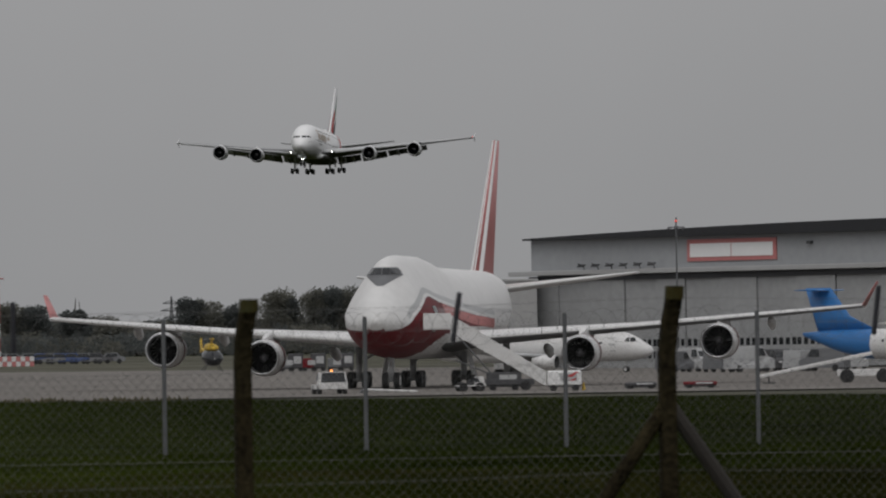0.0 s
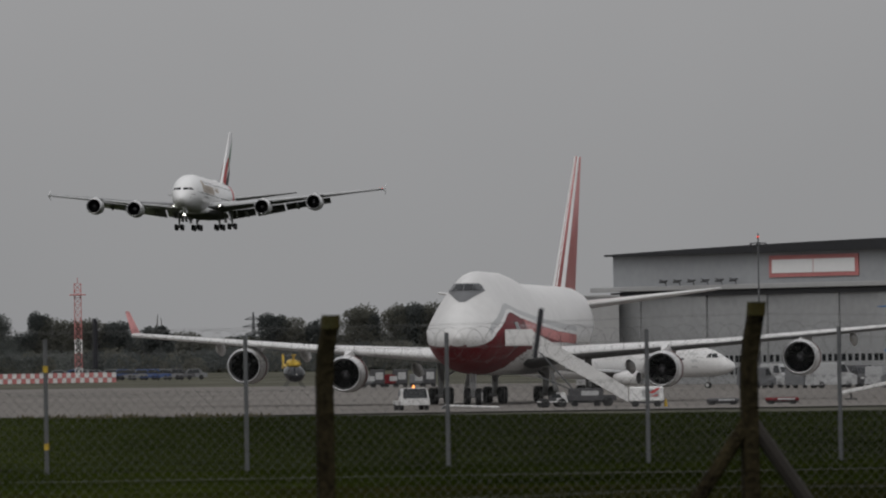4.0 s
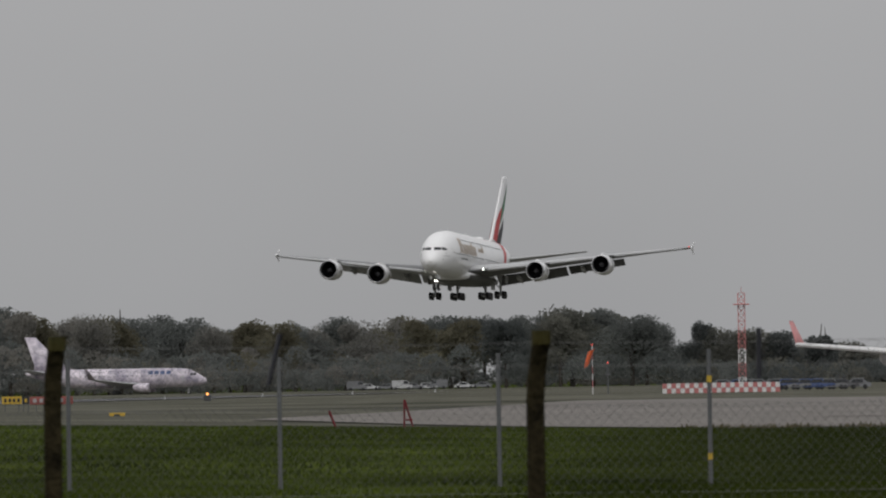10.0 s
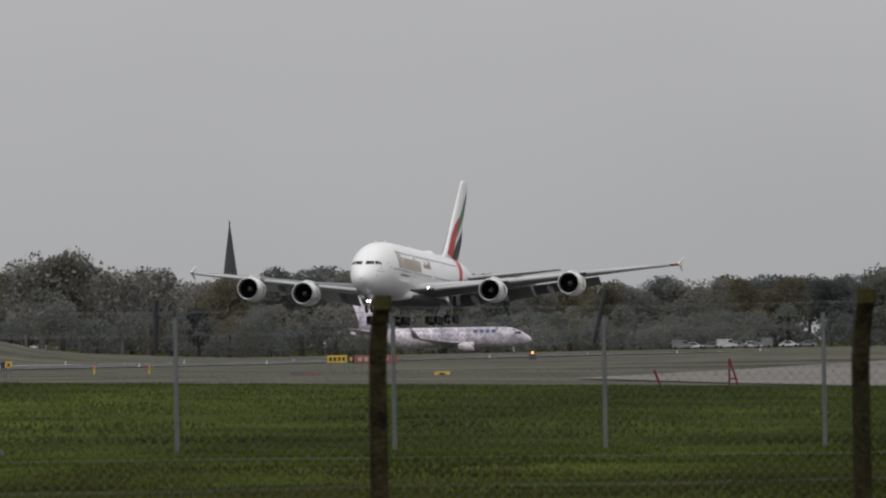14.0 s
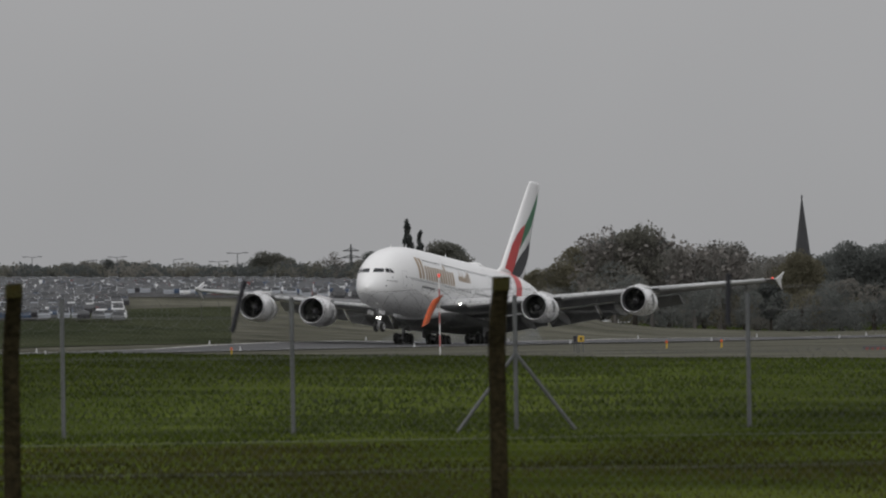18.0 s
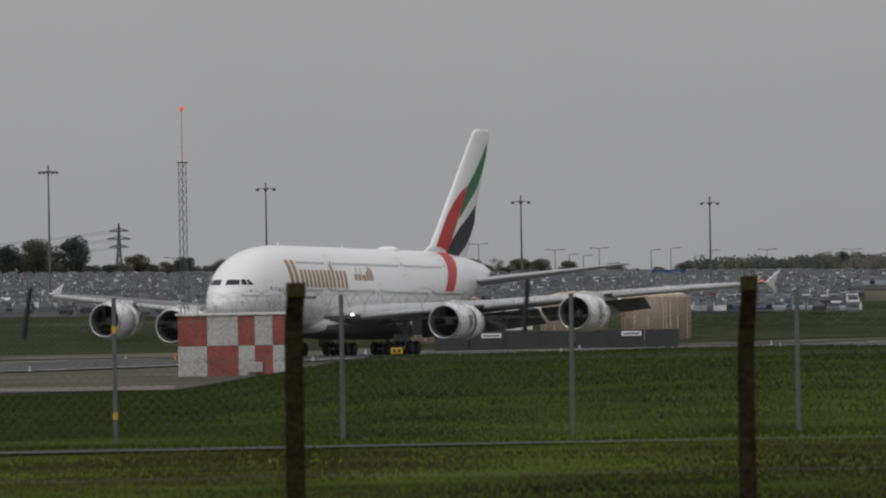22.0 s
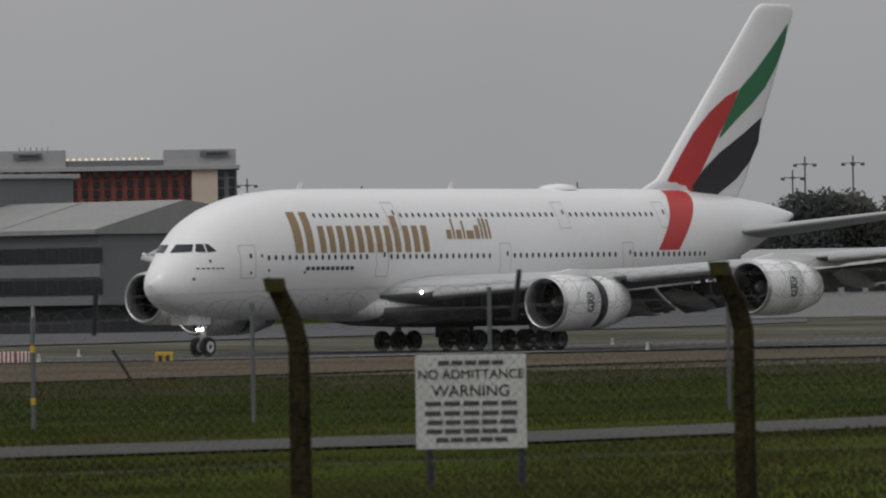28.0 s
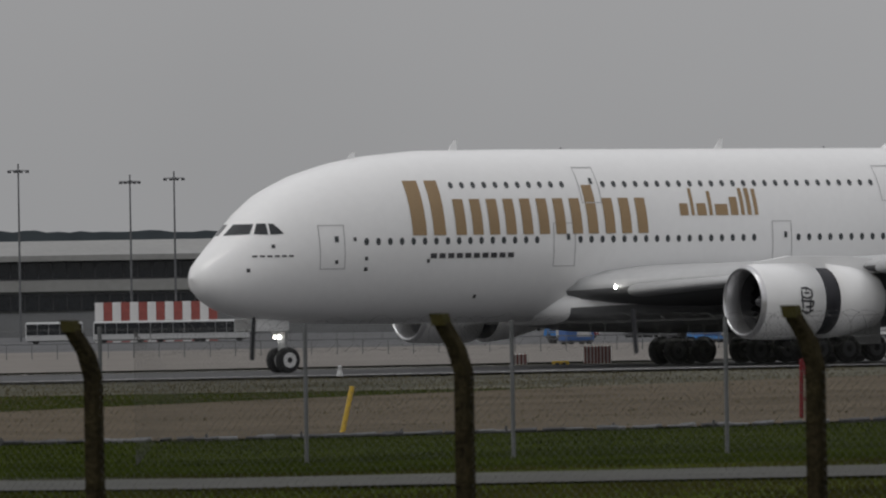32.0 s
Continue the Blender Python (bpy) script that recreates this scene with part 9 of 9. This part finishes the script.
co = nt.nodes.new("ShaderNodeTexCoord")
nt.links.new(co.outputs["Object"], nz.inputs["Vector"])
mr = nt.nodes.new("ShaderNodeMapRange")
mr.inputs["From Min"].default_value, mr.inputs["From Max"].default_value = .38, .75
mr.inputs["To Min"].default_value, mr.inputs["To Max"].default_value = 0, .17
nt.links.new(nz.outputs["Fac"], mr.inputs["Value"])
sz = nt.nodes.new("ShaderNodeSeparateXYZ")
nt.links.new(co.outputs["Object"], sz.inputs[0])
ab, fade, thin = nt.nodes.new("ShaderNodeMath"), nt.nodes.new("ShaderNodeMapRange"), nt.nodes.new("ShaderNodeMath")
ab.operation, thin.operation, fade.interpolation_type = "ABSOLUTE", "MULTIPLY", "SMOOTHSTEP"
nt.links.new(sz.outputs["Z"], ab.inputs[0])
nt.links.new(ab.outputs[0], fade.inputs["Value"])
fade.inputs["From Min"].default_value, fade.inputs["From Max"].default_value = .3, 4.6
fade.inputs["To Min"].default_value, fade.inputs["To Max"].default_value = 1, 0
nt.links.new(mr.outputs[0], thin.inputs[0])
nt.links.new(fade.outputs[0], thin.inputs[1])
nt.links.new(thin.outputs[0], veil.inputs[0])
SMOKE = []
srnd = random.Random(8)
for k in range(8):
    r = srnd.uniform(8, 12)
    b = Bag().turn([(r * .5 * sin(a), max(.02, r * cos(a) * (1 + .1 * sin(3 * a + k)))) for a in np.linspace(-pi / 2, pi / 2, 15)], "z", 26)
    ob = b.make("smoke_puff", sm, None, "", True)
    tagged(ob, "thin bluish tyre smoke drifting over the runway", "smoke", "tyre smoke")
    SMOKE.append((ob, -1120 + k * 18 + srnd.uniform(-4, 4), srnd.uniform(-11, 11)))


# ---- what moves ----
# yaw fitted to the camera's view, a slight crab on approach: seconds and degrees
YAW_FIT_T = (0, 3, 6, 9, 13, 14.5, 17, 19, 20, 21, 22, 23, 24, 26, 28.5, 32)
YAW_FIT = (-.85, -.45, -.4, -1.0, -1.4, -1.65, -1.1, .1, -.25, -.25, -.8, -1.1, -.5, -.3, .3, 0)


def flight(t, s, z, pitch=0.0, roll=0.0):
    """The airliner's pose with its nose s along the track and its wheels at height z."""
    x, y = track(s - 34.0)
    z += dip(x, y)
    return (t, pose(x, y, z, 0, 0, -101.07 - float(np.interp(t, YAW_FIT_T, YAW_FIT))) @ pose(0, 0, 0, roll, -pitch, 0))


def motions():
    walk(AIRLINER, [
        flight(0, -2283.0, 47.47, 2.2), flight(1.75, -2157.3, 40.96, 2.2), flight(3.5, -2033.1, 35.04, 2.2), flight(4.75, -1941.2, 31.57, 2.2), flight(6, -1851.3, 28.59, 2.2), flight(7.5, -1747.4, 24.63, 2.2), flight(9, -1646.0, 20.51, 2.2),
        flight(10, -1578.2, 17.73, 2.2), flight(11, -1511.0, 14.84, 2.2), flight(12, -1443.5, 11.84, 2.2), flight(13, -1377.0, 9.00, 2.5), flight(14.5, -1278.0, 4.90, 3.4), flight(15.5, -1212.7, 3.00, 4.6), flight(16.5, -1147.4, 1.60, 5.3), flight(17.2, -1102.3, 0.75, 5.0), flight(18, -1050.5, 0.15, 4.4),
        flight(19, -986.7, 0.10, 3.4), flight(20, -921.7, 0.10, 2.6), flight(21, -854.8, 0.10, 2.0), flight(22, -789.1, 0.10, .8), flight(22.7, -745.6, 0.10, 0), flight(23, -727.3, 0.10), flight(24, -668.6, 0.10), flight(25, -609.2, 0.10), flight(26, -551.6, 0.10), flight(26.5, -523.2, 0.10),
        flight(27.5, -466.9, 0.10), flight(28.5, -411.6, 0.10), flight(29, -384.4, 0.10), flight(29.5, -357.8, 0.10), flight(30, -331.5, 0.10), flight(30.5, -305.1, 0.10), flight(31, -278.8, 0.10), flight(31.5, -252.8, 0.10), flight(32, -226.9, 0.10)])
    # the legs hang lower until the wheels take the weight
    for leg, drop in GEARS:
        t0, t1 = (16.4, 17.9) if drop > .6 else (21.0, 22.6)
        walk(leg, [(0, pose(0, 0, -drop)), (t0, pose(0, 0, -drop)), (t1, pose(0, 0, 0)), (32, pose(0, 0, 0))])
    # smoke rises from the tarmac once the wheels have passed, swells back over the ground and settles
    for ob, s, off in SMOKE:
        x, y = track(s, off)
        x2, y2 = track(s - 26, off * 1.6)
        t0 = 17.3 + (s + 1110) / 66
        walk(ob, [(0, pose(x, y, -9)), (t0, pose(x, y, -9)), (t0 + .8, pose(x, y, .3, 0, 0, 20)), (t0 + 3.0, pose(x2, y2, 5.0, 0, 0, 60)), (t0 + 5.5, pose(x2, y2, -9, 0, 0, 80)), (32, pose(x2, y2, -9, 0, 0, 80))])
    # the wings droop as they give up their lift
    for ob, sd in WINGS:
        droop = pose(0, sd * 3.0, 3.9) @ pose(0, 0, 0, -sd * 2.7) @ pose(0, -sd * 3.0, -3.9)
        walk(ob, [(0, pose(0, 0, 0)), (18.6, pose(0, 0, 0)), (21.6, droop), (32, droop)])
    for ob in SLEEVES:
        walk(ob, [(0, pose(0, 0, 0)), (20.6, pose(0, 0, 0)), (22.2, pose(-1.05, 0, 0)), (32, pose(-1.05, 0, 0))])


motions()
